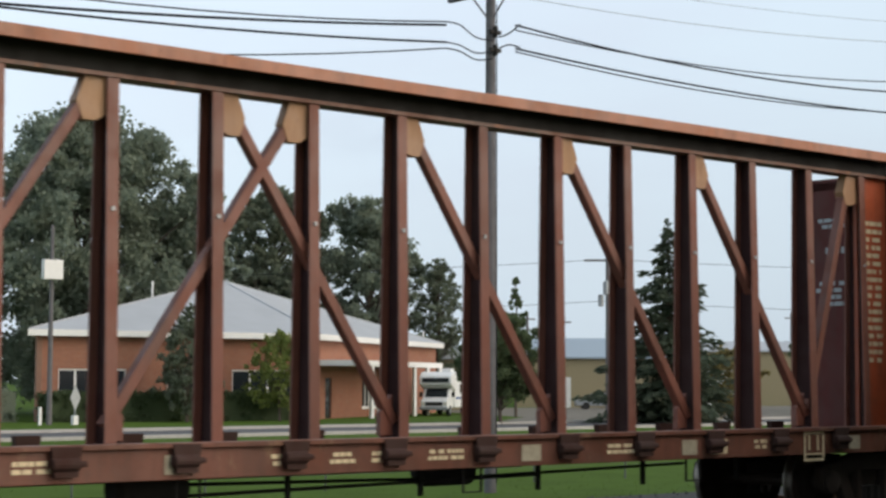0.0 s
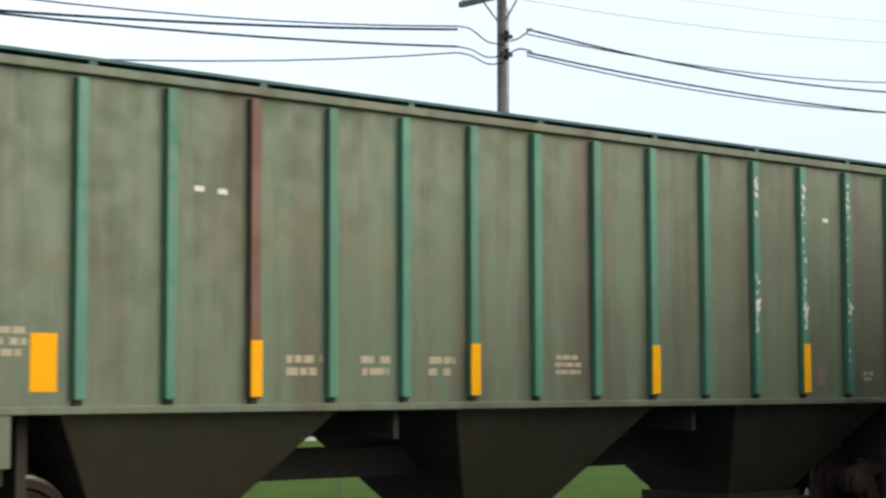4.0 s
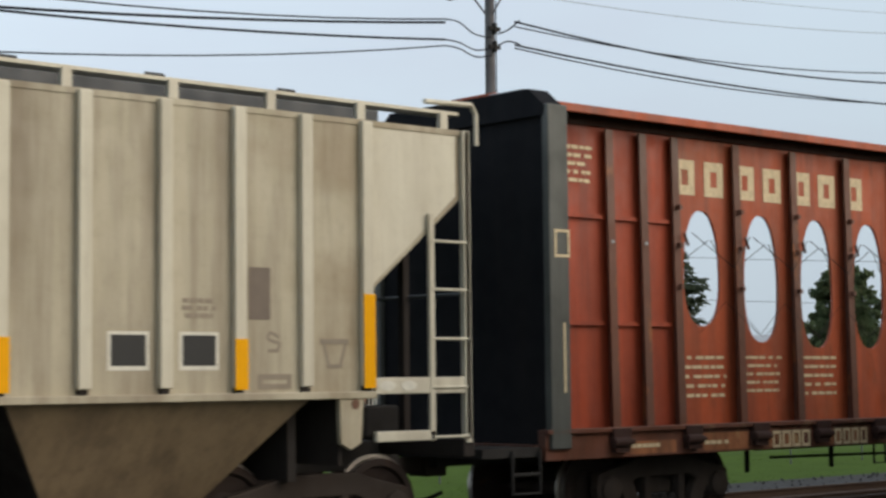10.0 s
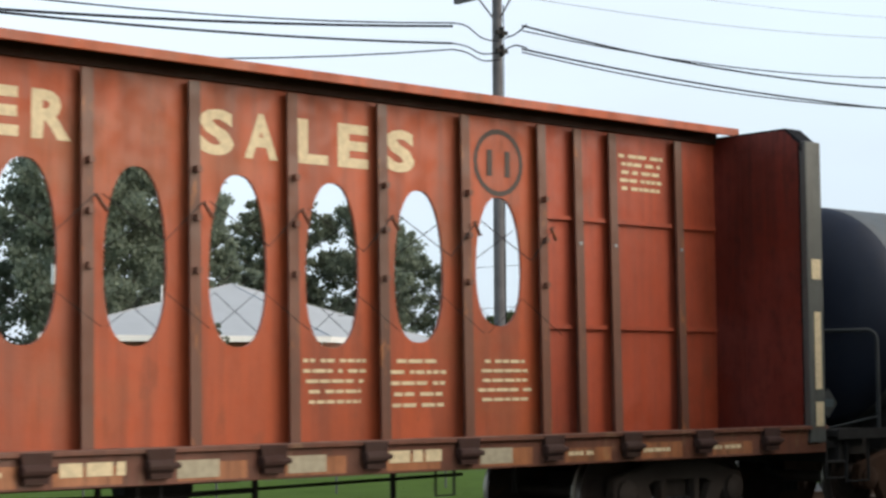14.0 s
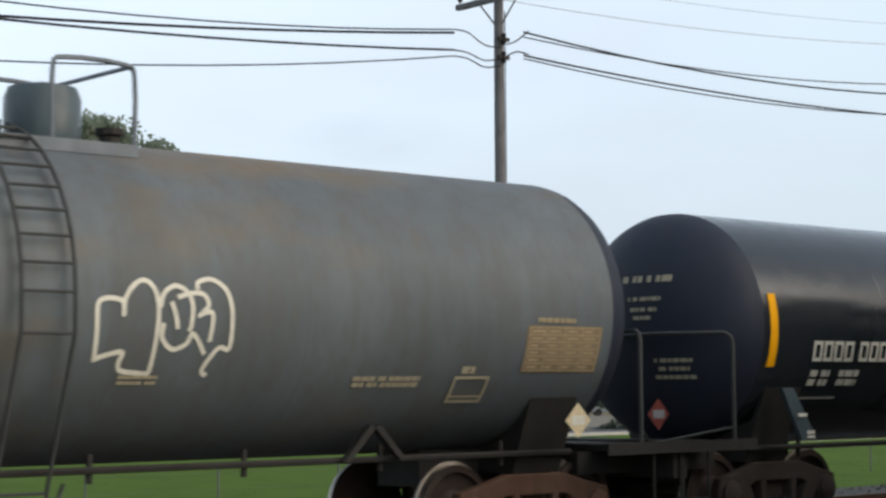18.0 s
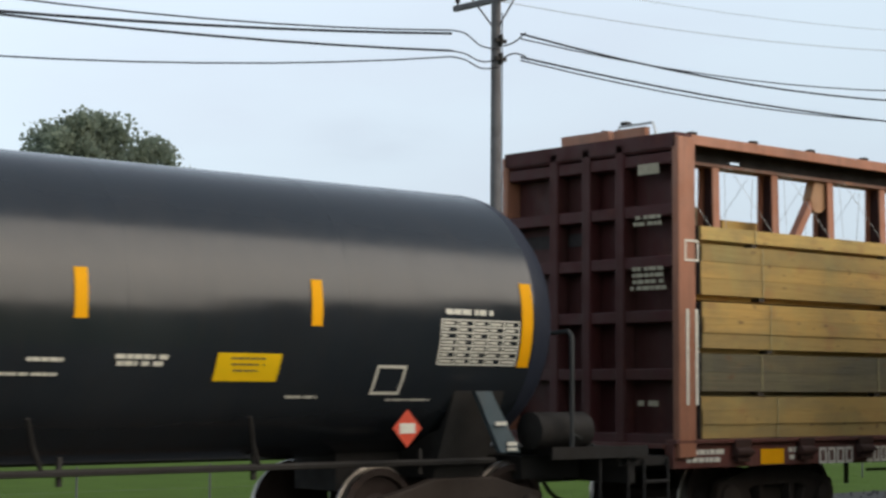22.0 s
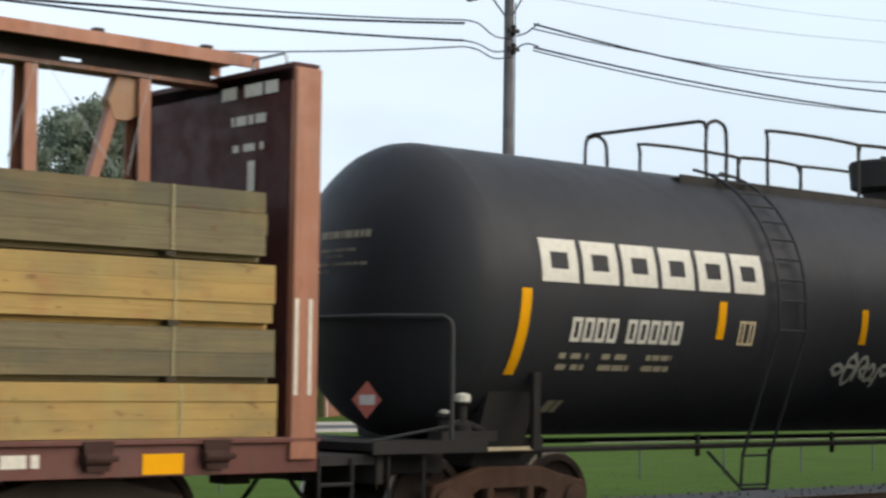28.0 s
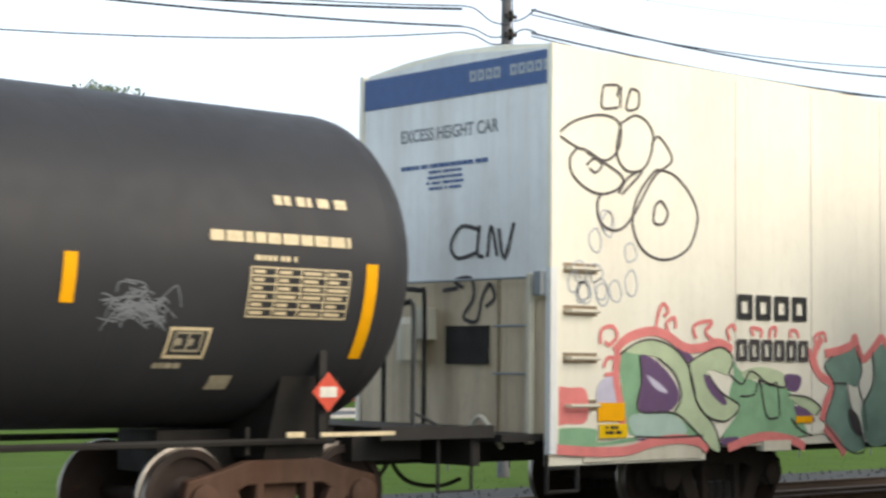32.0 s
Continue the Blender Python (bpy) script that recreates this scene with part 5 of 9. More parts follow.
m.box(OVX[12] + 0.42, OVX[12] + 0.50, -0.027, -0.022, 4.12, 4.42).box(OVX[12] + 0.70, OVX[12] + 0.78, -0.027, -0.022, 4.12, 4.42)
part("emblem", m, M_DARK_LET, oval_car, "faint dark round emblem")
m, m2 = M(), M()
for k in range(17):
    x = 70.755 + (k - 8.5) * 1.2145 + 0.2
    (bars(m, x, x + 0.75, 0.93, 1.1, 1 + k % 3, -1.423, 150 + k, 0.7) if k in (4, 5, 6, 8, 9, 12) else None if k in (2, 3) else m2.box(x, x + 0.45, -1.427, -1.421, 0.93, 1.09) if k in (7, 10, 11, 13) else bars(m, x, x + 0.5, 0.95, 1.02, 1, -1.423, 160 + k))
part("stencil", m, M_CREAM_LET, oval_car, "cream bars on the side sill", kind="stuff")
spans = [(63.13 + 0.19 * k, 63.29 + 0.19 * k) for k in range(4)] + [(64.36 + 0.18 * k, 64.5 + 0.18 * k) for k in range(4)]
part("car_number", blocks(M(), spans, 0.90, 1.10, -1.428, 0.035), M_CREAM_LET, oval_car, "row of cream plain shapes", split=True)
part("tape", m2, M_DIM, oval_car, "dull tape and paint marks", split=True)
m, rs = M(), random.Random(71)
for k in range(17):
    x = 70.755 + (k - 8.5) * 1.2145 + 0.17 + rs.uniform(0, 0.05)
    m.box(x, x + rs.uniform(0.65, 0.85), -1.4215, -1.4203, 0.905, 1.0 + rs.uniform(0.05, 0.11))
part("sill_patch", m, paint("faded orange sill patch", (0.33, 0.12, 0.045), grime=(0.09, 0.04, 0.02), streaks=0.8, blotch=0.8, rust=0.6, rust_col=(0.40, 0.26, 0.12), across=5.0), oval_car, "faded orange patch on the sill", split=True)
m = blocks(M(), [(59.43, 59.66)], 3.05, 3.35, -1.474, 0.03).box(59.55, 59.58, -1.476, -1.471, 1.6, 2.35)
m.box(81.92, 82.1, -1.476, -1.471, 3.0, 3.25).box(81.95, 82.08, -1.476, -1.471, 1.65, 2.6).box(81.95, 82.1, -1.476, -1.471, 1.2, 1.5)
part("tape", m, M_CREAM_LET, oval_car, "pale strips on the end posts", split=True)

POSTS_G = [127.37 + (k - 8.5) * 1.217 for k in range(18)]
load_car = centerbeam("loaded_centerbeam_car", "brown centerbeam flat car loaded with treated lumber", 115.96, 138.84, POSTS_G, (M_BROWN, M_SALMON, M_SALMON, M_RUST_DARK, M_SALMON), 4.97, web_m=M_WEB_SHADE, chord_from=1.3, dz=1.16, slots=True)
braces(load_car, POSTS_G, M_SALMON, 4.97)
kn = M()
for k in range(37):
    x = 127.37 + (k - 18) * 0.6085
    if k % 2 == 0:
        kn.box(x - 0.05, x + 0.05, -0.29, -0.2, 4.97, 5.02)
part("chord_lug", kn, M_BLACK_STEEL, load_car, split=True)
part("chord_tab", M().box(115.98, 116.06, -0.36, 0.43, 4.73, 4.86).box(115.98, 116.06, -0.95, -0.45, 4.73, 4.85), M_SALMON, load_car, split=True)
cab = M()
for k in range(17):
    for s in (-0.75, 0.75):
        cab.tube([(POSTS_G[k] + 0.05, s * 0.4, 4.62), (POSTS_G[k] + 0.55, s, 3.6)], 0.003, 4)
        cab.tube([(POSTS_G[k + 1] - 0.05, s * 0.4, 4.62), (POSTS_G[k] + 0.66, s, 3.6)], 0.003, 4)
part("tie_cable", cab, M_GALV, load_car, "thin load cables", kind="stuff")
m, m2 = M(), M()
for k, (x, w) in enumerate(((117.47, 0.44), (121.0, 0.42), (123.5, 0.42), (126.0, 0.45), (128.5, 0.4), (130.7, 0.45), (134.3, 0.4), (136.98, 0.42))):
    m.box(x, x + w, -1.427, -1.421, 0.90, 1.08)
part("reflector_strip", m, M_YELLOW, load_car, "amber reflective strips", split=True)
for k, (x, w, n) in enumerate(((116.05, 0.75, 2), (118.0, 0.2, 2), (121.45, 0.3, 1), (122.3, 0.4, 2), (124.6, 0.3, 2), (125.1, 0.3, 2), (127.3, 0.35, 2), (129.0, 0.5, 2), (131.7, 0.6, 3), (134.75, 0.25, 2), (135.6, 0.4, 1))):
    bars(m2, x, x + w, 0.91, 1.09, n, -1.423, 200 + k)
part("stencil", m2, M_WHITE, load_car, "white bars on the side sill", kind="stuff")
spans = [(118.61 + 0.18 * k, 118.76 + 0.18 * k) for k in range(4)] + [(119.6 + 0.15 * k, 119.72 + 0.15 * k) for k in range(6)]
part("car_number", blocks(M(), spans, 0.88, 1.08, -1.424, 0.035), M_WHITE, load_car, "row of white plain shapes", split=True)
part("notice_frame", blocks(M(), [(133.35, 133.78)], 0.76, 1.12, -1.43, 0.03).box(133.44, 133.60, -1.433, -1.43, 0.84, 0.86).box(133.44, 133.62, -1.433, -1.43, 0.92, 0.94).box(133.44, 133.58, -1.433, -1.43, 1.0, 1.02).box(133.66, 133.68, -1.433, -1.43, 0.80, 1.08), M_WHITE, load_car, "small white-edged notice", split=True)
m = blocks(M(), [(116.06, 116.30)], 3.25, 3.5, -1.474, 0.025).box(116.08, 116.13, -1.476, -1.471, 1.6, 2.7).box(116.24, 116.29, -1.476, -1.471, 1.6, 2.7)
m.box(138.56, 138.60, -1.476, -1.471, 1.6, 2.5).box(138.72, 138.76, -1.476, -1.471, 1.6, 2.5)
part("tape", m, M_WHITE, load_car, "white strips on the end posts", split=True)
m = M()
for z0, z1, w, n, sd in ((4.2, 4.4, 0.5, 1, 1), (3.65, 3.8, 0.45, 2, 2), (2.9, 3.2, 0.6, 4, 3), (1.55, 1.65, 0.35, 1, 4)):
    bars(m, -w / 2, w / 2, z0, z1, n, 0, 230 + sd)
part("stencil", m.bend(lambda x, y, z: (115.955 + y, -1.0 + x, z)), M_DIM, load_car, "dim bars on the end wall", kind="stuff")
m = M()
for z0, z1, w, n, sd in ((4.4, 4.6, 1.0, 1, 5), (4.15, 4.3, 0.8, 1, 6), (3.9, 4.02, 0.6, 1, 7)):
    bars(m, -w / 2, w / 2, z0, z1, n, 0, 240 + sd)
m.box(-0.12, 0.0, -0.003, 0, 3.55, 3.85)
part("stencil", m.bend(lambda x, y, z: (138.53 + y, -0.7 + x, z)), M_WHITE, load_car, "white bars on the end wall", kind="stuff")


def bundle(x0, x1, z0, z1, layers, mat, near=True, seed=0):
    """A strapped stack of boards lying on the car beside the centre truss."""
    global OX
    OX = (x0 + x1) / 2
    ob = thing("lumber_bundle", OX, "strapped bundle of long treated pine boards on the rail car", "lumber", "lumber load")
    ob.location = (OX, TRACK_Y, 0)
    TRAIN.append((ob, OX))
    rnd = random.Random(seed)
    y0, y1 = (-1.42, -0.24) if near else (0.24, 1.42)
    yf, yb = (y0, y0 + 0.12) if near else (y1 - 0.12, y1)
    h = (z1 - z0) / layers
    for k in range(layers):
        d = rnd.uniform(-0.012, 0.012)
        ex = rnd.uniform(0, 0.03)
        cuts = [x0 + ex, x1 - rnd.uniform(0, 0.03)]
        if x1 - x0 > 5.5 and rnd.random() < 0.5:
            cuts.insert(1, rnd.uniform(x0 + 2, x1 - 2))
        for a, b in zip(cuts, cuts[1:]):
            part("board", M().box(a + 0.004, b - 0.004, yf + d, yb + d, z0 + k * h + 0.0014, z0 + (k + 1) * h - 0.0014), mat, ob)
    part("bundle_core", M().box(x0 + 0.02, x1 - 0.02, *sorted((yb + 0.002 if near else y0, y1 if near else yf - 0.002)), z0 - 0.054, z1), mat, ob)
    # thin dark sheet paints the shade onto the left end of the bundle
    part("end_grain", M().box(x0 - 0.012, x0 - 0.002, y0 + 0.01, y1 - 0.01, z0, z1), M_END_SHADE, ob, "dark sheet painted as the shade on the board ends")
    n = max(2, round((x1 - x0) / 2.4))
    for k in range(n):
        x = x0 + (x1 - x0) * (k + 0.5) / n + rnd.uniform(-0.3, 0.3)
        yy = sorted((y0 - 0.017, y0 - 0.014)) if near else (y1 + 0.014, y1 + 0.017)
        part("strap", M().box(x - 0.007, x + 0.007, yy[0], yy[1], z0, z1), M_STRAP, ob)
        part("sticker", M().box(x - 0.05, x + 0.05, y0 + 0.01, y1 - 0.01, z0 - 0.05, z0 - 0.002), M_DUNNAGE, ob)
    return ob


TIERS = [(1.215, 1.70, 3, [(116.40, 121.77, 0), (121.8, 127.12, 0), (127.15, 132.90, 0), (132.98, 138.42, 0)]),
         (1.76, 2.20, 2, [(116.40, 123.62, 2), (123.63, 130.98, 2), (131.0, 138.40, 2)]),
         (2.26, 2.80, 3, [(116.42, 122.40, 0), (122.42, 128.58, 0), (128.6, 134.60, 1), (134.62, 138.38, 0)]),
         (2.88, 3.47, 3, [(116.40, 121.02, 0), (121.08, 126.02, 0), (126.48, 131.38, 0), (131.50, 138.28, 2)]),
         (3.52, 3.68, 1, [(116.38, 120.98, 1)])]
for i, (za, zb_, lay, row) in enumerate(TIERS):
    for j, (xa, xb, tone) in enumerate(row):
        bundle(xa, xb, za, zb_, lay, (M_WOOD, M_WOOD_PALE, M_WOOD_DARK)[tone], True, 10 * i + j)
        bundle(xa - 0.2, xb - 0.25, za, zb_, lay, (M_WOOD, M_WOOD_PALE, M_WOOD_DARK)[tone], False, 100 + 10 * i + j)

bundle(116.2, 118.74, 3.73, 4.15, 3, M_WOOD_DARK, False, 301)
bundle(118.78, 120.0, 3.73, 4.02, 2, M_WOOD, False, 302)


# -- tank cars --


def tank(name, label, xa, xb, zc, r, head, mat, trucks, sill_z, length, casting=None, head_m=None, post=1.15, head_a=None):
    """xa, xb: where the round shell ends and the domed heads begin."""
    head_a = head_a or head
    xc = (xa + xb) / 2
    ob = car(name, xc, label)
    prof = [(xa - head_a * math.cos(a), r * math.sin(a)) for a in [k * math.pi / 2 / 10 for k in range(11)]]
    prof[0] = (prof[0][0], 0.01)
    prof += [(xa + (xb - xa) * k / 8, r) for k in range(1, 8)]
    prof += [(xb + head * math.sin(a), r * math.cos(a)) for a in [k * math.pi / 2 / 10 for k in range(11)]]
    prof[-1] = (prof[-1][0], 0.01)
    part("tank_shell", M().lathe(prof[10:-10], zc, 64), mat, ob, "round steel shell", smooth=True)
    for pr in (prof[:11], prof[-11:]):
        part("tank_head", M().lathe(pr, zc, 64), head_m or mat, ob, "domed end of the tank", smooth=True)
    seams = M()
    for k in range(1, 6):
        x = xa + (xb - xa) * k / 6
        seams.lathe([(x - 0.02, r + 0.0005), (x - 0.008, r + 0.0018), (x + 0.008, r + 0.0018), (x + 0.02, r + 0.0005)], zc, 64)
    part("weld_seam", seams, mat, ob, smooth=True, split=True)
    x0, x1 = xc - length / 2, xc + length / 2
    for x in (xa + 0.6, xb - 0.6):
        part("saddle", M().prism_x([(-1.25, zc - r + 0.75), (-0.9, 0.85), (0.9, 0.85), (1.25, zc - r + 0.75), (1.0, zc - r + 0.3), (0, zc - r - 0.02), (-1.0, zc - r + 0.3)], x - 0.35, x + 0.35), M_BLACK_STEEL, ob)
        part("stub_sill", M().box(*((x0, x + 1.2) if x < xc else (x - 1.2, x1)), -0.35, 0.35, 0.72, 1.12), M_BLACK_STEEL, ob)
    for e, s in ((x0, 1), (x1, -1)):
        pl = part("end_platform", M().box(min(e, e + s * 1.2), max(e, e + s * 1.2), -1.45, 1.45, 1.06, 1.14), M_BLACK_STEEL, ob)
        px = e + s * post
        nose = min(px, xa - head_a - 0.07) if s > 0 else max(px, xb + head + 0.07)
        rail = M().tube([(px, -1.42, 1.1), (px, -1.42, 2.28), (px - s * 0.01, -1.40, 2.35), (px - s * 0.03, -1.33, 2.40), (nose, -0.75, 2.40), (nose, 0.75, 2.40), (px - s * 0.03, 1.33, 2.40), (px - s * 0.01, 1.40, 2.35), (px, 1.42, 2.28), (px, 1.42, 1.1)], 0.028)
        for y in (-1, 1):
            rail.tube([(px, y * 1.42, 1.3), (e + s * 0.25, y * 0.95, 1.12)], 0.016, 6)
        part("end_handrail", rail, M_LADDER, pl, smooth=True)
        part("platform_lip", M().box(min(e, e + s * 1.5), max(e, e + s * 1.5), -1.475, -1.455, 1.03, 1.16), M_BLACK_STEEL, pl)
        part("end_sill", M().box(min(e + s * 0.12, e + s * 0.2), max(e + s * 0.12, e + s * 0.2), -1.38, 1.38, 0.74, 1.055).box(min(e + s * 0.5, e + s * 1.4), max(e + s * 0.5, e + s * 1.4), -0.9, 0.9, 0.8, 1.05), M_BLACK_STEEL, ob, split=True)
        part("step", M().tube([(e + s * 0.25, -1.4, 1.06), (e + s * 0.25, -1.4, 0.5), (e + s * 0.7, -1.4, 0.5), (e + s * 0.7, -1.4, 1.06)], 0.02), M_BLACK_STEEL, pl)
    for x in trucks:
        truck(ob, x, casting)
    couplers(ob, x0, x1)
    pipe = M()
    for y in (-1.02, 1.02):
        pipe.tube([(xa + 0.2, y, sill_z), (xb - 0.2, y, sill_z)], 0.035)
    part("side_rail", pipe, M_BLACK_STEEL, ob, split=True)
    hang = M()
    for k in range(7):
        x = xa + 1.2 + (xb - xa - 2.4) * k / 6
        hang.box(x - 0.022, x + 0.022, -0.99, -0.95, sill_z - 0.12, sill_z + 0.14)
    part("rail_bracket", hang, M_BLACK_STEEL, ob, split=True)
    return ob


def tank_ladder(ob, x0, x1, zc, r, mat):
    """A ladder that follows the curve of the shell up to the platform."""
    pts = [(-1.12, 0.55), (-1.15, 0.9), (-r - 0.1, zc - 0.35)] + [(-(r + 0.1) * math.cos(a), zc + (r + 0.1) * math.sin(a)) for a in [0.15 * k for k in range(10)]]
    m = M()
    for x in (x0, x1):
        m.tube([(x, y, z) for y, z in pts], 0.02)
    la = part("ladder", m, mat, ob, "curved side ladder", smooth=True)
    for k in range(len(pts) - 1):
        y, z = pts[k]
        part("rung", M().tube([(x0, y, z), (x1, y, z)], 0.015), mat, la)
    y, z = pts[0]
    part("step", M().tube([(x0 - 0.35, -0.9, 0.95), (x0 + 0.02, y, 0.5), (x1 - 0.02, y, 0.5), (x1 + 0.3, -0.9, 0.95)], 0.022), mat, la)


def platform(ob, x0, x1, z, w, mat, rail_z, uprights, far, far_z):
    """The hatch platform on top of a tank with its hand rails."""
    pf = part("platform", M().box(x0, x1, -w, w, z - 0.05, z), mat, ob, "grating round the hatch", bevel=0.01)
    part("platform_edge", M().box(x0, x1, -w - 0.02, -w, z - 0.09, z + 0.03).box(x0, x1, w, w + 0.02, z - 0.09, z + 0.03), mat, pf, split=True)
    for y, runs, rail_h in ((-w, uprights, rail_z), (w, far, far_z)):
        for a, b in runs:
            part("hand_rail", M().tube(curve_pts([(a, y, z), (a, y, rail_h - 0.12), (a + 0.12, y, rail_h), (b - 0.12, y, rail_h), (b, y, rail_h - 0.12), (b, y, z)], 3), 0.024), mat, pf, smooth=True)
    for a, b in ((uprights[0][0], far[0][0]), (uprights[-1][1], far[-1][1])):
        part("hand_rail", M().tube([(a, -w, rail_z - 0.1), (a, -w + 0.04, rail_z - 0.02), (a, -w + 0.12, rail_z), (b, w - 0.12, far_z), (b, w - 0.04, far_z - 0.02), (b, w, far_z - 0.1)], 0.024), mat, pf, smooth=True)
    return pf


def on_tank(ob, name, m, mat, zc, r, label="", split=False, kind=""):
    return part(name, wrapped(m, zc, r), mat, ob, label, split=split, kind=kind)


def diamond(ob, x, z, y, mat, label, panel=None):
    m = M().add([(x - 0.19, y, z), (x, y, z - 0.19), (x + 0.19, y, z), (x, y, z + 0.19)], [(0, 1, 2, 3)])
    p = part("placard", m, mat, ob, label)
    part("placard_panel", M().box(x - 0.1, x + 0.1, y - 0.006, y - 0.003, z - 0.05, z + 0.05), panel or M_WHITE, p)


def head_stencil(ob, m, xa, head, zc, r, shift=lambda z: 0.0):
    """Lays flat bars on the domed end; shift moves a line of them across it."""
    def onto(x, y, z):
        w = shift(z) - x
        return (xa - head * math.sqrt(max(0.0, 1 - (w * w + (z - zc) ** 2) / (r * r))) - 0.01, w, z)
    part("stencil", m.bend(onto), M_DIM, ob, "dim bars on the tank head", kind="stuff")


# grey tank
ZC, R = 2.60, 1.515
grey = tank("grey_tank_car", "weathered grey tank car with rust stains and white scrawl", 83.84, 96.15, ZC, R, 0.80, M_TANK_GREY, (84.5, 95.4), 1.07, 15.2, M_TRUCK_RUST, M_HEAD_DARK, 0.92, 0.68)
spans, x = [], 84.75
for k in range(11):
    if k == 4:
        x += 0.16
        continue
    spans.append((x, x + 0.19))
    x += 0.222
on_tank(grey, "car_number", blocks(M(), spans, 1.97, 2.24, 0, 0.05), M_CREAM_LET, ZC, R, "row of cream plain shapes", split=True)
m = M()
for k, xx in enumerate((84.75, 85.2, 85.95)):
    bars(m, xx, xx + 0.38, 1.66, 1.87, 2, 0, 300 + k, 0.6, 0.1)
bars(m, 84.6, 85.2, 1.5, 1.56, 1, 0, 305)
bars(m, 87.35, 88.35, 1.83, 1.87, 1, 0, 306)
bars(m, 90.0, 90.5, 1.8, 1.9, 2, 0, 307)
bars(m, 92.66, 93.53, 1.77, 1.89, 2, 0, 308, 0.75, 0.1)
on_tank(grey, "stencil", m, M_DIM, ZC, R, "faded stencil bars", kind="stuff")
m = bars(M(), -0.56, 0.53, 3.06, 3.15, 1, 0, 313, 0.9, 0.05)
bars(m, -0.51, 0.2, 2.68, 2.82, 2, 0, 314, 0.6, 0.1)
bars(m, -0.1, 0.45, 1.82, 2.06, 3, 0, 315, 0.5, 0.2)
head_stencil(grey, m, 83.84, 0.68, ZC, R)
on_tank(grey, "decal", strip(M(), 87.45, 88.28, 1.93, 2.19, 4), M_YEL_SIGN, ZC, R, "yellow notice")
on_tank(grey, "decal_bars", bars(M(), 87.52, 88.2, 1.96, 2.16, 4, -0.01, 309, 0.35), M_DIM, ZC, R, kind="stuff")
on_tank(grey, "panel_ground", strip(M(), 94.87, 95.98, 1.93, 2.42, 6), M_TAN_DARK, ZC, R, "dull grey-tan panel")
on_tank(grey, "data_panel", table(bars(M(), 95.0, 95.6, 2.44, 2.50, 1, -0.01, 310, 0.8, 0.05), 94.9, 95.95, 1.95, 2.40, 6, 4, -0.01, 310), M_CREAM_LET, ZC, R, "ruled table of cream bars", kind="stuff")
on_tank(grey, "notice_frame", blocks(bars(M(), 94.05, 94.3, 1.91, 1.99, 1, 0, 312, 0.9, 0.0), [(93.98, 94.46)], 1.62, 1.89, 0, 0.03).box(94.0, 94.44, -0.003, 0, 1.675, 1.695), M_DIM, ZC, R, "cream-edged notice", split=True)
m = M()
for pts in ([(89.77, 2.06), (89.76, 2.26), (89.75, 2.5), (89.82, 2.56), (89.93, 2.56), (90, 2.53), (90.01, 2.41)], [(90.01, 2.41), (90.02, 2.56), (90.1, 2.68), (90.21, 2.73), (90.31, 2.66), (90.36, 2.49), (90.36, 2.22), (90.35, 1.92)],
            [(90.38, 2.5), (90.41, 2.62), (90.52, 2.69), (90.64, 2.65), (90.71, 2.53), (90.71, 2.36), (90.69, 2.29)], [(90.42, 2.36), (90.42, 2.23), (90.54, 2.13), (90.68, 2.18), (90.74, 2.27), (90.89, 2.09)],
            [(90.49, 2.55), (90.54, 2.43), (90.57, 2.31)], [(90.55, 2.59), (90.7, 2.63), (90.83, 2.62), (90.88, 2.53), (90.82, 2.46), (90.78, 2.42)], [(90.82, 2.45), (90.93, 2.45), (90.92, 2.2)],
            [(90.76, 2.66), (90.77, 2.73), (90.91, 2.76), (91.06, 2.68), (91.13, 2.52), (91.15, 2.31), (91.14, 2.14), (91.04, 2.15), (90.95, 2.05), (90.9, 1.94), (90.96, 1.9)], [(89.75, 2.03), (89.9, 2.08), (90.04, 2.1), (90.02, 2), (90.06, 1.94), (90.23, 1.92), (90.36, 1.91)]):
    ribbon(m, curve_pts(pts, 6), 0.044, 0)
on_tank(grey, "scrawl", m, M_WHITE, ZC, R, "white spray-painted scrawl", kind="stuff")
pf = platform(grey, 88.62, 90.6, 4.0, 0.75, M_RAIL_GREY, 4.77, ((88.66, 89.14), (89.72, 90.57)), ((88.34, 88.69), (89.32, 90.55)), 4.77)
part("hatch_cover", M().upright(90.03, 0, [(0.34, 4.02), (0.36, 4.08), (0.36, 4.5), (0.32, 4.6), (0.1, 4.65)], 24), M_BAND, grey, smooth=True)
part("valve", M().upright(89.1, 0.0, [(0.12, 4.02), (0.12, 4.25), (0.2, 4.26), (0.2, 4.32)], 12).box(88.75, 89.55, -0.12, 0.12, 4.05, 4.25).upright(90.75, 0.0, [(0.1, 4.0), (0.1, 4.2), (0.14, 4.22), (0.14, 4.28)], 10), M_BLACK_STEEL, grey, split=True)
tank_ladder(grey, 88.98, 89.48, ZC, R, M_LADDER)
diamond(grey, 82.9, 1.47, -0.95, M_LADDER, "dark grey hazard placard", M_BAND)
diamond(grey, 95.64, 1.42, -1.46, M_CREAM_LET, "pale cream hazard placard")
part("head_brace", M().hexa([(84.54, -1.48, 1.14), (84.68, -1.48, 1.14), (84.68, -1.42, 1.14), (84.54, -1.42, 1.14), (84.54, -1.40, 1.75), (84.66, -1.40, 1.75), (84.66, -1.34, 1.75), (84.54, -1.34, 1.75)]), M_BAND, grey, "grey upright bracket")
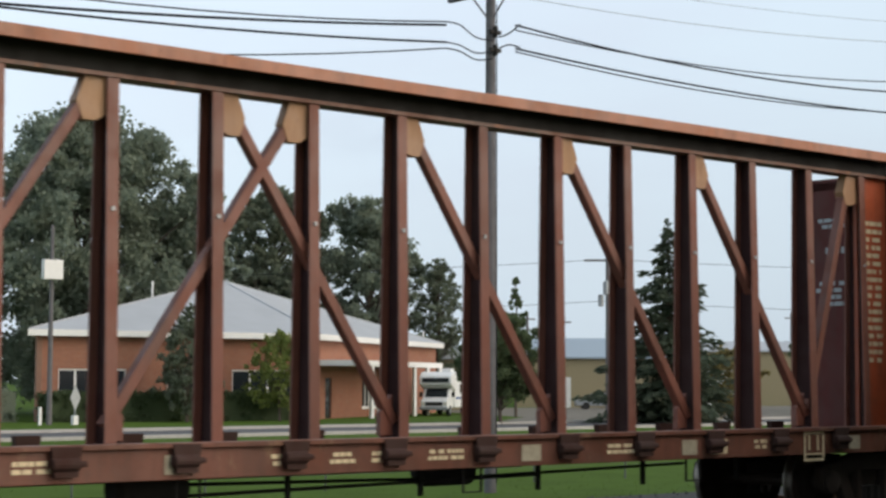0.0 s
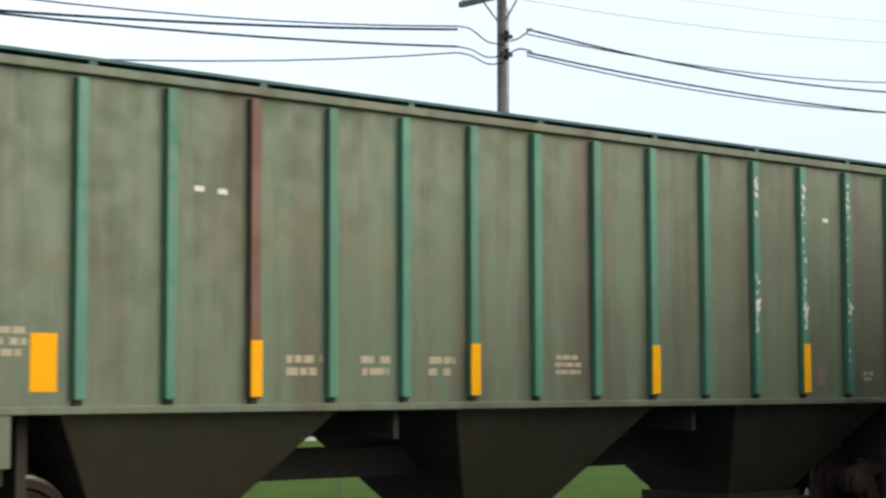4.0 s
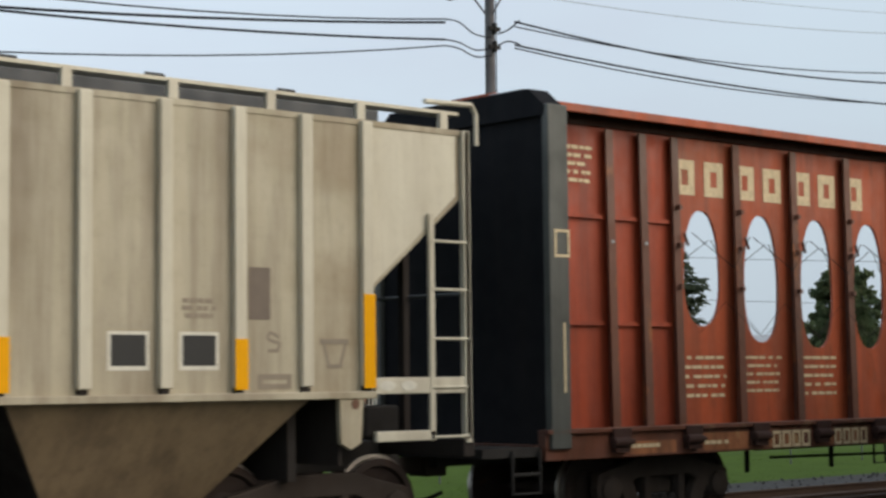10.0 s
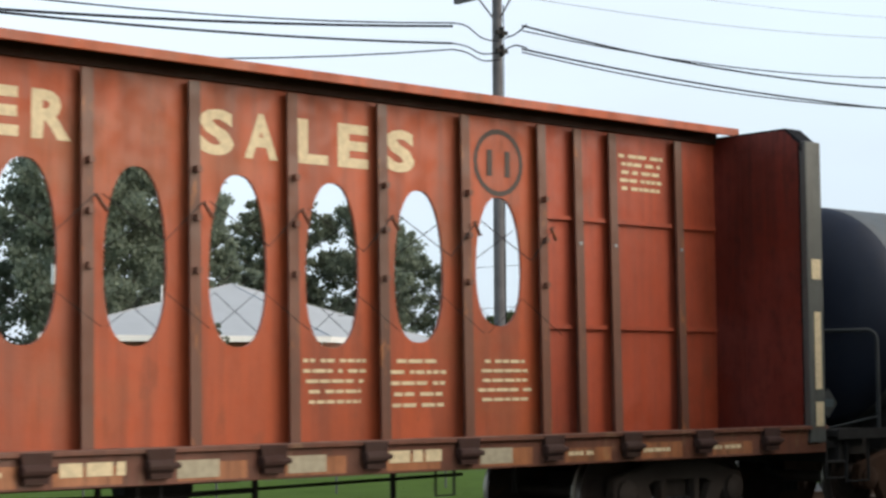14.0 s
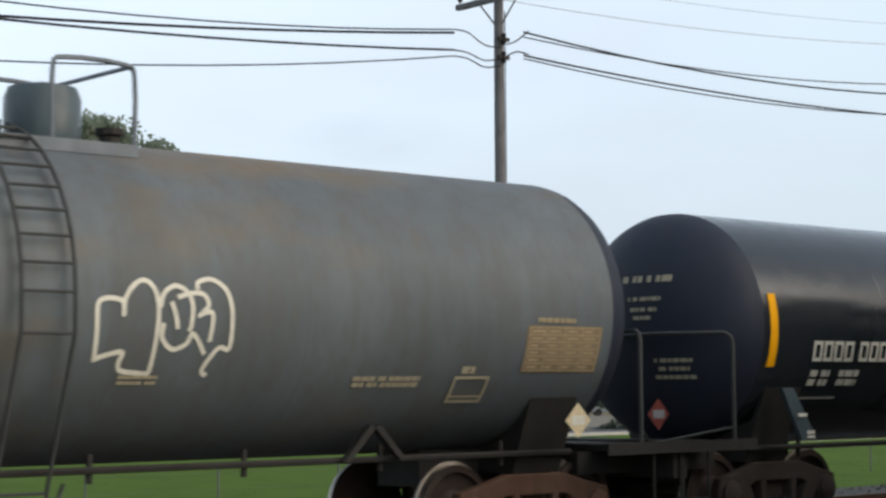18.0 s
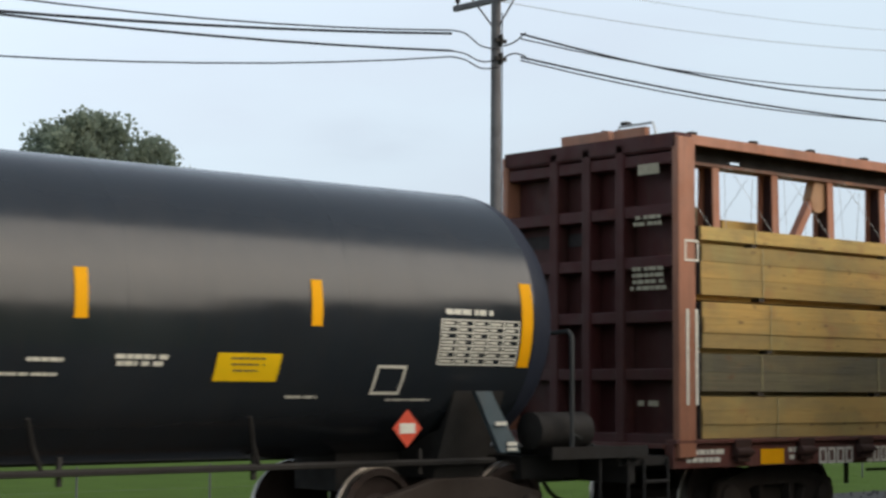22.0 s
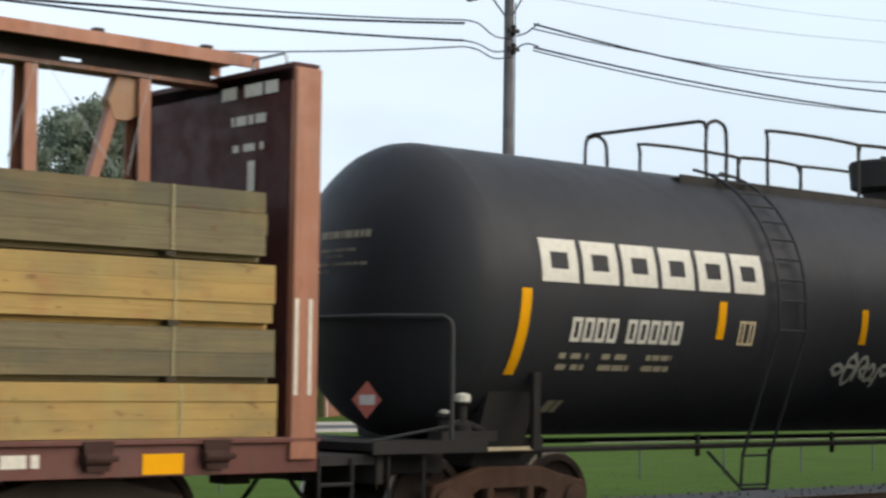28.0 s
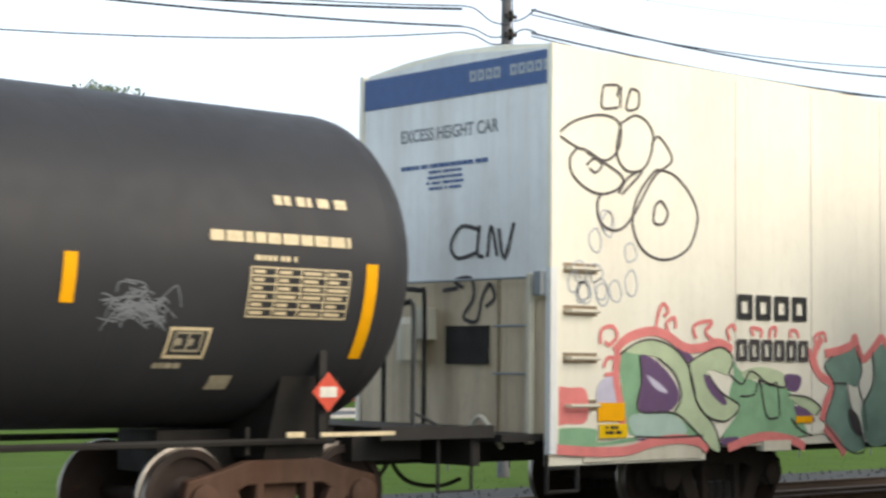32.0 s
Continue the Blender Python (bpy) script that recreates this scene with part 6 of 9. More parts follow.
for x in (86.0, 93.2):
    part("saddle_brace", M().prism([(x - 0.5, 1.06), (x - 0.42, 1.06), (x - 0.1, 1.38), (x - 0.16, 1.42)], -1.16, -1.08).prism([(x + 0.3, 1.06), (x + 0.22, 1.06), (x - 0.1, 1.38), (x - 0.04, 1.42)], -1.16, -1.08), M_BLACK_STEEL, grey, split=True)

# blue-black tank
ZC, R = 2.50, 1.44
blue = tank("black_tank_car", "clean blue-black tank car with amber strips and white marks", 98.85, 113.7, ZC, R, 0.85, M_TANK_BLUE, (99.55, 113.05), 1.02, 18.3, None, M_HEAD_DARK)
m = M()
strip(m, 98.96, 99.10, 2.0, 2.88)
strip(m, 113.5, 113.66, 2.0, 2.88)
for x in (101.81, 104.93, 108.26, 110.8):
    strip(m, x - 0.06, x + 0.07, 2.36, 2.80, 5)
on_tank(blue, "reflector_strip", m, M_YELLOW, ZC, R, "amber reflective strips", split=True)
spans, x = [], 99.82
for k in range(10):
    if k == 4:
        x += 0.1
        continue
    spans.append((x, x + 0.18))
    x += 0.212
on_tank(blue, "car_number", blocks(M(), spans, 2.07, 2.32, 0, 0.045), M_WHITE, ZC, R, "row of white plain shapes", split=True)
m = M()
for k, (xa, xb, za, zb_, n) in enumerate(((99.84, 100.26, 1.74, 1.96, 2), (100.42, 100.86, 1.74, 1.96, 2), (99.85, 100.57, 1.60, 1.63, 1), (103.31, 104.12, 1.90, 2.05, 2), (104.42, 104.95, 1.97, 2.03, 1), (106.42, 106.8, 1.93, 2.11, 3), (107.05, 107.45, 1.93, 2.11, 3), (107.55, 108.15, 1.85, 1.89, 1), (107.8, 108.15, 1.97, 2.02, 1), (108.65, 109.2, 1.94, 2.06, 2), (110.6, 111.0, 1.66, 1.7, 1), (111.85, 112.5, 1.64, 1.67, 1))):
    bars(m, xa, xb, za, zb_, n, 0, 330 + k, 0.7, 0.1)
on_tank(blue, "stencil", m, M_WHITE, ZC, R, "white stencil bars", kind="stuff")
on_tank(blue, "mark", ribbon(M(), curve_pts([(106.55, 1.87), (106.66, 1.79), (106.84, 1.76), (107.05, 1.79), (107.2, 1.86)], 4), 0.03, 0), M_WHITE, ZC, R, "white curved stroke")
on_tank(blue, "decal", strip(M(), 109.72, 110.44, 1.83, 2.09, 4), M_YEL_SIGN, ZC, R, "yellow notice")
on_tank(blue, "decal_bars", bars(M(), 109.85, 110.3, 1.88, 2.05, 3, -0.01, 349, 0.3), M_PATCH, ZC, R, kind="stuff")
on_tank(blue, "data_panel", table(bars(M(), 112.42, 113.1, 2.51, 2.58, 1, 0, 350, 0.8, 0.05), 112.38, 113.46, 2.02, 2.47, 7, 5, 0, 351, 0.016), M_WHITE, ZC, R, "ruled table of white bars", kind="stuff")
on_tank(blue, "notice_frame", blocks(M(), [(111.62, 112.0)], 1.71, 2.0, 0, 0.03), M_WHITE, ZC, R, "white-edged notice", split=True)
m = M()
for k, (z, w) in enumerate(((3.02, 0.75), (2.80, 0.5), (2.67, 0.4), (2.57, 0.3), (2.05, 0.5), (1.95, 0.4), (1.85, 0.5))):
    bars(m, -w / 2, w / 2, z, z + (0.1 if k == 0 else 0.06), 1, 0, 360 + k, 0.8, 0.05)
head_stencil(blue, m, 98.85, 0.85, ZC, R, lambda z: -0.25 if z > 2.3 else -0.62)
platform(blue, 105.2, 107.4, 3.92, 0.75, M_TANK_BLUE, 4.76, ((105.24, 105.46), (106.09, 107.36)), ((105.1, 105.37), (105.97, 107.3)), 4.76)
part("rail_post", M().box(105.14, 105.30, -0.8, -0.7, 3.9, 4.76), M_TANK_BLUE, blue)
part("hatch_cover", M().upright(106.85, 0, [(0.30, 4.0), (0.32, 4.35), (0.30, 4.5), (0.2, 4.6), (0.02, 4.63)], 24), M_TANK_BLUE, blue, smooth=True)
part("valve", M().upright(105.45, 0.0, [(0.16, 4.0), (0.16, 4.25), (0.26, 4.26), (0.26, 4.36)], 14).box(105.2, 105.75, -0.15, 0.15, 4.0, 4.22).upright(107.75, -0.2, [(0.1, 4.0), (0.1, 4.2), (0.15, 4.22), (0.15, 4.35)], 10).tube([(105.4, 0, 4.36), (105.4, 0, 4.48), (105.6, 0, 4.48)], 0.015), M_BLACK_STEEL, blue, split=True)
for x in (105.15, 107.25):
    part("tank_band", M().lathe([(x - 0.1, R + 0.002), (x - 0.09, R + 0.012), (x + 0.09, R + 0.012), (x + 0.1, R + 0.002)], ZC, 64), M_BAND, blue, "worn blue-grey band", smooth=True)
part("tank_band", M().lathe([(105.3, R + 0.001), (105.32, R + 0.006), (107.1, R + 0.006), (107.12, R + 0.001)], ZC, 64), M_TANK_BLUE, blue, smooth=True)
tank_ladder(blue, 105.56, 106.11, ZC, R, M_TANK_BLUE)
for x, s in ((99.15, 1), (112.85, 1)):
    part("head_brace", M().hexa([(x - 0.02, -1.46, 1.75), (x + 0.2, -1.46, 1.75), (x + 0.2, -1.40, 1.75), (x - 0.02, -1.40, 1.75), (x + 0.28, -1.52, 1.12), (x + 0.56, -1.52, 1.12), (x + 0.56, -1.46, 1.12), (x + 0.28, -1.46, 1.12)]), M_BAND, blue, "grey slanting bracket")
    part("tape", M().box(x + 0.2, x + 0.36, -1.53, -1.515, 1.40, 1.44).box(x + 0.36, x + 0.5, -1.535, -1.525, 1.14, 1.17).box(x + 0.36, x + 0.5, -1.535, -1.525, 1.19, 1.23), M_WHITE, blue, split=True)
for x in (101.9, 104.5, 107.9, 110.2):
    part("rail_brace", M().tube([(x, -1.22, 1.5), (x + 0.12, -1.1, 1.25), (x + 0.25, -1.02, 1.04)], 0.022), M_BLACK_STEEL, blue)
diamond(blue, 111.97, 1.38, -1.40, M_RED, "red and white hazard placard")
diamond(blue, 97.8, 1.45, -0.67, M_RED_SHADE, "red hazard placard darkened as if in shade", M_GREY_LET)
part("outlet", M().upright(106.0, -0.2, [(0.12, 0.6), (0.12, 1.1), (0.2, 1.1)], 14).tube(curve_pts([(102.6, -0.9, 1.0), (102.65, -0.9, 0.7), (102.8, -0.9, 0.62), (102.95, -0.9, 0.8), (103.1, -0.9, 0.62), (103.3, -0.9, 0.75), (103.35, -0.9, 1.0)], 4), 0.025), M_BLACK_STEEL, blue)
part("air_tank", M().lathe([(113.9, 0.05), (113.95, 0.2), (114.75, 0.2), (114.8, 0.05)], 1.33, 18, -1.1), M_BLACK_STEEL, blue, smooth=True)

# dusty black tank
ZC, R = 2.735, 1.60
black = tank("long_tank_car", "long dusty black tank car with white lettering shapes and graffiti", 141.05, 159.0, ZC, R, 0.85, M_TANK_BLACK, (141.75, 158.2), 1.02, 21.0, M_TRUCK_RUST, M_TANK_BLACK, 1.05)
m = M()
for xa, xb in ((141.36, 141.5), (158.72, 158.86)):
    strip(m, xa, xb, 1.82, 2.72)
for x in (144.55, 147.28, 150.08, 152.67, 155.53):
    strip(m, x - 0.06, x + 0.07, 2.26, 2.69, 5)
on_tank(black, "reflector_strip", m, M_YELLOW, ZC, R, "amber reflective strips", split=True)
on_tank(black, "trade_mark", blocks(M(), [(141.65 + 0.62 * k, 142.19 + 0.62 * k) for k in range(6)], 2.80, 3.26, 0, 0.14), M_WHITE, ZC, R, "row of bold white plain shapes", split=True)
spans = [(142.14 + 0.185 * k, 142.29 + 0.185 * k) for k in range(4)] + [(143.0 + 0.185 * k, 143.15 + 0.185 * k) for k in range(5)]
on_tank(black, "car_number", blocks(M(), spans, 2.18, 2.44, 0, 0.045), M_WHITE, ZC, R, "row of white plain shapes", split=True)
m = M()
for k, (xa, xb) in enumerate(((142.05, 142.5), (142.7, 143.2), (143.4, 143.85))):
    bars(m, xa, xb, 1.82, 2.06, 2, 0, 400 + k, 0.5, 0.1)
bars(m, 142.25, 142.5, 1.42, 1.55, 1, 0, 404, 1.0, 0)
on_tank(black, "stencil", m, M_DIM, ZC, R, "dull stencil bars", kind="stuff")
on_tank(black, "notice_frame", blocks(M(), [(144.88, 145.16), (144.95, 145.09), (156.62, 157.06)], 2.2, 2.48, 0, 0.03).bend(lambda x, y, z: (x, y, z if x < 150 else z - 0.4)), M_CREAM_LET, ZC, R, "cream-edged notices", split=True)
m = M()
r2 = random.Random(9)
for pts in ([(0, 2), (12, 6), (22, 0), (12, -6), (0, 2)], [(30, 12), (38, 16), (48, 8), (47, -8), (38, -17), (29, -8), (30, 12)], [(36, 16), (42, 20)],
            [(52, -14), (54, 10), (64, 15), (70, 6), (60, 0), (70, -10)], [(72, 8), (73, -8), (84, -12), (90, 0), (82, 7), (78, 0)], [(86, -10), (98, -14), (96, -20)],
            [(98, -12), (100, 2), (112, -6), (125, 2), (112, 6), (102, 4)], [(22, -4), (30, 4), (50, 3)]):
    ribbon(m, curve_pts([(146.84 + x / 100, 1.945 + z / 96) for x, z in pts], 6), 0.05, 0)
for pts in ([(16, 18), (12, 9), (13, 0), (6, -4), (1, -12), (10, -14)], [(16, 18), (30, 16), (39, 20), (40, 26), (47, 20), (59, 18)], [(16, 0), (19, 11), (28, 16), (21, 2)],
            [(28, 0), (30, 10), (43, 12), (39, 6), (26, 2)], [(10, -14), (10, -22), (19, -26), (28, -20), (26, -7), (39, -4), (43, 1), (30, -2)], [(28, -20), (39, -20), (52, -14), (52, -7), (39, -9)],
            [(52, 18), (48, 9), (59, 8), (50, 2)], [(70, 18), (81, 14), (83, 9), (72, 2), (63, 4), (66, 13), (70, 18)], [(52, -9), (48, -19), (57, -25), (68, -18), (70, -4), (59, -2)],
            [(88, 20), (97, 18), (99, 7), (105, 2), (88, -2), (81, 4), (81, 16), (88, 20)], [(75, -9), (76, -18), (86, -22), (99, -16), (104, -4), (90, -3), (88, -9), (75, -9)]):
    ribbon(m, curve_pts([(148.93 + x / 98, 1.945 + z / 96) for x, z in pts], 6), 0.05, 0)
on_tank(black, "scrawl", m, M_SCRAWL, ZC, R, "dull white graffiti scrawls", kind="stuff")
m = M()
for k in range(60):
    c, z = 156.0 + r2.uniform(0, 0.55), 2.25 + r2.uniform(-0.12, 0.12)
    ribbon(m, curve_pts([(c, z), (c + r2.uniform(-0.15, 0.15), z + r2.uniform(-0.1, 0.1)), (c + r2.uniform(-0.2, 0.2), z + r2.uniform(-0.12, 0.12))], 4), 0.012, 0)
on_tank(black, "scrawl", m, M_GREY_LET, ZC, R, "silver graffiti scrawl", kind="stuff")
m = bars(M(), 157.68, 158.53, 3.22, 3.32, 1, 0, 411, 0.9, 0.02)
bars(m, 156.93, 158.53, 2.85, 2.96, 1, 0, 412, 0.9, 0.02)
on_tank(black, "stencil", m, M_CREAM_LET, ZC, R, "cream bars", kind="stuff")
on_tank(black, "data_panel", table(bars(M(), 157.41, 157.9, 2.69, 2.75, 1, 0, 413, 0.8, 0.05), 157.38, 158.52, 2.19, 2.64, 6, 4, 0, 414), M_CREAM_LET, ZC, R, "ruled table of cream bars", kind="stuff")
on_tank(black, "notice_text", table(bars(M(), 156.55, 156.9, 1.70, 1.76, 1, 0, 415, 0.8, 0.1), 156.70, 156.98, 1.87, 2.03, 1, 2, 0, 416, 0.02), M_DIM, ZC, R, "dull bars in and under the notice", kind="stuff")
on_tank(black, "tape", strip(M(), 157.24, 157.48, 1.52, 1.65, 3), M_DIM, ZC, R, split=True)
pf = platform(black, 144.75, 151.55, 4.22, 0.75, M_BLACK_STEEL, 4.95, ((145.25, 145.62), (146.43, 148.34), (148.34, 149.77), (149.77, 151.5)), ((144.69, 145.07), (145.7, 147.67), (147.67, 149.05), (149.05, 151.5)), 4.85)
part("hatch_cover", M().upright(149.9, -0.1, [(0.33, 4.28), (0.34, 4.45), (0.50, 4.52), (0.53, 4.86), (0.50, 4.9), (0.1, 4.92)], 28), M_BLACK_STEEL, black, smooth=True)
part("hatch_handle", M().tube([(149.75, -0.1, 4.9), (149.78, -0.1, 4.97), (150.05, -0.1, 4.97), (150.08, -0.1, 4.9)], 0.018), M_BLACK_STEEL, black)
tank_ladder(black, 145.45, 145.96, ZC, R, M_TANK_BLACK)
diamond(black, 158.42, 1.5, -1.42, M_RED, "red and white hazard placard")
m = bars(M(), -0.38, 0.52, 3.23, 3.32, 1, 0, 417, 0.9, 0.02)
bars(m, -0.34, 0.28, 3.09, 3.13, 1, 0, 418, 0.8, 0.05)
bars(m, -0.23, 0.06, 3.03, 3.06, 1, 0, 419, 0.8, 0.05)
bars(m, -0.37, 0.47, 2.94, 2.98, 1, 0, 420, 0.8, 0.05)
bars(m, -0.4, -0.15, 2.87, 2.90, 1, 0, 421, 0.8, 0.05)
head_stencil(black, m, 141.05, 0.85, ZC, R)
diamond(black, 139.87, 1.55, -0.93, M_RED_SHADE, "red hazard placard darkened as if in shade", M_GREY_LET)
part("post", M().box(141.74, 141.84, -1.4, -1.34, 1.05, 1.85).box(158.36, 158.44, -1.36, -1.3, 1.05, 1.9), M_BLACK_STEEL, black, split=True)
part("tape", M().box(141.3, 142.0, -1.10, -1.06, 1.02, 1.06).box(157.9, 158.1, -1.48, -1.46, 1.08, 1.13).box(158.3, 159.2, -1.48, -1.46, 1.08, 1.12), M_CREAM_LET, black, split=True)
part("valve", M().upright(140.82, -1.3, [(0.1, 1.1), (0.1, 1.3), (0.05, 1.32), (0.05, 1.5), (0.08, 1.52), (0.08, 1.6)], 12).upright(140.58, -1.3, [(0.06, 1.14), (0.06, 1.36), (0.09, 1.38), (0.09, 1.42)], 10).tube([(140.58, -1.3, 1.3), (140.82, -1.3, 1.34), (141.1, -1.3, 1.25)], 0.03).box(140.45, 141.2, -1.42, -1.2, 1.14, 1.24), M_BLACK_STEEL, black)
# white caps are painted in as the glints on the valves
part("tape", M().upright(140.82, -1.3, [(0.085, 1.54), (0.085, 1.61), (0.02, 1.63)], 10).upright(140.58, -1.3, [(0.05, 1.42), (0.05, 1.45), (0.01, 1.46)], 8), M_WHITE, black, split=True)

# -- boxcar --
box_car = car("boxcar", 171.5, "tall off-white boxcar with a blue end stripe and graffiti")
part("body", M().prism_x([(-1.6, 0.98), (-1.6, 5.18), (-0.8, 5.27), (0, 5.30), (0.8, 5.27), (1.6, 5.18), (1.6, 0.98)], 161.25, 181.8), M_BOX_WHITE, box_car)
part("end_wall", M().prism_x([(-1.56, 2.70), (-1.56, 5.14), (0, 5.25), (1.56, 5.14), (1.56, 2.70)], 161.2, 161.25), M_BOX_END, box_car, "pale grey upper end")
part("end_wall", M().box(161.2, 161.25, -1.56, 1.56, 1.0, 2.70), paint("dirty cream end paint", (0.62, 0.50, 0.34), grime=(0.26, 0.19, 0.12), streaks=0.6, rust=0.2), box_car, "dirty cream lower end")
part("end_stripe", M().box(161.19, 161.2, -1.555, 1.555, 4.76, 5.12), M_BLUE, box_car, "faded blue stripe")
part("corner_post", M().box(161.17, 161.3, -1.63, -1.55, 0.95, 5.18).box(161.17, 161.3, 1.55, 1.63, 0.95, 5.18), M_BOX_WHITE, box_car, bevel=0.015)
part("lettering", letters("EXCESS HEIGHT CAR", 0, 1.65, 4.12, 4.27, 0, 0.015).bend(lambda x, y, z: (161.195, 0.87 - x, z + 0.19)), M_GREY_LET, box_car, "grey words on the end")
m = bars(M(), 0, 1.5, 3.62, 3.68, 1, 0, 501, 0.8, 0.02)
bars(m, 0.45, 1.1, 3.35, 3.6, 4, 0, 502, 0.5, 0.3)
part("stencil", m.bend(lambda x, y, z: (161.195 + y, 0.87 - x, z + 0.36)), M_BLUE, box_car, "faint bars on the end", kind="stuff")
part("trade_mark", blocks(M(), [(0.1 * 1.3 * k, 0.1 * 1.3 * k + 0.1) for k in range(10) if k != 4], 4.9, 5.02, 0, 0.03).bend(lambda x, y, z: (161.188 + y, -0.32 - x, z)), M_GALV, box_car, "pale plain shapes on the stripe", split=True)
m = M()
for pts in ([(0.55, 3.25), (0.25, 3.3), (0.08, 3.1), (0.2, 2.95), (0.5, 3.0)], [(0.55, 3.3), (0.52, 3.0), (0.62, 2.95)], [(0.68, 2.95), (0.74, 3.28), (0.84, 2.95)], [(0.86, 3.25), (0.95, 2.92), (1.1, 3.3)], [(0.3, 2.62), (0.15, 2.7), (0.42, 2.72), (0.46, 2.5), (0.3, 2.3), (0.52, 2.25), (0.6, 2.5), (0.72, 2.65), (0.8, 2.5), (0.66, 2.4)], [(-0.05, 2.6), (0.2, 2.62)]):
    ribbon(m, curve_pts(pts, 5), 0.045, 0)
part("scrawl", m.bend(lambda x, y, z: (161.19, -x + 0.06, z)), M_SPRAY_BLACK, box_car, "black scrawl on the end", kind="stuff")
part("end_window", M().box(161.17, 161.2, -0.66, 0.03, 1.78, 2.2), M_BLACK_STEEL, box_car, "dark plate on the end")
m = M().tube(curve_pts([(161.0, 0.9, 1.0), (161.0, 0.9, 2.45), (161.0, 0.8, 2.6), (161.0, 0.3, 2.6), (161.0, 0.2, 2.45), (161.0, 0.2, 1.0)], 4), 0.03)
m.box(160.6, 161.2, -1.5, 1.5, 0.98, 1.06)
part("brake_housing", M().upright(161.05, 0.5, [(0.13, 1.78), (0.15, 1.82), (0.15, 2.22), (0.11, 2.3)], 14).box(161.0, 161.2, 0.22, 0.4, 2.05, 2.4), M_CREAM, box_car, "cream brake housing")
part("end_frame", m, M_BLACK_STEEL, box_car)
part("end_post", M().box(161.06, 161.14, -1.43, -1.36, 0.95, 2.74), M_CREAM, box_car, "cream corner upright", bevel=0.01)
part("end_seam", M().box(161.185, 161.2, -0.825, -0.795, 1.0, 2.70), M_TAN_DARK, box_car)
part("grab_rail", M().tube([(161.12, -1.40, 2.70), (161.12, 0.90, 2.70)], 0.014).tube([(161.12, -1.40, 2.19), (161.12, -0.81, 2.19)], 0.014).tube([(161.12, -1.40, 1.68), (161.12, -0.81, 1.68)], 0.014), M_GALV, box_car, split=True)
part("corner_bracket", M().box(161.05, 161.17, -1.60, -1.48, 2.50, 2.76), M_GALV, box_car, "small grey bracket", bevel=0.01)
part("rail_hose", M().tube(curve_pts([(160.98, -0.55, 1.04), (160.98, -0.75, 1.22), (160.98, -0.95, 1.05), (160.98, -1.1, 0.9)], 5), 0.03), M_CREAM, box_car, "pale hose on the platform", smooth=True)
la = part("ladder", M().box(161.12, 161.22, -1.68, -1.6, 0.85, 2.8), M_BOX_END, box_car, "grab irons by the corner")
for z in (1.35, 1.85, 2.35, 2.8):
    part("rung", M().tube([(161.42, -1.6, z), (161.42, -1.68, z), (161.85, -1.68, z), (161.85, -1.6, z)], 0.022), M_CREAM, la)
    # flat dark tan patch paints in the grab iron's shade
    part("grab_pocket", M().box(161.38, 161.89, -1.604, -1.6, z - 0.05, z + 0.06), M_TAN_DARK, la, "dark patch painted as the shade behind the grab iron")
part("step", M().tube([(161.2, -1.55, 0.98), (161.2, -1.55, 0.45), (161.65, -1.55, 0.45), (161.65, -1.55, 0.98)], 0.03).tube([(161.2, -1.55, 0.7), (161.65, -1.55, 0.7)], 0.025), M_BLACK_STEEL, box_car)
part("side_sill", M().box(161.2, 163.7, -1.58, -1.5, 0.72, 0.98).box(163.7, 181.7, -1.58, -1.5, 0.86, 0.98), M_BOX_WHITE, box_car, bevel=0.01)
for k in range(13):
    x = 164.2 + k * 1.42
    part("panel_joint", M().box(x - 0.008, x + 0.008, -1.603, -1.6, 1.0, 5.1), M_JOINT, box_car, split=True)
part("trade_mark", blocks(M(), [(164.22 + 0.34 * k, 164.49 + 0.34 * k) for k in range(4)], 2.33, 2.62, -1.616, 0.07), M_BLACK, box_car, "row of black plain shapes", split=True)
part("car_number", blocks(M(), [(164.2 + 0.23 * k, 164.38 + 0.23 * k) for k in range(6)], 1.85, 2.1, -1.622, 0.05), M_SPRAY_BLACK, box_car, "row of black plain shapes", split=True)
# graffiti: outlined loops above, a wide green and purple piece below
m = M()
ribbon(m, curve_pts([(161.28, 4.21), (161.52, 4.37), (161.91, 4.48), (162.19, 4.45), (162.26, 4.3), (162.19, 4.1), (161.99, 3.99), (161.72, 4.08), (161.57, 4.1), (161.28, 4.21)], 6), 0.03, -1.607)
ribbon(m, curve_pts([(161.59, 4.1), (161.47, 3.97), (161.52, 3.79), (161.77, 3.65), (162.01, 3.63), (162.24, 3.72), (162.25, 3.86), (161.72, 4.06)], 6), 0.03, -1.607)
ribbon(m, curve_pts([(161.72, 3.92), (161.84, 4), (161.96, 3.94), (161.86, 3.85), (161.77, 3.89)], 6), 0.03, -1.607)
ribbon(m, curve_pts([(162.26, 4.42), (162.49, 4.53), (162.7, 4.46), (162.78, 4.29), (162.7, 4.04), (162.55, 3.92), (162.32, 3.92), (162.19, 4.1), (162.26, 4.42)], 6), 0.03, -1.607)
ribbon(m, curve_pts([(162.75, 4.22), (162.87, 4.33), (163.09, 4.09), (162.78, 3.86), (162.42, 3.38), (162.17, 3.24), (161.94, 3.32), (161.89, 3.52), (161.96, 3.63)], 6), 0.03, -1.607)
ribbon(m, curve_pts([(162.89, 3.96), (163.15, 3.91), (163.42, 3.7), (163.53, 3.45), (163.37, 3.11), (162.99, 2.96), (162.63, 3.04), (162.45, 3.31), (162.52, 3.63), (162.78, 3.92), (162.89, 3.96)], 6), 0.03, -1.607)
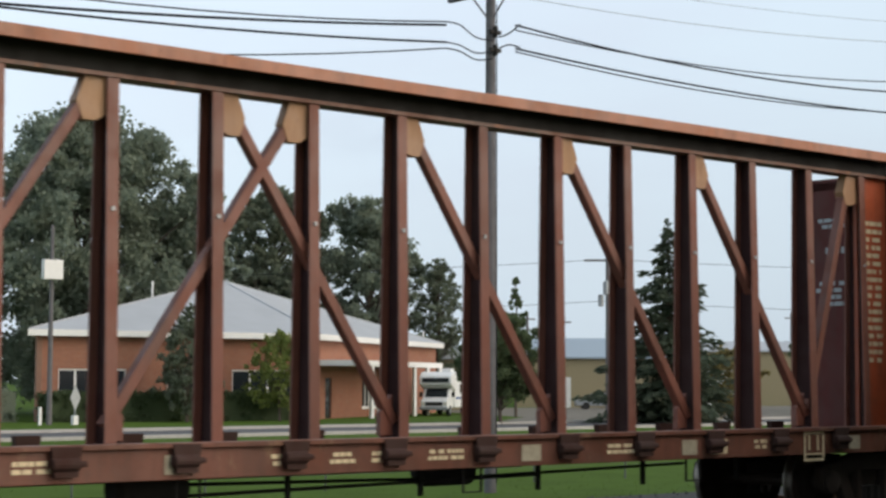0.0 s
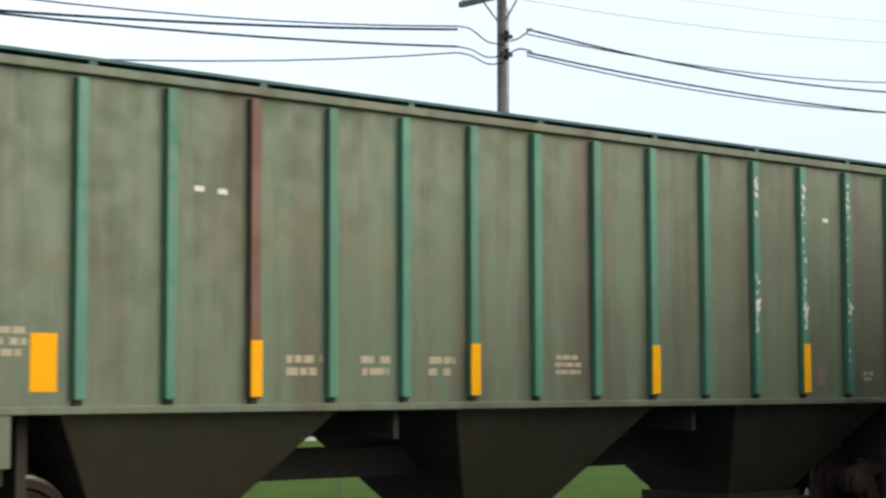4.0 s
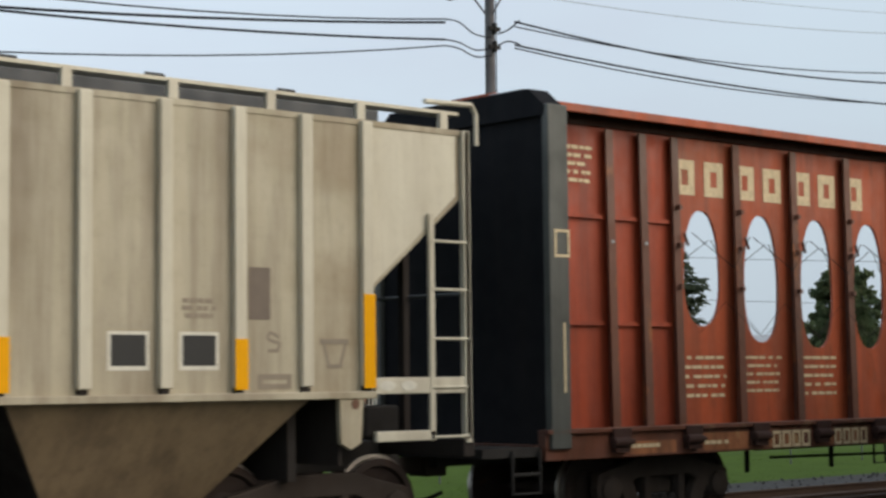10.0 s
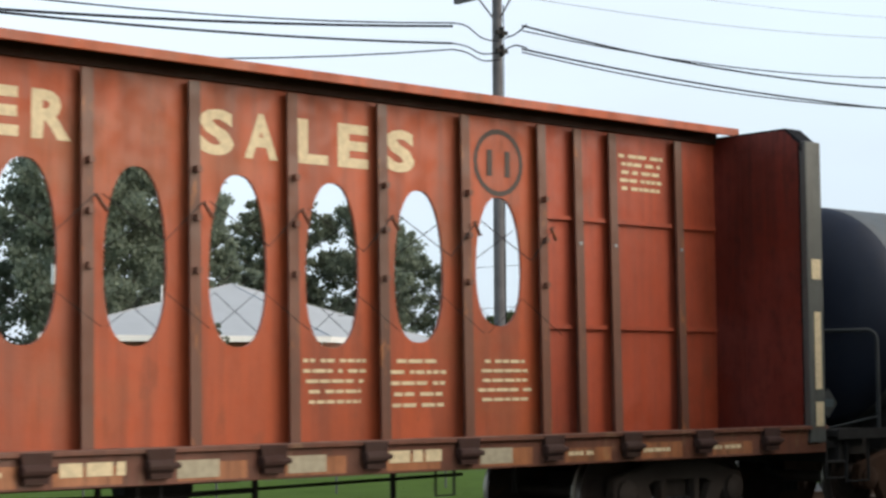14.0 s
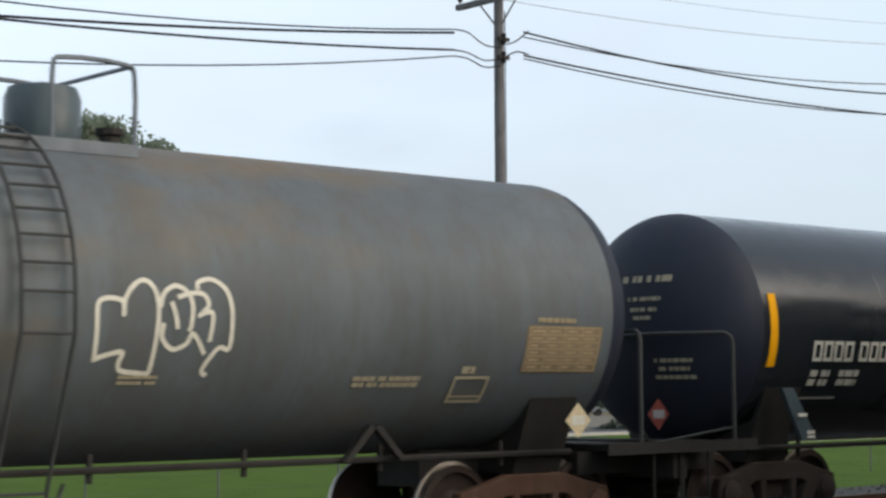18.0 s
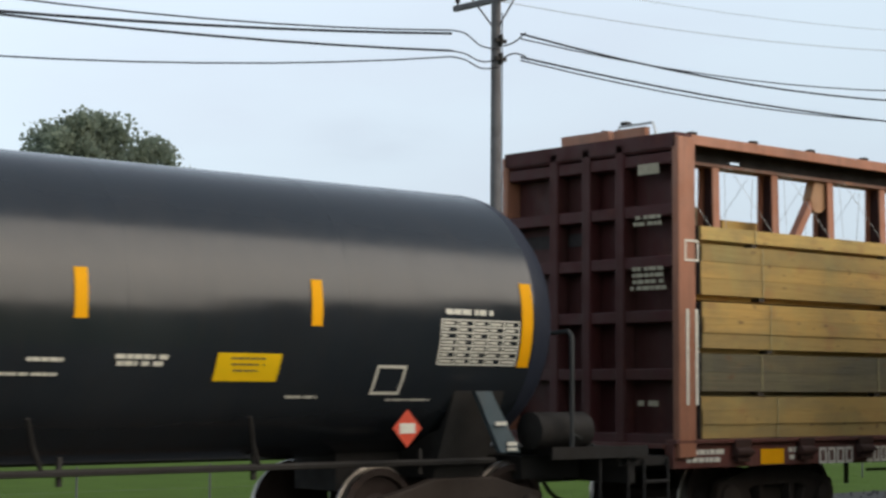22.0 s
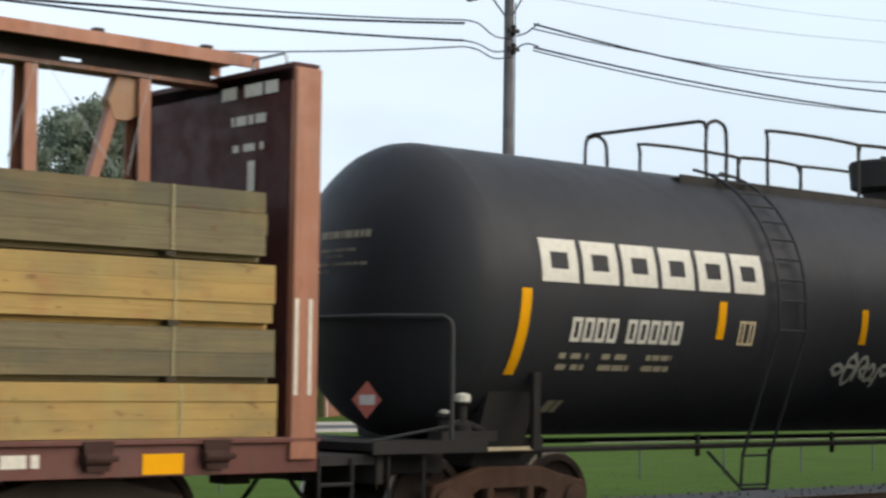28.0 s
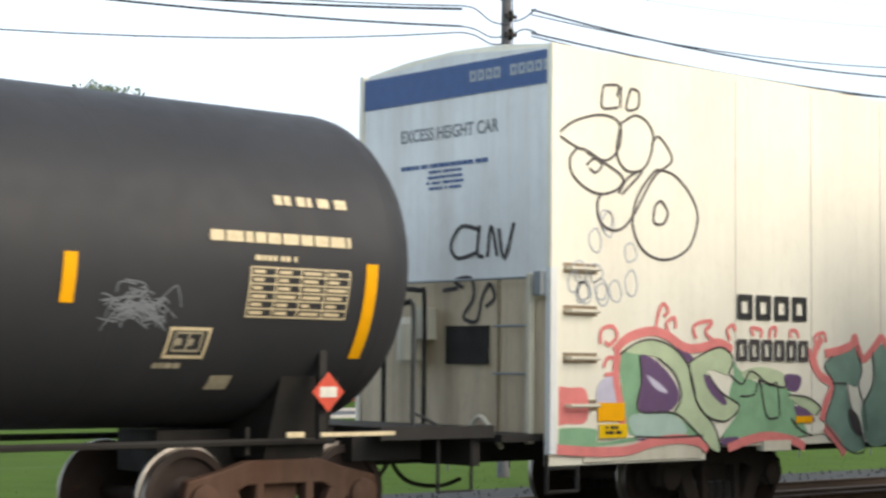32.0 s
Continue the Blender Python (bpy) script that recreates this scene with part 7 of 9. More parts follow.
ribbon(m, curve_pts([(162.81, 3.55), (162.91, 3.61), (163.02, 3.49), (162.94, 3.36), (162.79, 3.37), (162.81, 3.55)], 6), 0.03, -1.607)
ribbon(m, curve_pts([(162.22, 3.65), (162.37, 3.83), (162.6, 3.92), (162.27, 3.64)], 6), 0.03, -1.607)
ribbon(m, curve_pts([(161.98, 4.81), (161.96, 4.57), (162.21, 4.59)], 6), 0.03, -1.607)
ribbon(m, curve_pts([(161.98, 4.81), (162.21, 4.83), (162.19, 4.71)], 6), 0.03, -1.607)
ribbon(m, curve_pts([(162.26, 4.83), (162.24, 4.59)], 6), 0.03, -1.607)
ribbon(m, curve_pts([(162.41, 4.82), (162.54, 4.79), (162.52, 4.62), (162.34, 4.59), (162.41, 4.82)], 6), 0.03, -1.607)
part("graffiti", m, M_SPRAY_BLACK, box_car, "thin black outline graffiti", kind="stuff")
m = M()
for k in range(14):
    c, z = 161.5 + r2.uniform(0, 0.95), 2.95 + r2.uniform(-0.45, 0.5)
    ribbon(m, curve_pts([(c + 0.1 * math.cos(a), z + 0.12 * math.sin(a) * r2.uniform(0.6, 1.3)) for a in (0, 1.3, 2.6, 4.0, 5.2)], 4, True), 0.018, -1.606, True)
part("graffiti", m, plain("faint blue spray", (0.45, 0.47, 0.50)), box_car, "faint blue-grey scrawls", kind="stuff")


def fills(outlines, y, mat, label):
    m = M()
    for p in outlines:
        c = curve_pts(p, 4, True)
        m.add([(x, y, z) for x, z in c], [tuple(range(len(c)))])
    part("graffiti", m, mat, box_car, label, split=True)


fills([[(162.25, 1.9), (162.62, 1.94), (162.58, 1.62), (162.55, 1.27), (163.18, 1.25), (163.62, 1), (163.02, 0.99), (162.49, 1.01), (162.35, 1.15), (162.27, 1.58)]], -1.604, M_SPRAY_GREEN, "green graffiti fill")
fills([[(161.25, 1.1), (161.87, 1.1), (161.92, 0.96), (162.45, 1), (162.49, 0.96), (161.85, 0.91), (161.25, 0.9)]], -1.604, M_SPRAY_GREEN, "green graffiti fill")
fills([[(164.09, 1.95), (164.24, 1.76), (164.58, 1.6), (164.92, 1.58), (165.21, 1.48), (165.35, 1.22), (165.53, 1.01), (165.38, 0.96), (164.69, 0.98), (164.19, 0.97), (163.96, 0.99), (164.27, 1.3), (164.08, 1.44), (164.16, 1.69)]], -1.604, M_SPRAY_GREEN, "green graffiti fill")
fills([[(166.02, 1.92), (166.24, 1.97), (166.52, 2.06), (166.62, 1.76), (166.52, 1.55), (166.31, 1.58), (166.41, 1.28), (166.61, 0.98), (166.68, 0.79), (166.37, 0.76), (166.01, 0.99), (165.88, 1.16), (166.06, 1.55), (165.87, 1.79)]], -1.6042, M_SPRAY_SAGE, "grey-green graffiti fill")
fills([[(166.85, 1.98), (167.14, 2.09), (167.4, 1.98), (167.6, 1.59), (167.52, 1.04), (167.12, 0.83), (166.8, 0.82), (166.66, 1.01), (166.63, 1.32), (166.87, 1.62)]], -1.6042, M_SPRAY_SAGE, "grey-green graffiti fill")
fills([[(162.43, 1.24), (163.1, 1.24), (163.34, 1.03), (162.67, 1.01), (162.49, 1.02)]], -1.6055, M_SPRAY_AQUA, "pale aqua graffiti fill")
fills([[(162.28, 1.94), (162.48, 2.02), (162.77, 2.06), (163.1, 1.99), (163.33, 1.81), (163.44, 1.58), (163.52, 1.34), (163.81, 1.1), (163.91, 0.82), (163.73, 0.87), (163.46, 1.07), (163.12, 1.26), (163.25, 1.44), (163.14, 1.69), (162.85, 1.87), (162.46, 1.91)]], -1.607, M_SPRAY_LIME, "pale lime graffiti fill")
fills([[(163.38, 1.82), (163.57, 1.91), (163.92, 2), (164.13, 1.88), (164.06, 1.69), (163.78, 1.74), (163.7, 1.69), (163.94, 1.48), (164.24, 1.33), (164.03, 1.16), (163.73, 1.2), (163.54, 1.34), (163.42, 1.58)]], -1.607, M_SPRAY_LIME, "pale lime graffiti fill")
fills([[(164.31, 1.72), (164.63, 1.78), (165.01, 1.73), (165.14, 1.63), (165.05, 1.54), (164.62, 1.63), (164.38, 1.64)]], -1.607, M_SPRAY_LIME, "pale lime graffiti fill")
fills([[(165.16, 1.45), (165.53, 1.42), (165.78, 1.3), (165.69, 1.21), (165.35, 1.34)]], -1.607, M_SPRAY_LIME, "pale lime graffiti fill")
fills([[(162.57, 1.89), (162.82, 1.84), (163.1, 1.64), (163.22, 1.44), (163.07, 1.29), (162.82, 1.28), (162.55, 1.3), (162.59, 1.62)]], -1.609, M_PURPLE, "purple graffiti fill")
fills([[(163.63, 1.69), (163.81, 1.6), (164.03, 1.38), (163.94, 1.35), (163.7, 1.52)]], -1.609, M_PURPLE, "purple graffiti fill")
fills([[(165.1, 1.69), (165.4, 1.67), (165.34, 1.5), (165.13, 1.53)]], -1.609, M_PURPLE, "purple graffiti fill")
fills([[(165.28, 1.32), (165.55, 1.26), (165.67, 1.13), (165.37, 1.17)]], -1.609, M_PURPLE, "purple graffiti fill")
fills([[(163.15, 2.01), (163.44, 1.89), (163.37, 1.82), (163.23, 1.92)]], -1.609, M_PURPLE, "purple graffiti fill")
fills([[(162.49, 0.98), (162.82, 0.98), (163.18, 0.96), (162.82, 0.94)]], -1.609, M_PURPLE, "purple graffiti fill")
fills([[(163.94, 0.96), (164.24, 0.97), (164.16, 0.91), (163.97, 0.88)]], -1.609, M_PURPLE, "purple graffiti fill")
fills([[(161.92, 1.58), (162.08, 1.67), (162.21, 1.62), (162.21, 1.39), (161.9, 1.38)]], -1.6095, M_LILAC, "pale lilac graffiti patch")
fills([[(162.67, 1.68), (162.9, 1.58), (163.02, 1.48), (162.82, 1.53)]], -1.6095, M_LILAC, "pale lilac graffiti patch")
fills([[(161.25, 1.52), (161.48, 1.54), (161.73, 1.51), (161.74, 1.19), (161.43, 1.16), (161.25, 1.17)]], -1.605, M_PINK, "pink graffiti fill")
m = M()
ribbon(m, curve_pts([(162.16, 1.93), (162.37, 2.08), (162.72, 2.16), (163, 2.12), (163.31, 1.99), (163.58, 1.99), (163.89, 2.05), (164.13, 1.97)], 5), 0.105, -1.611)
ribbon(m, curve_pts([(165.87, 1.95), (166.15, 1.99), (166.4, 2.06), (166.48, 2.16), (166.55, 2.02), (166.67, 1.89), (166.94, 2.09), (167.04, 2.16), (167.17, 2.05)], 5), 0.105, -1.611)
ribbon(m, curve_pts([(161.25, 0.9), (161.81, 0.86), (162.35, 0.86), (162.77, 0.94), (163.18, 0.97), (163.54, 0.93), (163.7, 0.84)], 5), 0.105, -1.611)
ribbon(m, curve_pts([(164.05, 0.85), (164.46, 0.94), (164.8, 0.97), (165.21, 0.92), (165.47, 0.83)], 5), 0.105, -1.611)
ribbon(m, curve_pts([(165.81, 2.14), (165.66, 1.92), (165.76, 1.7), (166.02, 1.57), (165.89, 1.36), (165.81, 1.14)], 5), 0.105, -1.611)
ribbon(m, curve_pts([(165.86, 1.06), (166.08, 0.91), (166.26, 0.72)], 5), 0.105, -1.611)
ribbon(m, curve_pts([(162.22, 1.93), (162.18, 1.68), (162.24, 1.42), (162.3, 1.15)], 5), 0.105, -1.611)
ribbon(m, curve_pts([(161.94, 2.01), (161.96, 2.16), (162.13, 2.2), (162.2, 2.1), (162.08, 2), (162.01, 2.04)], 5), 0.045, -1.611)
ribbon(m, curve_pts([(161.99, 1.76), (162.06, 1.86), (162.2, 1.83), (162.16, 1.7), (162.01, 1.68)], 5), 0.045, -1.611)
ribbon(m, curve_pts([(162.82, 2.19), (162.87, 2.38), (162.95, 2.47), (163.03, 2.39), (162.95, 2.33)], 5), 0.045, -1.611)
ribbon(m, curve_pts([(163.03, 2.16), (163, 2.26), (163.13, 2.32), (163.15, 2.2)], 5), 0.045, -1.611)
ribbon(m, curve_pts([(163.5, 2.09), (163.45, 2.22), (163.59, 2.28), (163.77, 2.29), (163.7, 2.21)], 5), 0.045, -1.611)
ribbon(m, curve_pts([(163.74, 2.26), (163.66, 2.16), (163.81, 2.07)], 5), 0.045, -1.611)
ribbon(m, curve_pts([(164.09, 2.08), (164.04, 2.2), (164.14, 2.26), (164.19, 2.19)], 5), 0.045, -1.611)
ribbon(m, curve_pts([(164.52, 2.14), (164.47, 2.23), (164.66, 2.21), (164.64, 2.12)], 5), 0.045, -1.611)
ribbon(m, curve_pts([(164.81, 2.11), (164.83, 2.23), (164.93, 2.24), (164.91, 2.13)], 5), 0.045, -1.611)
ribbon(m, curve_pts([(165.21, 2.13), (165.2, 2.21), (165.32, 2.21), (165.36, 2.13)], 5), 0.045, -1.611)
ribbon(m, curve_pts([(165.7, 2.05), (165.68, 2.16), (165.86, 2.2), (165.9, 2.09)], 5), 0.045, -1.611)
ribbon(m, curve_pts([(165.57, 2.01), (165.6, 1.84), (165.69, 1.73)], 5), 0.045, -1.611)
ribbon(m, curve_pts([(161.29, 1.47), (161.43, 1.36), (161.57, 1.45), (161.66, 1.37)], 5), 0.045, -1.611)
part("graffiti", m, M_PINK, box_car, "pink graffiti outline", kind="stuff")
m = M()
ribbon(m, curve_pts([(162.25, 1.9), (162.48, 2.02), (162.77, 2.07), (163.1, 1.99), (163.34, 1.81), (163.45, 1.58), (163.53, 1.34), (163.81, 1.1), (163.93, 0.82)], 5), 0.022, -1.613)
ribbon(m, curve_pts([(162.56, 1.89), (162.59, 1.62), (162.55, 1.29), (163.12, 1.26), (163.46, 1.07), (163.73, 0.86)], 5), 0.022, -1.613)
ribbon(m, curve_pts([(162.85, 1.87), (163.14, 1.69), (163.25, 1.44), (163.12, 1.26)], 5), 0.022, -1.613)
ribbon(m, curve_pts([(163.38, 1.82), (163.42, 1.58), (163.54, 1.34), (163.73, 1.2), (164.03, 1.16), (164.25, 1.33), (163.94, 1.48), (163.7, 1.69)], 5), 0.022, -1.613)
ribbon(m, curve_pts([(163.38, 1.82), (163.58, 1.91), (163.92, 2), (164.14, 1.88), (164.06, 1.69)], 5), 0.022, -1.613)
ribbon(m, curve_pts([(164.09, 1.69), (164.3, 1.58), (164.47, 1.73), (164.8, 1.57), (164.95, 1.58), (165, 1.2)], 5), 0.022, -1.613)
ribbon(m, curve_pts([(164.27, 1.44), (164.52, 1.46), (164.62, 1.62), (164.75, 1.21), (164.97, 1.19)], 5), 0.022, -1.613)
ribbon(m, curve_pts([(165.14, 1.63), (165.05, 1.54), (164.62, 1.63)], 5), 0.022, -1.613)
ribbon(m, curve_pts([(165.16, 1.45), (165.53, 1.42), (165.78, 1.3), (165.69, 1.21)], 5), 0.022, -1.613)
ribbon(m, curve_pts([(165.21, 1.18), (165.38, 1.04), (165.62, 0.96)], 5), 0.022, -1.613)
ribbon(m, curve_pts([(166.02, 1.92), (165.87, 1.79), (166.06, 1.55), (165.88, 1.16), (166.01, 0.99), (166.37, 0.75), (166.68, 0.79), (166.41, 1.28), (166.31, 1.58)], 5), 0.022, -1.613)
ribbon(m, curve_pts([(166.52, 2.06), (166.62, 1.76), (166.55, 1.57), (166.66, 1.32), (166.72, 1.01)], 5), 0.022, -1.613)
ribbon(m, curve_pts([(166.85, 1.98), (166.87, 1.62), (166.63, 1.32)], 5), 0.022, -1.613)
ribbon(m, curve_pts([(162.49, 1.01), (163.02, 0.99), (163.62, 1)], 5), 0.022, -1.613)
ribbon(m, curve_pts([(166.02, 1.59), (166.3, 1.59)], 5), 0.022, -1.613)
part("graffiti", m, M_SPRAY_BLACK, box_car, "dark graffiti edges", kind="stuff")
fills([[(166.35, 1.28), (166.52, 1.21), (166.61, 1.05), (166.62, 0.94), (166.48, 0.98), (166.37, 1.11)]], -1.612, M_SPRAY_BLACK, "dark graffiti patch")
part("reflector_strip", M().box(161.9, 162.32, -1.618, -1.613, 1.18, 1.38).box(165.3, 165.62, -1.618, -1.613, 1.12, 1.20), M_YELLOW, box_car, "amber reflective patch", split=True)
part("decal", M().box(161.92, 162.36, -1.618, -1.613, 1.0, 1.15), M_YEL_SIGN, box_car, "yellow notice")
part("decal_bars", bars(M(), 161.97, 162.31, 1.02, 1.13, 2, -1.62, 520), M_BLACK, box_car, kind="stuff")
part("jack_pad", M().box(164.7, 165.2, -1.62, -1.5, 0.80, 0.92).box(161.7, 163.6, -1.6, -1.584, 0.75, 0.96), M_CREAM, box_car, split=True)
part("center_sill", M().box(160.7, 182.3, -0.3, 0.3, 0.7, 1.0), M_BLACK_STEEL, box_car)
for x in (164.6, 178.4):
    truck(box_car, x)
couplers(box_car, 160.7, 182.3)
OX = 0.0

# ---- the ground, the tracks and the street ----
GZ = -0.60
gm = M()
edges_x = [-2500, -300, -60, 0, 60, 140, 300, 2500]
edges_y = [-2500, -300, -40, 10, 25.4, 60, 120, 300, 2500]
for i in range(len(edges_x) - 1):
    for j in range(len(edges_y) - 1):
        a, b, c, d = edges_x[i], edges_x[i + 1], edges_y[j], edges_y[j + 1]
        gm.add([(a, c, GZ), (b, c, GZ), (b, d, GZ), (a, d, GZ)], [(0, 1, 2, 3)])
tagged(part("ground", gm, M_GRASS), "flat mown green grass beside the railway", "ground", kind="structure")


def slab(name, poly, z, mat, label, cat):
    n = len(poly)
    m = M().add([(x, y, z) for x, y in poly] + [(x, y, GZ - 0.2) for x, y in poly], [tuple(range(n)), tuple(range(2 * n - 1, n - 1, -1))] + [(i, i + n, (i + 1) % n + n, (i + 1) % n) for i in range(n)])
    return tagged(part(name, m, mat), label, cat, kind="structure")


slab("gravel_yard", [(-200, 8.5), (250, 8.5), (250, 25.2), (-200, 25.2)], GZ + 0.03, M_GRAVEL, "grey gravel along the railway tracks", "gravel")
slab("road", [(-200, 63.5), (260, 63.5), (260, 72.5), (-200, 72.5)], GZ + 0.012, M_ASPHALT, "worn grey asphalt street", "road")
slab("kerb", [(-200, 72.5), (260, 72.5), (260, 73.2), (-200, 73.2)], GZ + 0.14, M_CONCRETE, "pale concrete kerb by the street", "kerb")
slab("kerb", [(-200, 62.9), (260, 62.9), (260, 63.5), (-200, 63.5)], GZ + 0.14, M_CONCRETE, "pale concrete kerb by the street", "kerb")
slab("car_park", [(72.5, 73.2), (175, 73.2), (190, 112), (100, 118), (84, 86), (76, 80)], GZ + 0.02, M_LOT, "worn tan paved car park", "car park")
slab("footway", [(50, 48.6), (80, 48.6), (80, 52.2), (50, 52.2)], GZ + 0.03, M_CONCRETE, "pale concrete path in the grass", "path")


def track(y, z, name, label):
    bm_ = M()
    for k in range(6):
        a, b = -60 + k * 40, -20 + k * 40
        bm_.hexa([(a, y - 2.3, GZ), (b, y - 2.3, GZ), (b, y + 2.3, GZ), (a, y + 2.3, GZ), (a, y - 1.5, z - 0.2), (b, y - 1.5, z - 0.2), (b, y + 1.5, z - 0.2), (a, y + 1.5, z - 0.2)])
    ob = new(name)
    ob.location = (0, 0, 0)
    tagged(ob, label, "railway track", kind="structure")
    part("ballast", bm_, M_GRAVEL, ob)
    for s in (-0.75, 0.75):
        part("rail", M().prism_x([(y + s - 0.07, z - 0.17), (y + s + 0.07, z - 0.17), (y + s + 0.02, z - 0.14), (y + s + 0.02, z - 0.05), (y + s + 0.036, z - 0.03), (y + s + 0.036, z), (y + s - 0.036, z), (y + s - 0.036, z - 0.03), (y + s - 0.02, z - 0.05), (y + s - 0.02, z - 0.14)], -60, 180), M_RAIL, ob)
    tie = M().box(-0.11, 0.11, y - 1.3, y + 1.3, z - 0.32, z - 0.17)
    first = part("tie", tie, M_SLEEPER, ob, at=0)
    first.location.x = 0
    for k in range(1, 110):
        t2 = new("tie", first.data)
        t2.parent = ob
        t2.location.x = k * 0.54
    return ob


track(TRACK_Y, 0.0, "railway_track", "main railway track on gravel ballast under the train")
track(19.7, -0.28, "side_track", "second rusty railway track on grey gravel")

rnd = random.Random(11)
st = M()
for k in range(1800):
    x, y = rnd.uniform(10, 52), rnd.uniform(16.5, 25.1)
    r = rnd.uniform(0.02, 0.05)
    zz = GZ + 0.03 + r * 0.4 if abs(y - 19.7) > 2.2 else -0.48 + r * 0.4
    st.add([(x + r, y, zz), (x, y + r, zz), (x - r, y, zz), (x, y - r, zz), (x, y, zz + r), (x, y, zz - r)], [(0, 1, 4), (1, 2, 4), (2, 3, 4), (3, 0, 4), (1, 0, 5), (2, 1, 5), (3, 2, 5), (0, 3, 5)])
tagged(part("gravel_stones", st, M_GRAVEL), "loose grey gravel stones by the track", "gravel", kind="stuff")
gb = M()
for k in range(6000):
    y = 25.0 + rnd.random() ** 1.6 * 34
    x = rnd.uniform(0.35 * y + 2, 1.65 * y)
    h_, w_, a = rnd.uniform(0.008, 0.02), rnd.uniform(0.012, 0.03), rnd.uniform(0, 6.28)
    dx, dy = math.cos(a) * w_, math.sin(a) * w_
    gb.add([(x - dx, y - dy, GZ), (x + dx, y + dy, GZ), (x + rnd.uniform(-0.05, 0.05), y + rnd.uniform(-0.05, 0.05), GZ + h_)], [(0, 1, 2)])
tagged(part("grass_blades", gb, M_BLADE), "short green grass blades of the lawn", "grass", kind="stuff")

# ---- fence posts on the grass ----
fence = new("fence")
tagged(fence, "low wire fence with thin grey steel posts", "fence")
FENCE = [(5.9, 31.6)] + [(8.9 + 3.0 * k, 31.4 - 0.15 * k) for k in range(14)]
for x, y in FENCE:
    part("fence_post", M().upright(x, y, [(0.025, GZ), (0.025, 0.22), (0.012, 0.24)], 8), M_FENCE, fence)
for z in (-0.25, 0.1):
    part("fence_wire", M().tube([(x, y, z) for x, y in FENCE], 0.004, 4), M_FENCE, fence)

# ---- the line of utility poles along the railway ----
PX, PY = 26.32, 28.05


def wire_between(a, b, sag, n=26):
    a, b = Vector(a), Vector(b)
    return [a.lerp(b, k / n) - Vector((0, 0, 4 * sag * (k / n) * (1 - k / n))) for k in range(n + 1)]


def utility_pole(x, y, z0, h, arm_z, name_label):
    ob = new("utility_pole")
    ob.location = (x, y, z0)
    tagged(ob, name_label, "utility pole", "utility poles")
    part("shaft", M().upright(0, 0, [(0.135, 0), (0.13, 2), (0.115, h * 0.7), (0.10, h), (0.02, h + 0.04)], 14), M_POLE, ob, smooth=True, at=0)
    arm = part("crossarm", M().box(-0.055, 0.055, -1.35, 1.35, arm_z - 0.06, arm_z + 0.06).tube([(0, -0.6, arm_z - 0.05), (0, 0, arm_z - 0.7)], 0.02).tube([(0, 0.6, arm_z - 0.05), (0, 0, arm_z - 0.7)], 0.02), M_POLE, ob, at=0)
    for k in range(6):
        yy = -1.25 + k * 0.5
        part("insulator", M().upright(0, yy, [(0.015, arm_z + 0.05), (0.015, arm_z + 0.11), (0.05, arm_z + 0.12), (0.055, arm_z + 0.2), (0.02, arm_z + 0.23)], 8), M_BLACK_STEEL, arm, smooth=True, at=0)
    for zz in (9.92, 9.52):
        part("bracket", M().box(-0.16, 0.16, -0.17, -0.11, zz - 0.04, zz + 0.04).box(-0.03, 0.03, -0.2, -0.1, zz - 0.12, zz + 0.12), M_BLACK_STEEL, ob, at=0)
    part("ground_wire", M().tube([(0.06, -0.13, 0.2), (0.07, -0.12, arm_z - 0.3)], 0.012, 5), M_WIRE, ob, at=0)
    return ob


utility_pole(PX, PY, GZ, 11.8, 10.85, "weathered grey wooden utility pole with a crossarm")
utility_pole(PX - 42, PY, GZ, 13.2, 12.9, "weathered grey wooden utility pole with a crossarm")
utility_pole(PX + 42, PY, GZ, 16.9, 16.4, "tall weathered wooden utility pole with a crossarm")
# near height, far height, sag, thickness
LEFT = [(9.39, 12.0, 2.0, 0.017), (9.32, 8.65, 1.14, 0.028), (8.95, 9.95, 1.29, 0.025), (8.82, 9.53, 1.98, 0.016)]
RIGHT = [(9.59, 15.28, 2.07, 0.024), (9.48, 16.27, 2.06, 0.016), (9.07, 12.45, 1.26, 0.024), (9.00, 14.23, 1.87, 0.017)]
for z, z2, sag, r in LEFT:
    tagged(part("overhead_wire", M().tube(wire_between((PX - 1.3, PY, z), (PX - 42, PY, z2), sag), r, 5), M_WIRE), "black overhead cable between utility poles", "cable", "overhead cables")
for z, z2, sag, r in RIGHT:
    tagged(part("overhead_wire", M().tube(wire_between((PX + 0.75, PY, z), (PX + 42, PY, z2), sag), r, 5), M_WIRE), "black overhead cable between utility poles", "cable", "overhead cables")
for dy, z2, r in ((0.75, 15.9, 0.009), (-1.2, 16.4, 0.006)):
    tagged(part("overhead_wire", M().tube(wire_between((PX, PY + dy, 10.45), (PX + 42, PY + dy, z2), 1.3), r, 5), M_GALV), "thin grey overhead wire", "cable", "overhead cables")
for z0, z1, xs in ((9.39, 9.12, -1.3), (8.95, 8.88, -1.3), (8.82, 8.72, -1.3)):
    p = curve_pts([(PX + xs, PY, z0), (PX - 0.95, PY - 0.05, z0 - 0.03), (PX - 0.55, PY - 0.12, (z0 + z1) / 2 - 0.12), (PX - 0.1, PY - 0.16, z1)], 6)
    tagged(part("jumper_wire", M().tube(p, 0.016, 5), M_WIRE), "slack black cable loop at the pole", "cable", "overhead cables")
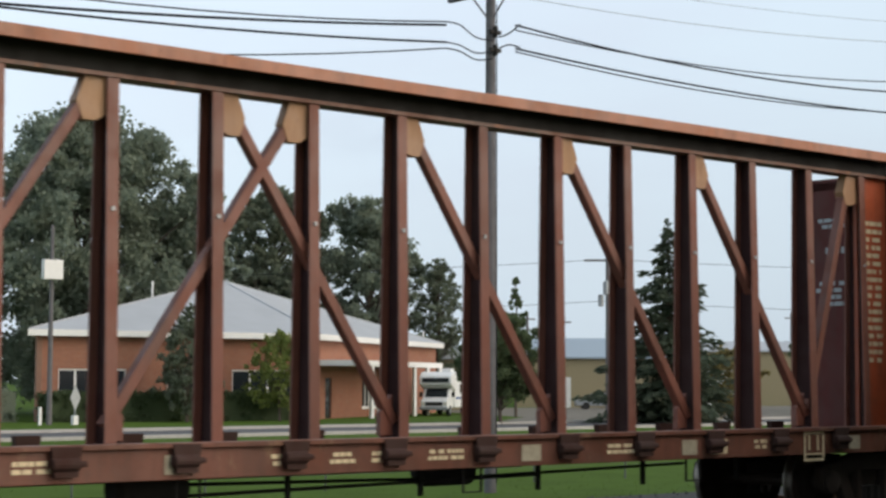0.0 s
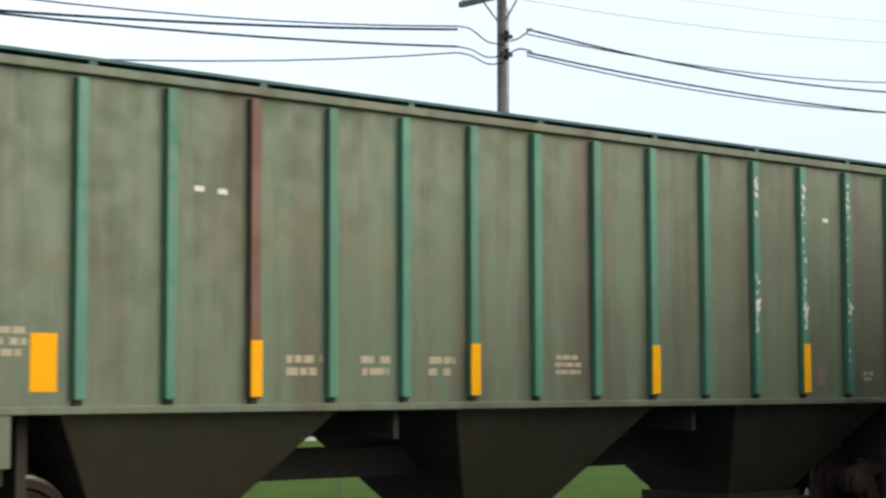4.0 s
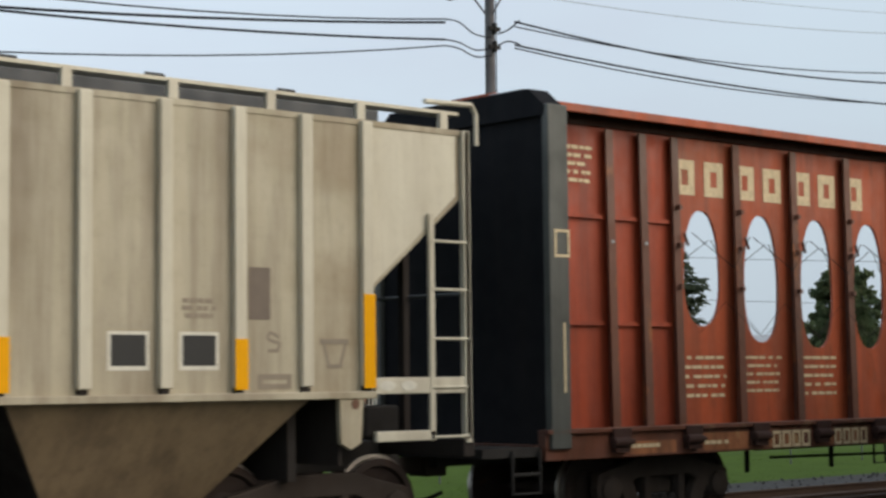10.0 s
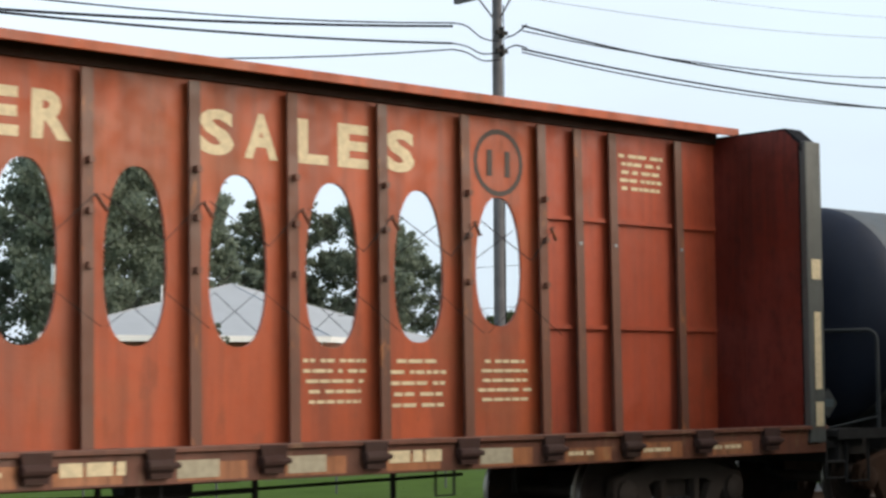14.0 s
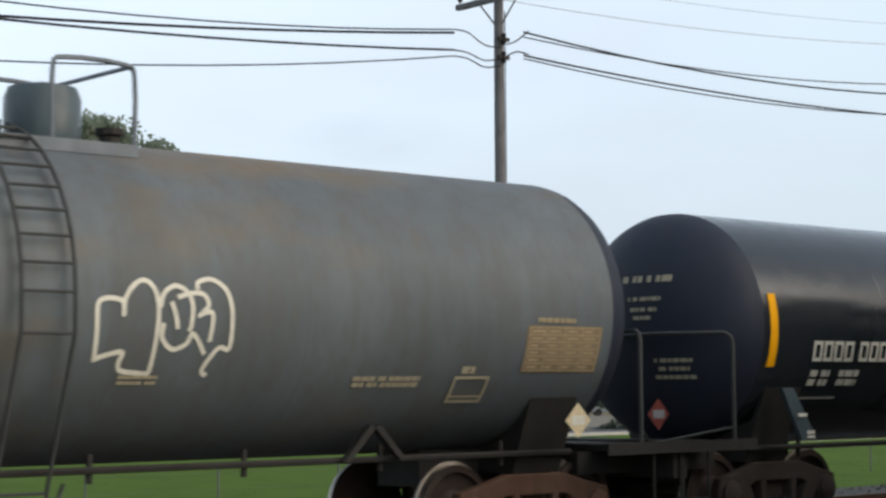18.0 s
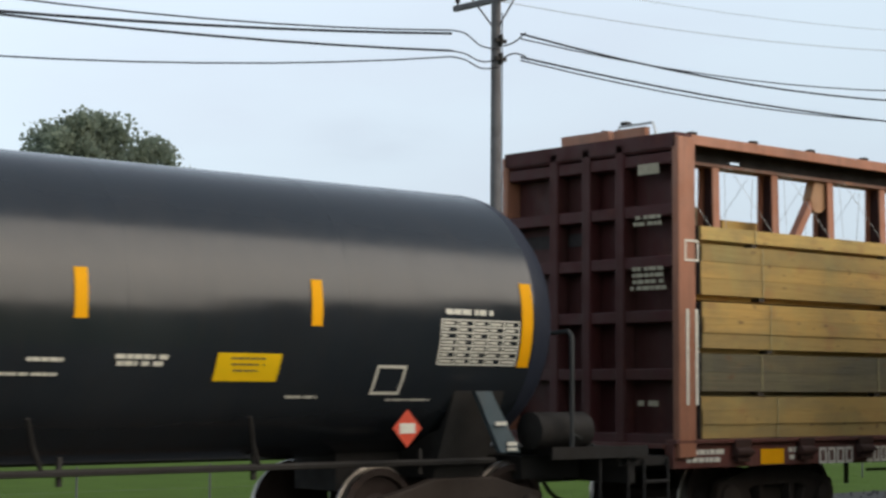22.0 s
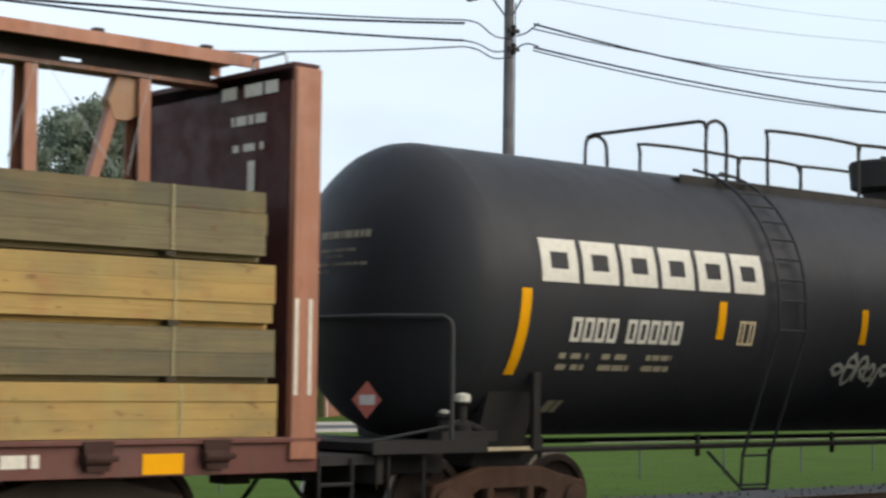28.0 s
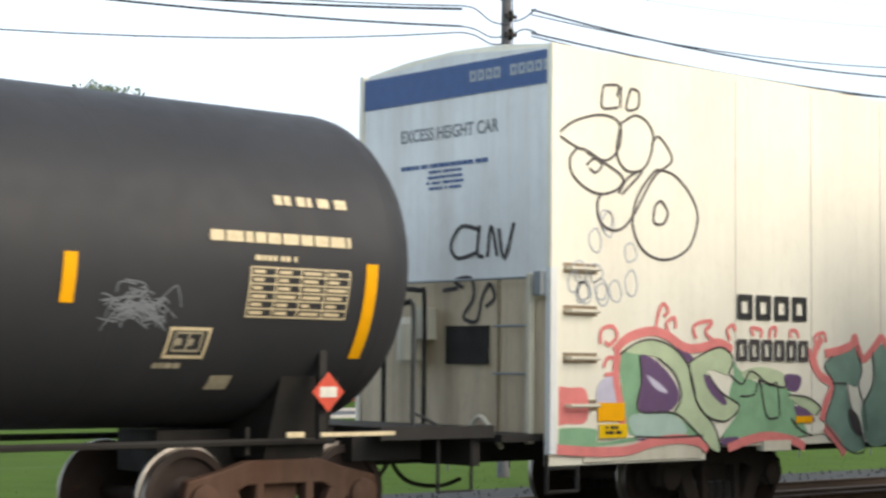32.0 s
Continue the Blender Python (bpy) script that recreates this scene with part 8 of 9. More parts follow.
for z0, z1 in ((9.59, 9.2), (9.07, 8.95)):
    p = curve_pts([(PX + 0.1, PY - 0.16, z1 + 0.02), (PX + 0.4, PY - 0.15, z1 + 0.14), (PX + 0.75, PY - 0.15, z0)], 6)
    tagged(part("jumper_wire", M().tube(p, 0.018, 5), M_WIRE), "slack black cable loop at the pole", "cable", "overhead cables")

# ---- trees ----


def leaf_cloud(centres, n, size, seed, droop=0.0):
    """Small leaf sprays scattered in uneven clumps: flat four-cornered pieces."""
    rg = np.random.RandomState(seed)
    c = np.array(centres, float)
    which = rg.randint(0, len(c), n)
    d = rg.normal(size=(n, 3))
    d /= np.linalg.norm(d, axis=1)[:, None]
    rad = np.abs(rg.normal(0, 0.42, n)) + rg.uniform(0.05, 0.5, n)
    rad = np.minimum(rad, rg.uniform(0.8, 1.15, n))
    pos = c[which, :3] + d * (c[which, 3] * rad)[:, None] * np.array([1, 1, 0.8])
    pos[:, 2] -= droop * rad * rg.uniform(0, 1, n)
    a = rg.normal(size=(n, 3))
    a /= np.linalg.norm(a, axis=1)[:, None]
    b = np.cross(a, rg.normal(size=(n, 3)))
    b /= np.linalg.norm(b, axis=1)[:, None]
    sz = size * rg.uniform(0.5, 1.4, n)
    a, b = a * sz[:, None], b * (sz * 0.6)[:, None]
    v = np.stack([pos - a, pos - b, pos + a, pos + b], 1).reshape(-1, 3)
    f = np.arange(4 * n).reshape(-1, 4)
    m = M()
    m.v, m.f = [tuple(p) for p in v.tolist()], [tuple(q) for q in f.tolist()]
    return m


def tree(name, label, x, y, h, crown_lo, rx, leaf, n, seed, size=0.32, clumps=26, trunk=0.35, lean=0.0, dome=0.55):
    """Limbs fork from the trunk into many small leaf clumps inside an uneven, lobed crown."""
    rg = random.Random(seed)
    ob = new(name)
    ob.location = (x, y, GZ)
    tagged(ob, label, "tree", "trees")
    tr = M().tube([(0, 0, 0), (lean * 0.3, 0.1, h * 0.25), (lean * 0.6, -0.1, h * 0.5), (lean, 0, h * 0.85)], [trunk, trunk * 0.8, trunk * 0.55, trunk * 0.15], 9)
    p1, p2, p3 = rg.uniform(0, 6), rg.uniform(0, 6), rg.uniform(0, 6)
    cs = []
    total = clumps * 4
    for k in range(total):
        u = rg.random() ** 0.8
        a = rg.uniform(0, 6.283)
        side = 0.55 + 0.45 * math.sin(math.pi * min(0.5, 0.12 + u)) if u < dome else math.sqrt(max(0.0, 1 - ((u - dome) / (1.0 - dome)) ** 2))
        lobes = 1.0 + 0.13 * math.sin(3 * a + p1 + 4 * u) + 0.12 * math.sin(5 * a + p2 - 9 * u) + 0.08 * math.sin(8 * a + p3 + 15 * u)
        env = rx * side * lobes
        r = rx * rg.uniform(0.07, 0.19)
        q = max(0.0, env - r * 0.6) * rg.random() ** 0.38
        pz = min(crown_lo + (h - crown_lo) * u * (0.93 + 0.07 * math.sin(4 * a + p2)), h - r * 0.5)
        px, py = lean * u + q * math.cos(a), q * math.sin(a)
        cs.append((px, py, pz, r))
        if k % 5 == 0:   # fuller foliage inside the crown
            cs.append((px * 0.6, py * 0.6, min(pz, h - rx * 0.35), rx * 0.28))
        zb_ = max(h * 0.12, pz - q * 0.9 - 0.5)
        if k % 9 == 0:
            tr.tube([(lean * zb_ / h, 0, zb_), (px * 0.5, py * 0.5, (zb_ + pz) / 2 + 0.3), (px, py, pz)], [trunk * 0.35, trunk * 0.2, 0.03], 5)
    part("trunk", tr, M_BARK, ob, "bark-covered trunk and limbs", at=0)
    part("crown", leaf_cloud(cs, int(n * 1.3), size, seed), leaf, ob, "leafy crown with gaps", at=0)
    return ob


def spruce(x, y, h, r, seed):
    rg = random.Random(seed)
    ob = new("spruce_tree")
    ob.location = (x, y, GZ)
    tagged(ob, "tall dark blue-green spruce with layered branches", "tree", "trees")
    part("trunk", M().tube([(0, 0, 0), (0, 0, h)], [0.22, 0.02], 8), M_BARK, ob, at=0)
    m = M()
    br = M()
    lv = 26
    for k in range(lv):
        u = k / lv
        z = 0.5 + (h - 0.6) * u
        reach = r * (1 - u) ** 0.9 * rg.uniform(0.62, 1.1) + 0.2
        nb = max(4, int(11 * (1 - u) + 4))
        for j in range(nb):
            a = 6.283 * (j + rg.random()) / nb
            L = reach * rg.uniform(0.55, 1.15)
            z = max(0.4, 0.5 + (h - 0.6) * u + rg.uniform(-0.32, 0.32))
            tip = Vector((L * math.cos(a), L * math.sin(a), z - L * rg.uniform(0.02, 0.28) + 0.1))
            br.tube([(0, 0, z), tip], [0.03, 0.008], 4)
            for q in range(int(8 + L * 15)):
                s = rg.uniform(0.2, 1.0)
                c = Vector((0, 0, z)).lerp(tip, s)
                side = Vector((-math.sin(a), math.cos(a), 0)) * rg.uniform(-1, 1) * (0.34 * L * (1.1 - s) + 0.08)
                c = c + side + Vector((0, 0, rg.uniform(-0.24, 0.08)))
                w = Vector((math.cos(a + rg.uniform(-0.9, 0.9)), math.sin(a + rg.uniform(-0.9, 0.9)), rg.uniform(-0.6, 0.2))) * rg.uniform(0.16, 0.34)
                t2 = Vector((-w.y, w.x, rg.uniform(-0.3, 0.3))) * 0.4
                m.add([c - w, c - t2, c + w, c + t2], [(0, 1, 2, 3)])
    part("branches", br, M_BARK, ob, at=0, kind="stuff")
    part("needles", m, M_SPRUCE, ob, "drooping needle sprays", at=0)


TALL = "tall dark green broadleaf tree with a ragged crown"
tree("cottonwood_tree", TALL, 66.0, 112.8, 22.3, 1.5, 8.4, M_LEAF_DARK, 75000, 1, 0.19, 120, 0.5, 0.0, 0.62)
tree("cottonwood_tree", TALL, 73.6, 110.5, 17.6, 2.0, 4.0, M_LEAF_DARK, 12000, 12, 0.24, 50, 0.3)
tree("cottonwood_tree", TALL, 55.5, 120.0, 20.4, 1.0, 6.5, M_LEAF_DARK, 22000, 3, 0.28, 70, 0.5)
tree("cottonwood_tree", TALL, 45.0, 126.0, 18.5, 1.0, 6.5, M_LEAF_DARK, 12000, 13, 0.34, 50, 0.5)
tree("cottonwood_tree", TALL, 79.5, 122.0, 12.5, 1.0, 5.0, M_LEAF_DARK, 12000, 16, 0.26, 50, 0.3)
tree("willow_tree", "spreading grey-green tree behind the brick building", 88.3, 121.5, 18.6, 9.0, 5.2, M_LEAF_PALE, 17000, 4, 0.18, 50, 0.35, 0.8, 0.4)
tree("cottonwood_tree", TALL, 95.6, 117.0, 18.0, 2.0, 5.4, M_LEAF_DARK, 30000, 5, 0.19, 80, 0.4)
tree("cottonwood_tree", TALL, 89.5, 121.0, 11.5, 2.0, 5.0, M_LEAF_DARK, 12000, 17, 0.26, 50, 0.4)
tree("cottonwood_tree", TALL, 100.0, 113.0, 12.8, 3.0, 2.3, M_LEAF_PALE, 10000, 6, 0.12, 110, 0.25)
tree("maple_tree", "small round green tree by the car park", 68.9, 72.6, 6.3, 1.5, 2.6, M_LEAF_MID, 30000, 7, 0.10, 60, 0.12)
tree("poplar_tree", "thin pointed poplar behind the small tree", 84.0, 87.0, 9.4, 2.0, 0.8, M_LEAF_MID, 1500, 8, 0.14, 16, 0.1, 0.0, 0.2)
tree("maple_tree", "round green tree beyond the car park", 113.6, 81.8, 11.0, 1.5, 3.6, M_LEAF_MID, 9000, 9, 0.25, 44, 0.25)
tree("maple_tree", "round green tree beyond the car park", 128.0, 92.0, 8.0, 1.5, 4.0, M_LEAF_MID, 5000, 10, 0.35, 24, 0.25)
spruce(79.3, 69.3, 11.9, 5.3, 3)
tree("young_tree", "green shrub-like tree in front of the brick building", 57.6, 86.8, 6.8, 0.6, 1.9, M_LEAF_PALE, 5500, 14, 0.12, 60, 0.1)
tree("young_tree", "yellow-green young tree before the brick building", 63.6, 86.0, 5.4, 0.8, 2.0, M_LEAF_LIGHT, 4200, 15, 0.11, 50, 0.08)
tree("tan_shrub", "yellow-brown shrub beside the spruce", 84.6, 69.2, 4.6, 0.4, 1.9, M_LEAF_TAN, 4500, 21, 0.12, 50, 0.08)
# unseen tall shrubs, added on the camera's side of the line to shade the passing cars
for k, (x, y, h_, r_) in enumerate(((14.4, 7.6, 4.4, 1.3), (16.9, 9.0, 4.8, 1.4), (19.4, 10.4, 5.2, 1.4), (22.2, 10.2, 5.6, 1.5), (25.2, 10.3, 5.2, 1.5), (28.4, 10.2, 5.6, 1.5), (31.6, 10.3, 5.4, 1.5), (17.5, 5.6, 5.2, 1.9), (21.5, 6.4, 5.8, 2.0))):
    tree("shade_shrub", "unseen dense shrub added to shade the cars", x, y, h_, 0.2, r_, M_LEAF_MID, 6500, 200 + k, 0.15, 40, 0.08)
# unseen trees, added on the left to darken the cars' left-facing sides
for k, (x, y, h_, r_) in enumerate(((-4.6, 8.8, 10.0, 2.3), (-9.5, 8.5, 12.0, 2.9), (-15.5, 8.8, 12.5, 3.0), (-7.5, 3.6, 11.5, 2.7), (-22.0, 8.5, 12.0, 3.0))):
    tree("shade_tree", "unseen broadleaf tree added to block light from the left", x, y, h_, 0.6, r_, M_LEAF_MID, 8000, 230 + k, 0.24, 40, 0.2)
# a far belt of trees closes the view
rg = random.Random(77)
belt = [(40 + k * 5.2 + rg.uniform(-2, 2), 190 - k * 1.5 + rg.uniform(-6, 6), rg.uniform(1.5, 6.2), rg.uniform(2.6, 4.0)) for k in range(70)]
tagged(part("far_woods", leaf_cloud(belt, 22000, 0.6, 31), M_LEAF_DARK), "distant dark green belt of trees", "woods", kind="stuff")

# ---- the brick building ----
LC, CC, RC, BR, BL = Vector((50.9, 92.2)), Vector((68.3, 88.9)), Vector((91.2, 103.3)), Vector((86.0, 116.0)), Vector((63.6, 111.5))
house = new("brick_building")
tagged(house, "single-storey orange brick building with a white hipped roof", "building")
EAVE = 4.45


def wall_between(a, b, z0, z1, thick, mat, parent, name="wall", cuts=()):
    """An upright wall from a to b with openings cut through it: (from, to, low, high) along its length."""
    d = (b - a)
    L = d.length
    ob = new(name)
    xs = sorted({0.0, L, *[c[0] for c in cuts], *[c[1] for c in cuts]})
    zs = sorted({z0, z1, *[c[2] for c in cuts], *[c[3] for c in cuts]})
    m = M()
    for i in range(len(xs) - 1):
        for j in range(len(zs) - 1):
            cx, cz = (xs[i] + xs[i + 1]) / 2, (zs[j] + zs[j + 1]) / 2
            if not any(c[0] < cx < c[1] and c[2] < cz < c[3] for c in cuts):
                m.box(xs[i], xs[i + 1], 0, thick, zs[j], zs[j + 1])
    bpy.data.objects.remove(ob)
    ob = part(name, m, mat, parent, at=0)
    wb = bmesh.new()
    wb.from_mesh(ob.data)
    bmesh.ops.remove_doubles(wb, verts=wb.verts, dist=0.001)
    wb.to_mesh(ob.data)
    wb.free()
    ob.matrix_local = pose(a.x, a.y, 0, 0, 0, math.degrees(math.atan2(d.y, d.x)))
    return ob


def window_in(wall, x0, x1, z0, z1, bays=3):
    fr = M()
    for k in range(bays + 1):
        x = x0 + (x1 - x0) * k / bays
        fr.box(x - 0.06, x + 0.06, 0.04, 0.16, z0, z1)
    fr.box(x0, x1, 0.04, 0.16, z0, z0 + 0.1).box(x0, x1, 0.04, 0.16, z1 - 0.1, z1).box(x0 - 0.1, x1 + 0.1, -0.06, 0.1, z0 - 0.1, z0)
    w = part("window", fr, M_TRIM, wall, "white-framed window", at=0)
    return part("pane", M().box(x0, x1, 0.09, 0.10, z0, z1), M_PANE, wall, "dark glass", at=0)


front_cuts = ((1.3, 5.4, 0.5, 2.45), (8.0, 10.4, 0.5, 2.45), (12.2, 17.0, 0.5, 2.45))
w1 = wall_between(LC, CC, GZ, EAVE - 0.1, 0.3, M_BRICK, house, cuts=front_cuts)
for c in front_cuts:
    window_in(w1, *c, 4 if c[1] - c[0] > 2.5 else 2)
right_cuts = ((2.2, 3.4, GZ + 0.02, 2.0), (9.5, 12.5, GZ + 0.6, 2.4), (16.0, 19.5, GZ + 0.6, 2.4))
w2 = wall_between(CC, RC, GZ, EAVE - 0.1, 0.3, M_BRICK, house, cuts=right_cuts)
part("door", M().box(2.2, 3.4, 0.1, 0.16, GZ + 0.02, 2.0), M_PANE, w2, "dark glazed door", at=0)
for c in right_cuts[1:]:
    window_in(w2, *c, 4)
for a, b in ((RC, BR), (BR, BL), (BL, LC)):
    wall_between(a, b, GZ, EAVE - 0.1, 0.3, M_BRICK, house)
ctr = Vector((69.6, 101.5))
ring = []
for p in (LC, CC, RC, BR, BL):
    o = (p - ctr).normalized() * 0.9
    ring.append(p + o)
apex = (69.3, 100.4, 8.55)
n = len(ring)
rm = M().add([(p.x, p.y, EAVE + 0.22) for p in ring] + [apex], [(i, (i + 1) % n, n) for i in range(n)] + [tuple(range(n - 1, -1, -1))])
part("roof", rm, M_ROOF_HOUSE, house, "pale grey hipped roof")
fm = M()
for i in range(n):
    a, b = ring[i], ring[(i + 1) % n]
    fm.hexa([(a.x, a.y, EAVE - 0.12), (b.x, b.y, EAVE - 0.12), (*(b + (ctr - b).normalized() * 0.3), EAVE - 0.12), (*(a + (ctr - a).normalized() * 0.3), EAVE - 0.12), (a.x, a.y, EAVE + 0.24), (b.x, b.y, EAVE + 0.24), (*(b + (ctr - b).normalized() * 0.3), EAVE + 0.24), (*(a + (ctr - a).normalized() * 0.3), EAVE + 0.24)])
part("fascia", fm, M_TRIM, house, "white eaves board")
sf = M().add([(p.x, p.y, EAVE - 0.1) for p in ring], [tuple(range(n))])
part("soffit", sf, M_TRIM, house)
for i in range(n):
    p = ring[i]
    part("roof_ridge", M().tube([(p.x, p.y, EAVE + 0.25), apex], 0.06, 5), M_ROOF_HOUSE, house)
for x, y, z in ((62.9, 99.0, 7.2), (90.5, 104.0, 4.6)):
    part("vent_pipe", M().upright(x, y, [(0.07, z), (0.07, z + 1.0)], 8), M_TRIM, house)
# entrance canopy with white columns along the right-hand wall
d2 = (RC - CC).normalized()
n2 = Vector((d2.y, -d2.x))
cn = M()
a, b = CC + d2 * 0.3 + n2 * 2.6, CC + d2 * 20.0 + n2 * 2.6
cn.hexa([(*(CC + d2 * 0.3), 2.75), (*a, 2.75), (*b, 2.75), (*(CC + d2 * 20.0), 2.75), (*(CC + d2 * 0.3), 3.1), (*a, 3.1), (*b, 3.1), (*(CC + d2 * 20.0), 3.1)])
part("canopy", cn, M_TRIM, house, "white entrance canopy")
for k in range(6):
    p = CC + d2 * (4.2 + k * 3.1) + n2 * 2.45
    part("column", M().box(p.x - 0.11, p.x + 0.11, p.y - 0.11, p.y + 0.11, GZ, 2.75), M_TRIM, house, "white column")
rl = M()
for k in range(9):
    p = CC + d2 * (5.2 + k * 0.3) + n2 * 2.5
    rl.box(p.x - 0.03, p.x + 0.03, p.y - 0.03, p.y + 0.03, GZ, 0.5)
pa, pb = CC + d2 * 5.2 + n2 * 2.5, CC + d2 * 7.7 + n2 * 2.5
rl.tube([(pa.x, pa.y, 0.5), (pb.x, pb.y, 0.5)], 0.05)
part("railing", rl, M_TRIM, house, "white railing")
part("downpipe", M().tube([(CC.x - 0.4, CC.y - 0.4, EAVE), (CC.x - 0.4, CC.y - 0.4, GZ)], 0.05), M_TRIM, house)


def hedge(a, b, w, h, seed, leaf, label):
    rg = random.Random(seed)
    L = (Vector(b) - Vector(a)).length
    d = (Vector(b) - Vector(a)) / L
    cs = []
    for k in range(int(L / 0.35)):
        p = Vector(a) + d * (k * 0.35)
        for z in (0.3, h * 0.55, h - 0.3):
            cs.append((p.x + rg.uniform(-0.1, 0.1), p.y + rg.uniform(-w / 2, w / 2), GZ + z, 0.42))
    m = leaf_cloud(cs, int(L * 1100), 0.11, seed)
    n = Vector((-d.y, d.x)) * w * 0.42
    p, q = Vector(a), Vector(b)
    m.hexa([(*(p - n), GZ), (*(q - n), GZ), (*(q + n), GZ), (*(p + n), GZ), (*(p - n), GZ + h - 0.2), (*(q - n), GZ + h - 0.2), (*(q + n), GZ + h - 0.2), (*(p + n), GZ + h - 0.2)])
    return tagged(part("hedge", m, leaf, at=0), label, "hedge")


hedge((50.6, 90.6), (66.6, 87.4), 0.9, 1.8, 5, M_LEAF_MID, "clipped dark green hedge before the brick wall")
hedge((46.5, 93.0), (49.6, 92.4), 0.9, 1.9, 6, M_LEAF_DARK, "dark shrubs beside the brick building")

# ---- street furniture and far buildings ----
lamp_pole = new("service_pole")
lamp_pole.location = (48.0, 85.5, GZ)
tagged(lamp_pole, "thin grey wooden pole with a white box", "utility pole", "utility poles")
part("shaft", M().upright(0, 0, [(0.15, 0), (0.10, 10.6), (0.02, 10.7)], 10), M_POLE, lamp_pole, at=0)
part("meter_box", M().box(-0.7, 0.45, -0.45, -0.12, 7.75, 8.8), M_TRIM, lamp_pole, "white box", bevel=0.03, at=0)
sign = new("street_sign")
sign.location = (49.2, 84.9, GZ)
tagged(sign, "small pale diamond sign seen from behind on a post", "sign")
part("post", M().upright(0, 0, [(0.04, 0), (0.04, 1.9)], 8), M_GALV, sign, at=0)
part("plate", M().add([(-0.32, -0.05, 1.45), (0, -0.05, 0.75), (0.32, -0.05, 1.45), (0, -0.05, 2.15), (-0.32, -0.03, 1.45), (0, -0.03, 0.75), (0.32, -0.03, 1.45), (0, -0.03, 2.15)], [(0, 1, 2, 3), (7, 6, 5, 4), (0, 4, 5, 1), (1, 5, 6, 2), (2, 6, 7, 3), (3, 7, 4, 0)]), M_GALV, sign, at=0)
part("base_block", M().box(-0.14, 0.14, -0.14, 0.14, 0, 0.5), M_TRIM, sign, at=0)
post = new("marker_post")
post.location = (47.4, 85.4, GZ)
tagged(post, "short white marker post on the grass", "post")
part("stake", M().box(-0.07, 0.07, -0.07, 0.07, 0, 0.95), M_TRIM, post, at=0)

far_pole = new("far_utility_pole")
far_pole.location = (91.3, 85.4, GZ)
tagged(far_pole, "wooden utility pole with transformers beyond the car park", "utility pole", "utility poles")
part("shaft", M().upright(0, 0, [(0.17, 0), (0.12, 11.2), (0.02, 11.3)], 10), M_POLE, far_pole, at=0)
ar = part("crossarm", M().box(-1.6, 0.5, -0.06, 0.06, 10.75, 10.9), M_POLE, far_pole, at=0)
ar.rotation_euler = (0, 0, radians(-42))
part("transformer", M().upright(-0.4, -0.25, [(0.05, 8.4), (0.22, 8.45), (0.22, 9.3), (0.05, 9.4)], 12).upright(-0.45, 0.2, [(0.05, 7.6), (0.2, 7.65), (0.2, 8.4), (0.05, 8.45)], 12), M_GALV, far_pole, at=0)
for dx, dy, z in ((-60, 70, 10.9), (50, -60, 10.9), (-60, 70, 8.0), (50, -60, 8.0)):
    tagged(part("far_wire", M().tube(wire_between((91.3, 85.4, z + GZ), (91.3 + dx, 85.4 + dy, z + GZ), 1.2), 0.02, 4), M_WIRE), "thin distant overhead cable", "cable", "overhead cables")
for x, y, hh in ((132, 135, 9.5), (150, 128, 9.0), (160, 122, 10.0), (120, 118, 8.5)):
    fp = new("far_utility_pole")
    fp.location = (x, y, GZ)
    tagged(fp, "distant wooden utility pole", "utility pole", "utility poles")
    part("shaft", M().upright(0, 0, [(0.18, 0), (0.13, hh), (0.02, hh + 0.1)], 8), M_POLE, fp, at=0)
    part("crossarm", M().box(-1.1, 1.1, -0.06, 0.06, hh - 0.6, hh - 0.45), M_POLE, fp, at=0)


def shed(name, label, x, y, w, d, eave, ridge, yaw, wall, roof, openings):
    ob = new(name)
    ob.matrix_basis = pose(x, y, GZ, 0, 0, yaw)
    tagged(ob, label, "building", "far buildings")
    part("wall", M().box(0, w, 0, 0.2, 0, eave).box(0, w, d - 0.2, d, 0, eave).box(0, 0.2, 0.2, d - 0.2, 0, eave).box(w - 0.2, w, 0.2, d - 0.2, 0, eave), wall, ob, at=0)
    part("roof", M().prism_x([(-0.4, eave - 0.05), (d / 2, ridge), (d + 0.4, eave - 0.05), (d + 0.4, eave + 0.1), (d / 2, ridge + 0.2), (-0.4, eave + 0.1)], -0.4, w + 0.4), roof, ob, at=0)
    part("gable", M().prism_x([(0, eave), (d, eave), (d / 2, ridge)], 0.05, 0.15).prism_x([(0, eave), (d, eave), (d / 2, ridge)], w - 0.15, w - 0.05), wall, ob, at=0)
    for x0, x1, z0, z1 in openings:
        part("door", M().box(x0, x1, -0.06, -0.01, z0, z1), M_TRIM, ob, "pale shutter door", at=0)
    return ob


shed("yellow_shed", "long pale yellow shed with a blue-grey roof", 117.0, 121.0, 16, 12, 4.6, 6.4, -47, M_YELLOW_WALL, M_BLUE_ROOF, ((2, 5, 0, 2.8), (9, 11, 0, 2.2)))
shed("tan_warehouse", "distant tan warehouse beyond the spruce", 143.0, 124.0, 22, 14, 5.6, 6.6, -50, M_YELLOW_WALL, M_ROOF_HOUSE, ((3, 8, 0, 3.6), (12, 16, 0, 3.6)))
shed("cream_house", "cream house behind the brick building", 97.0, 116.0, 9, 9, 4.3, 5.0, -40, M_YELLOW_WALL, M_ROOF_HOUSE, ((2, 3, 0, 2.1),))


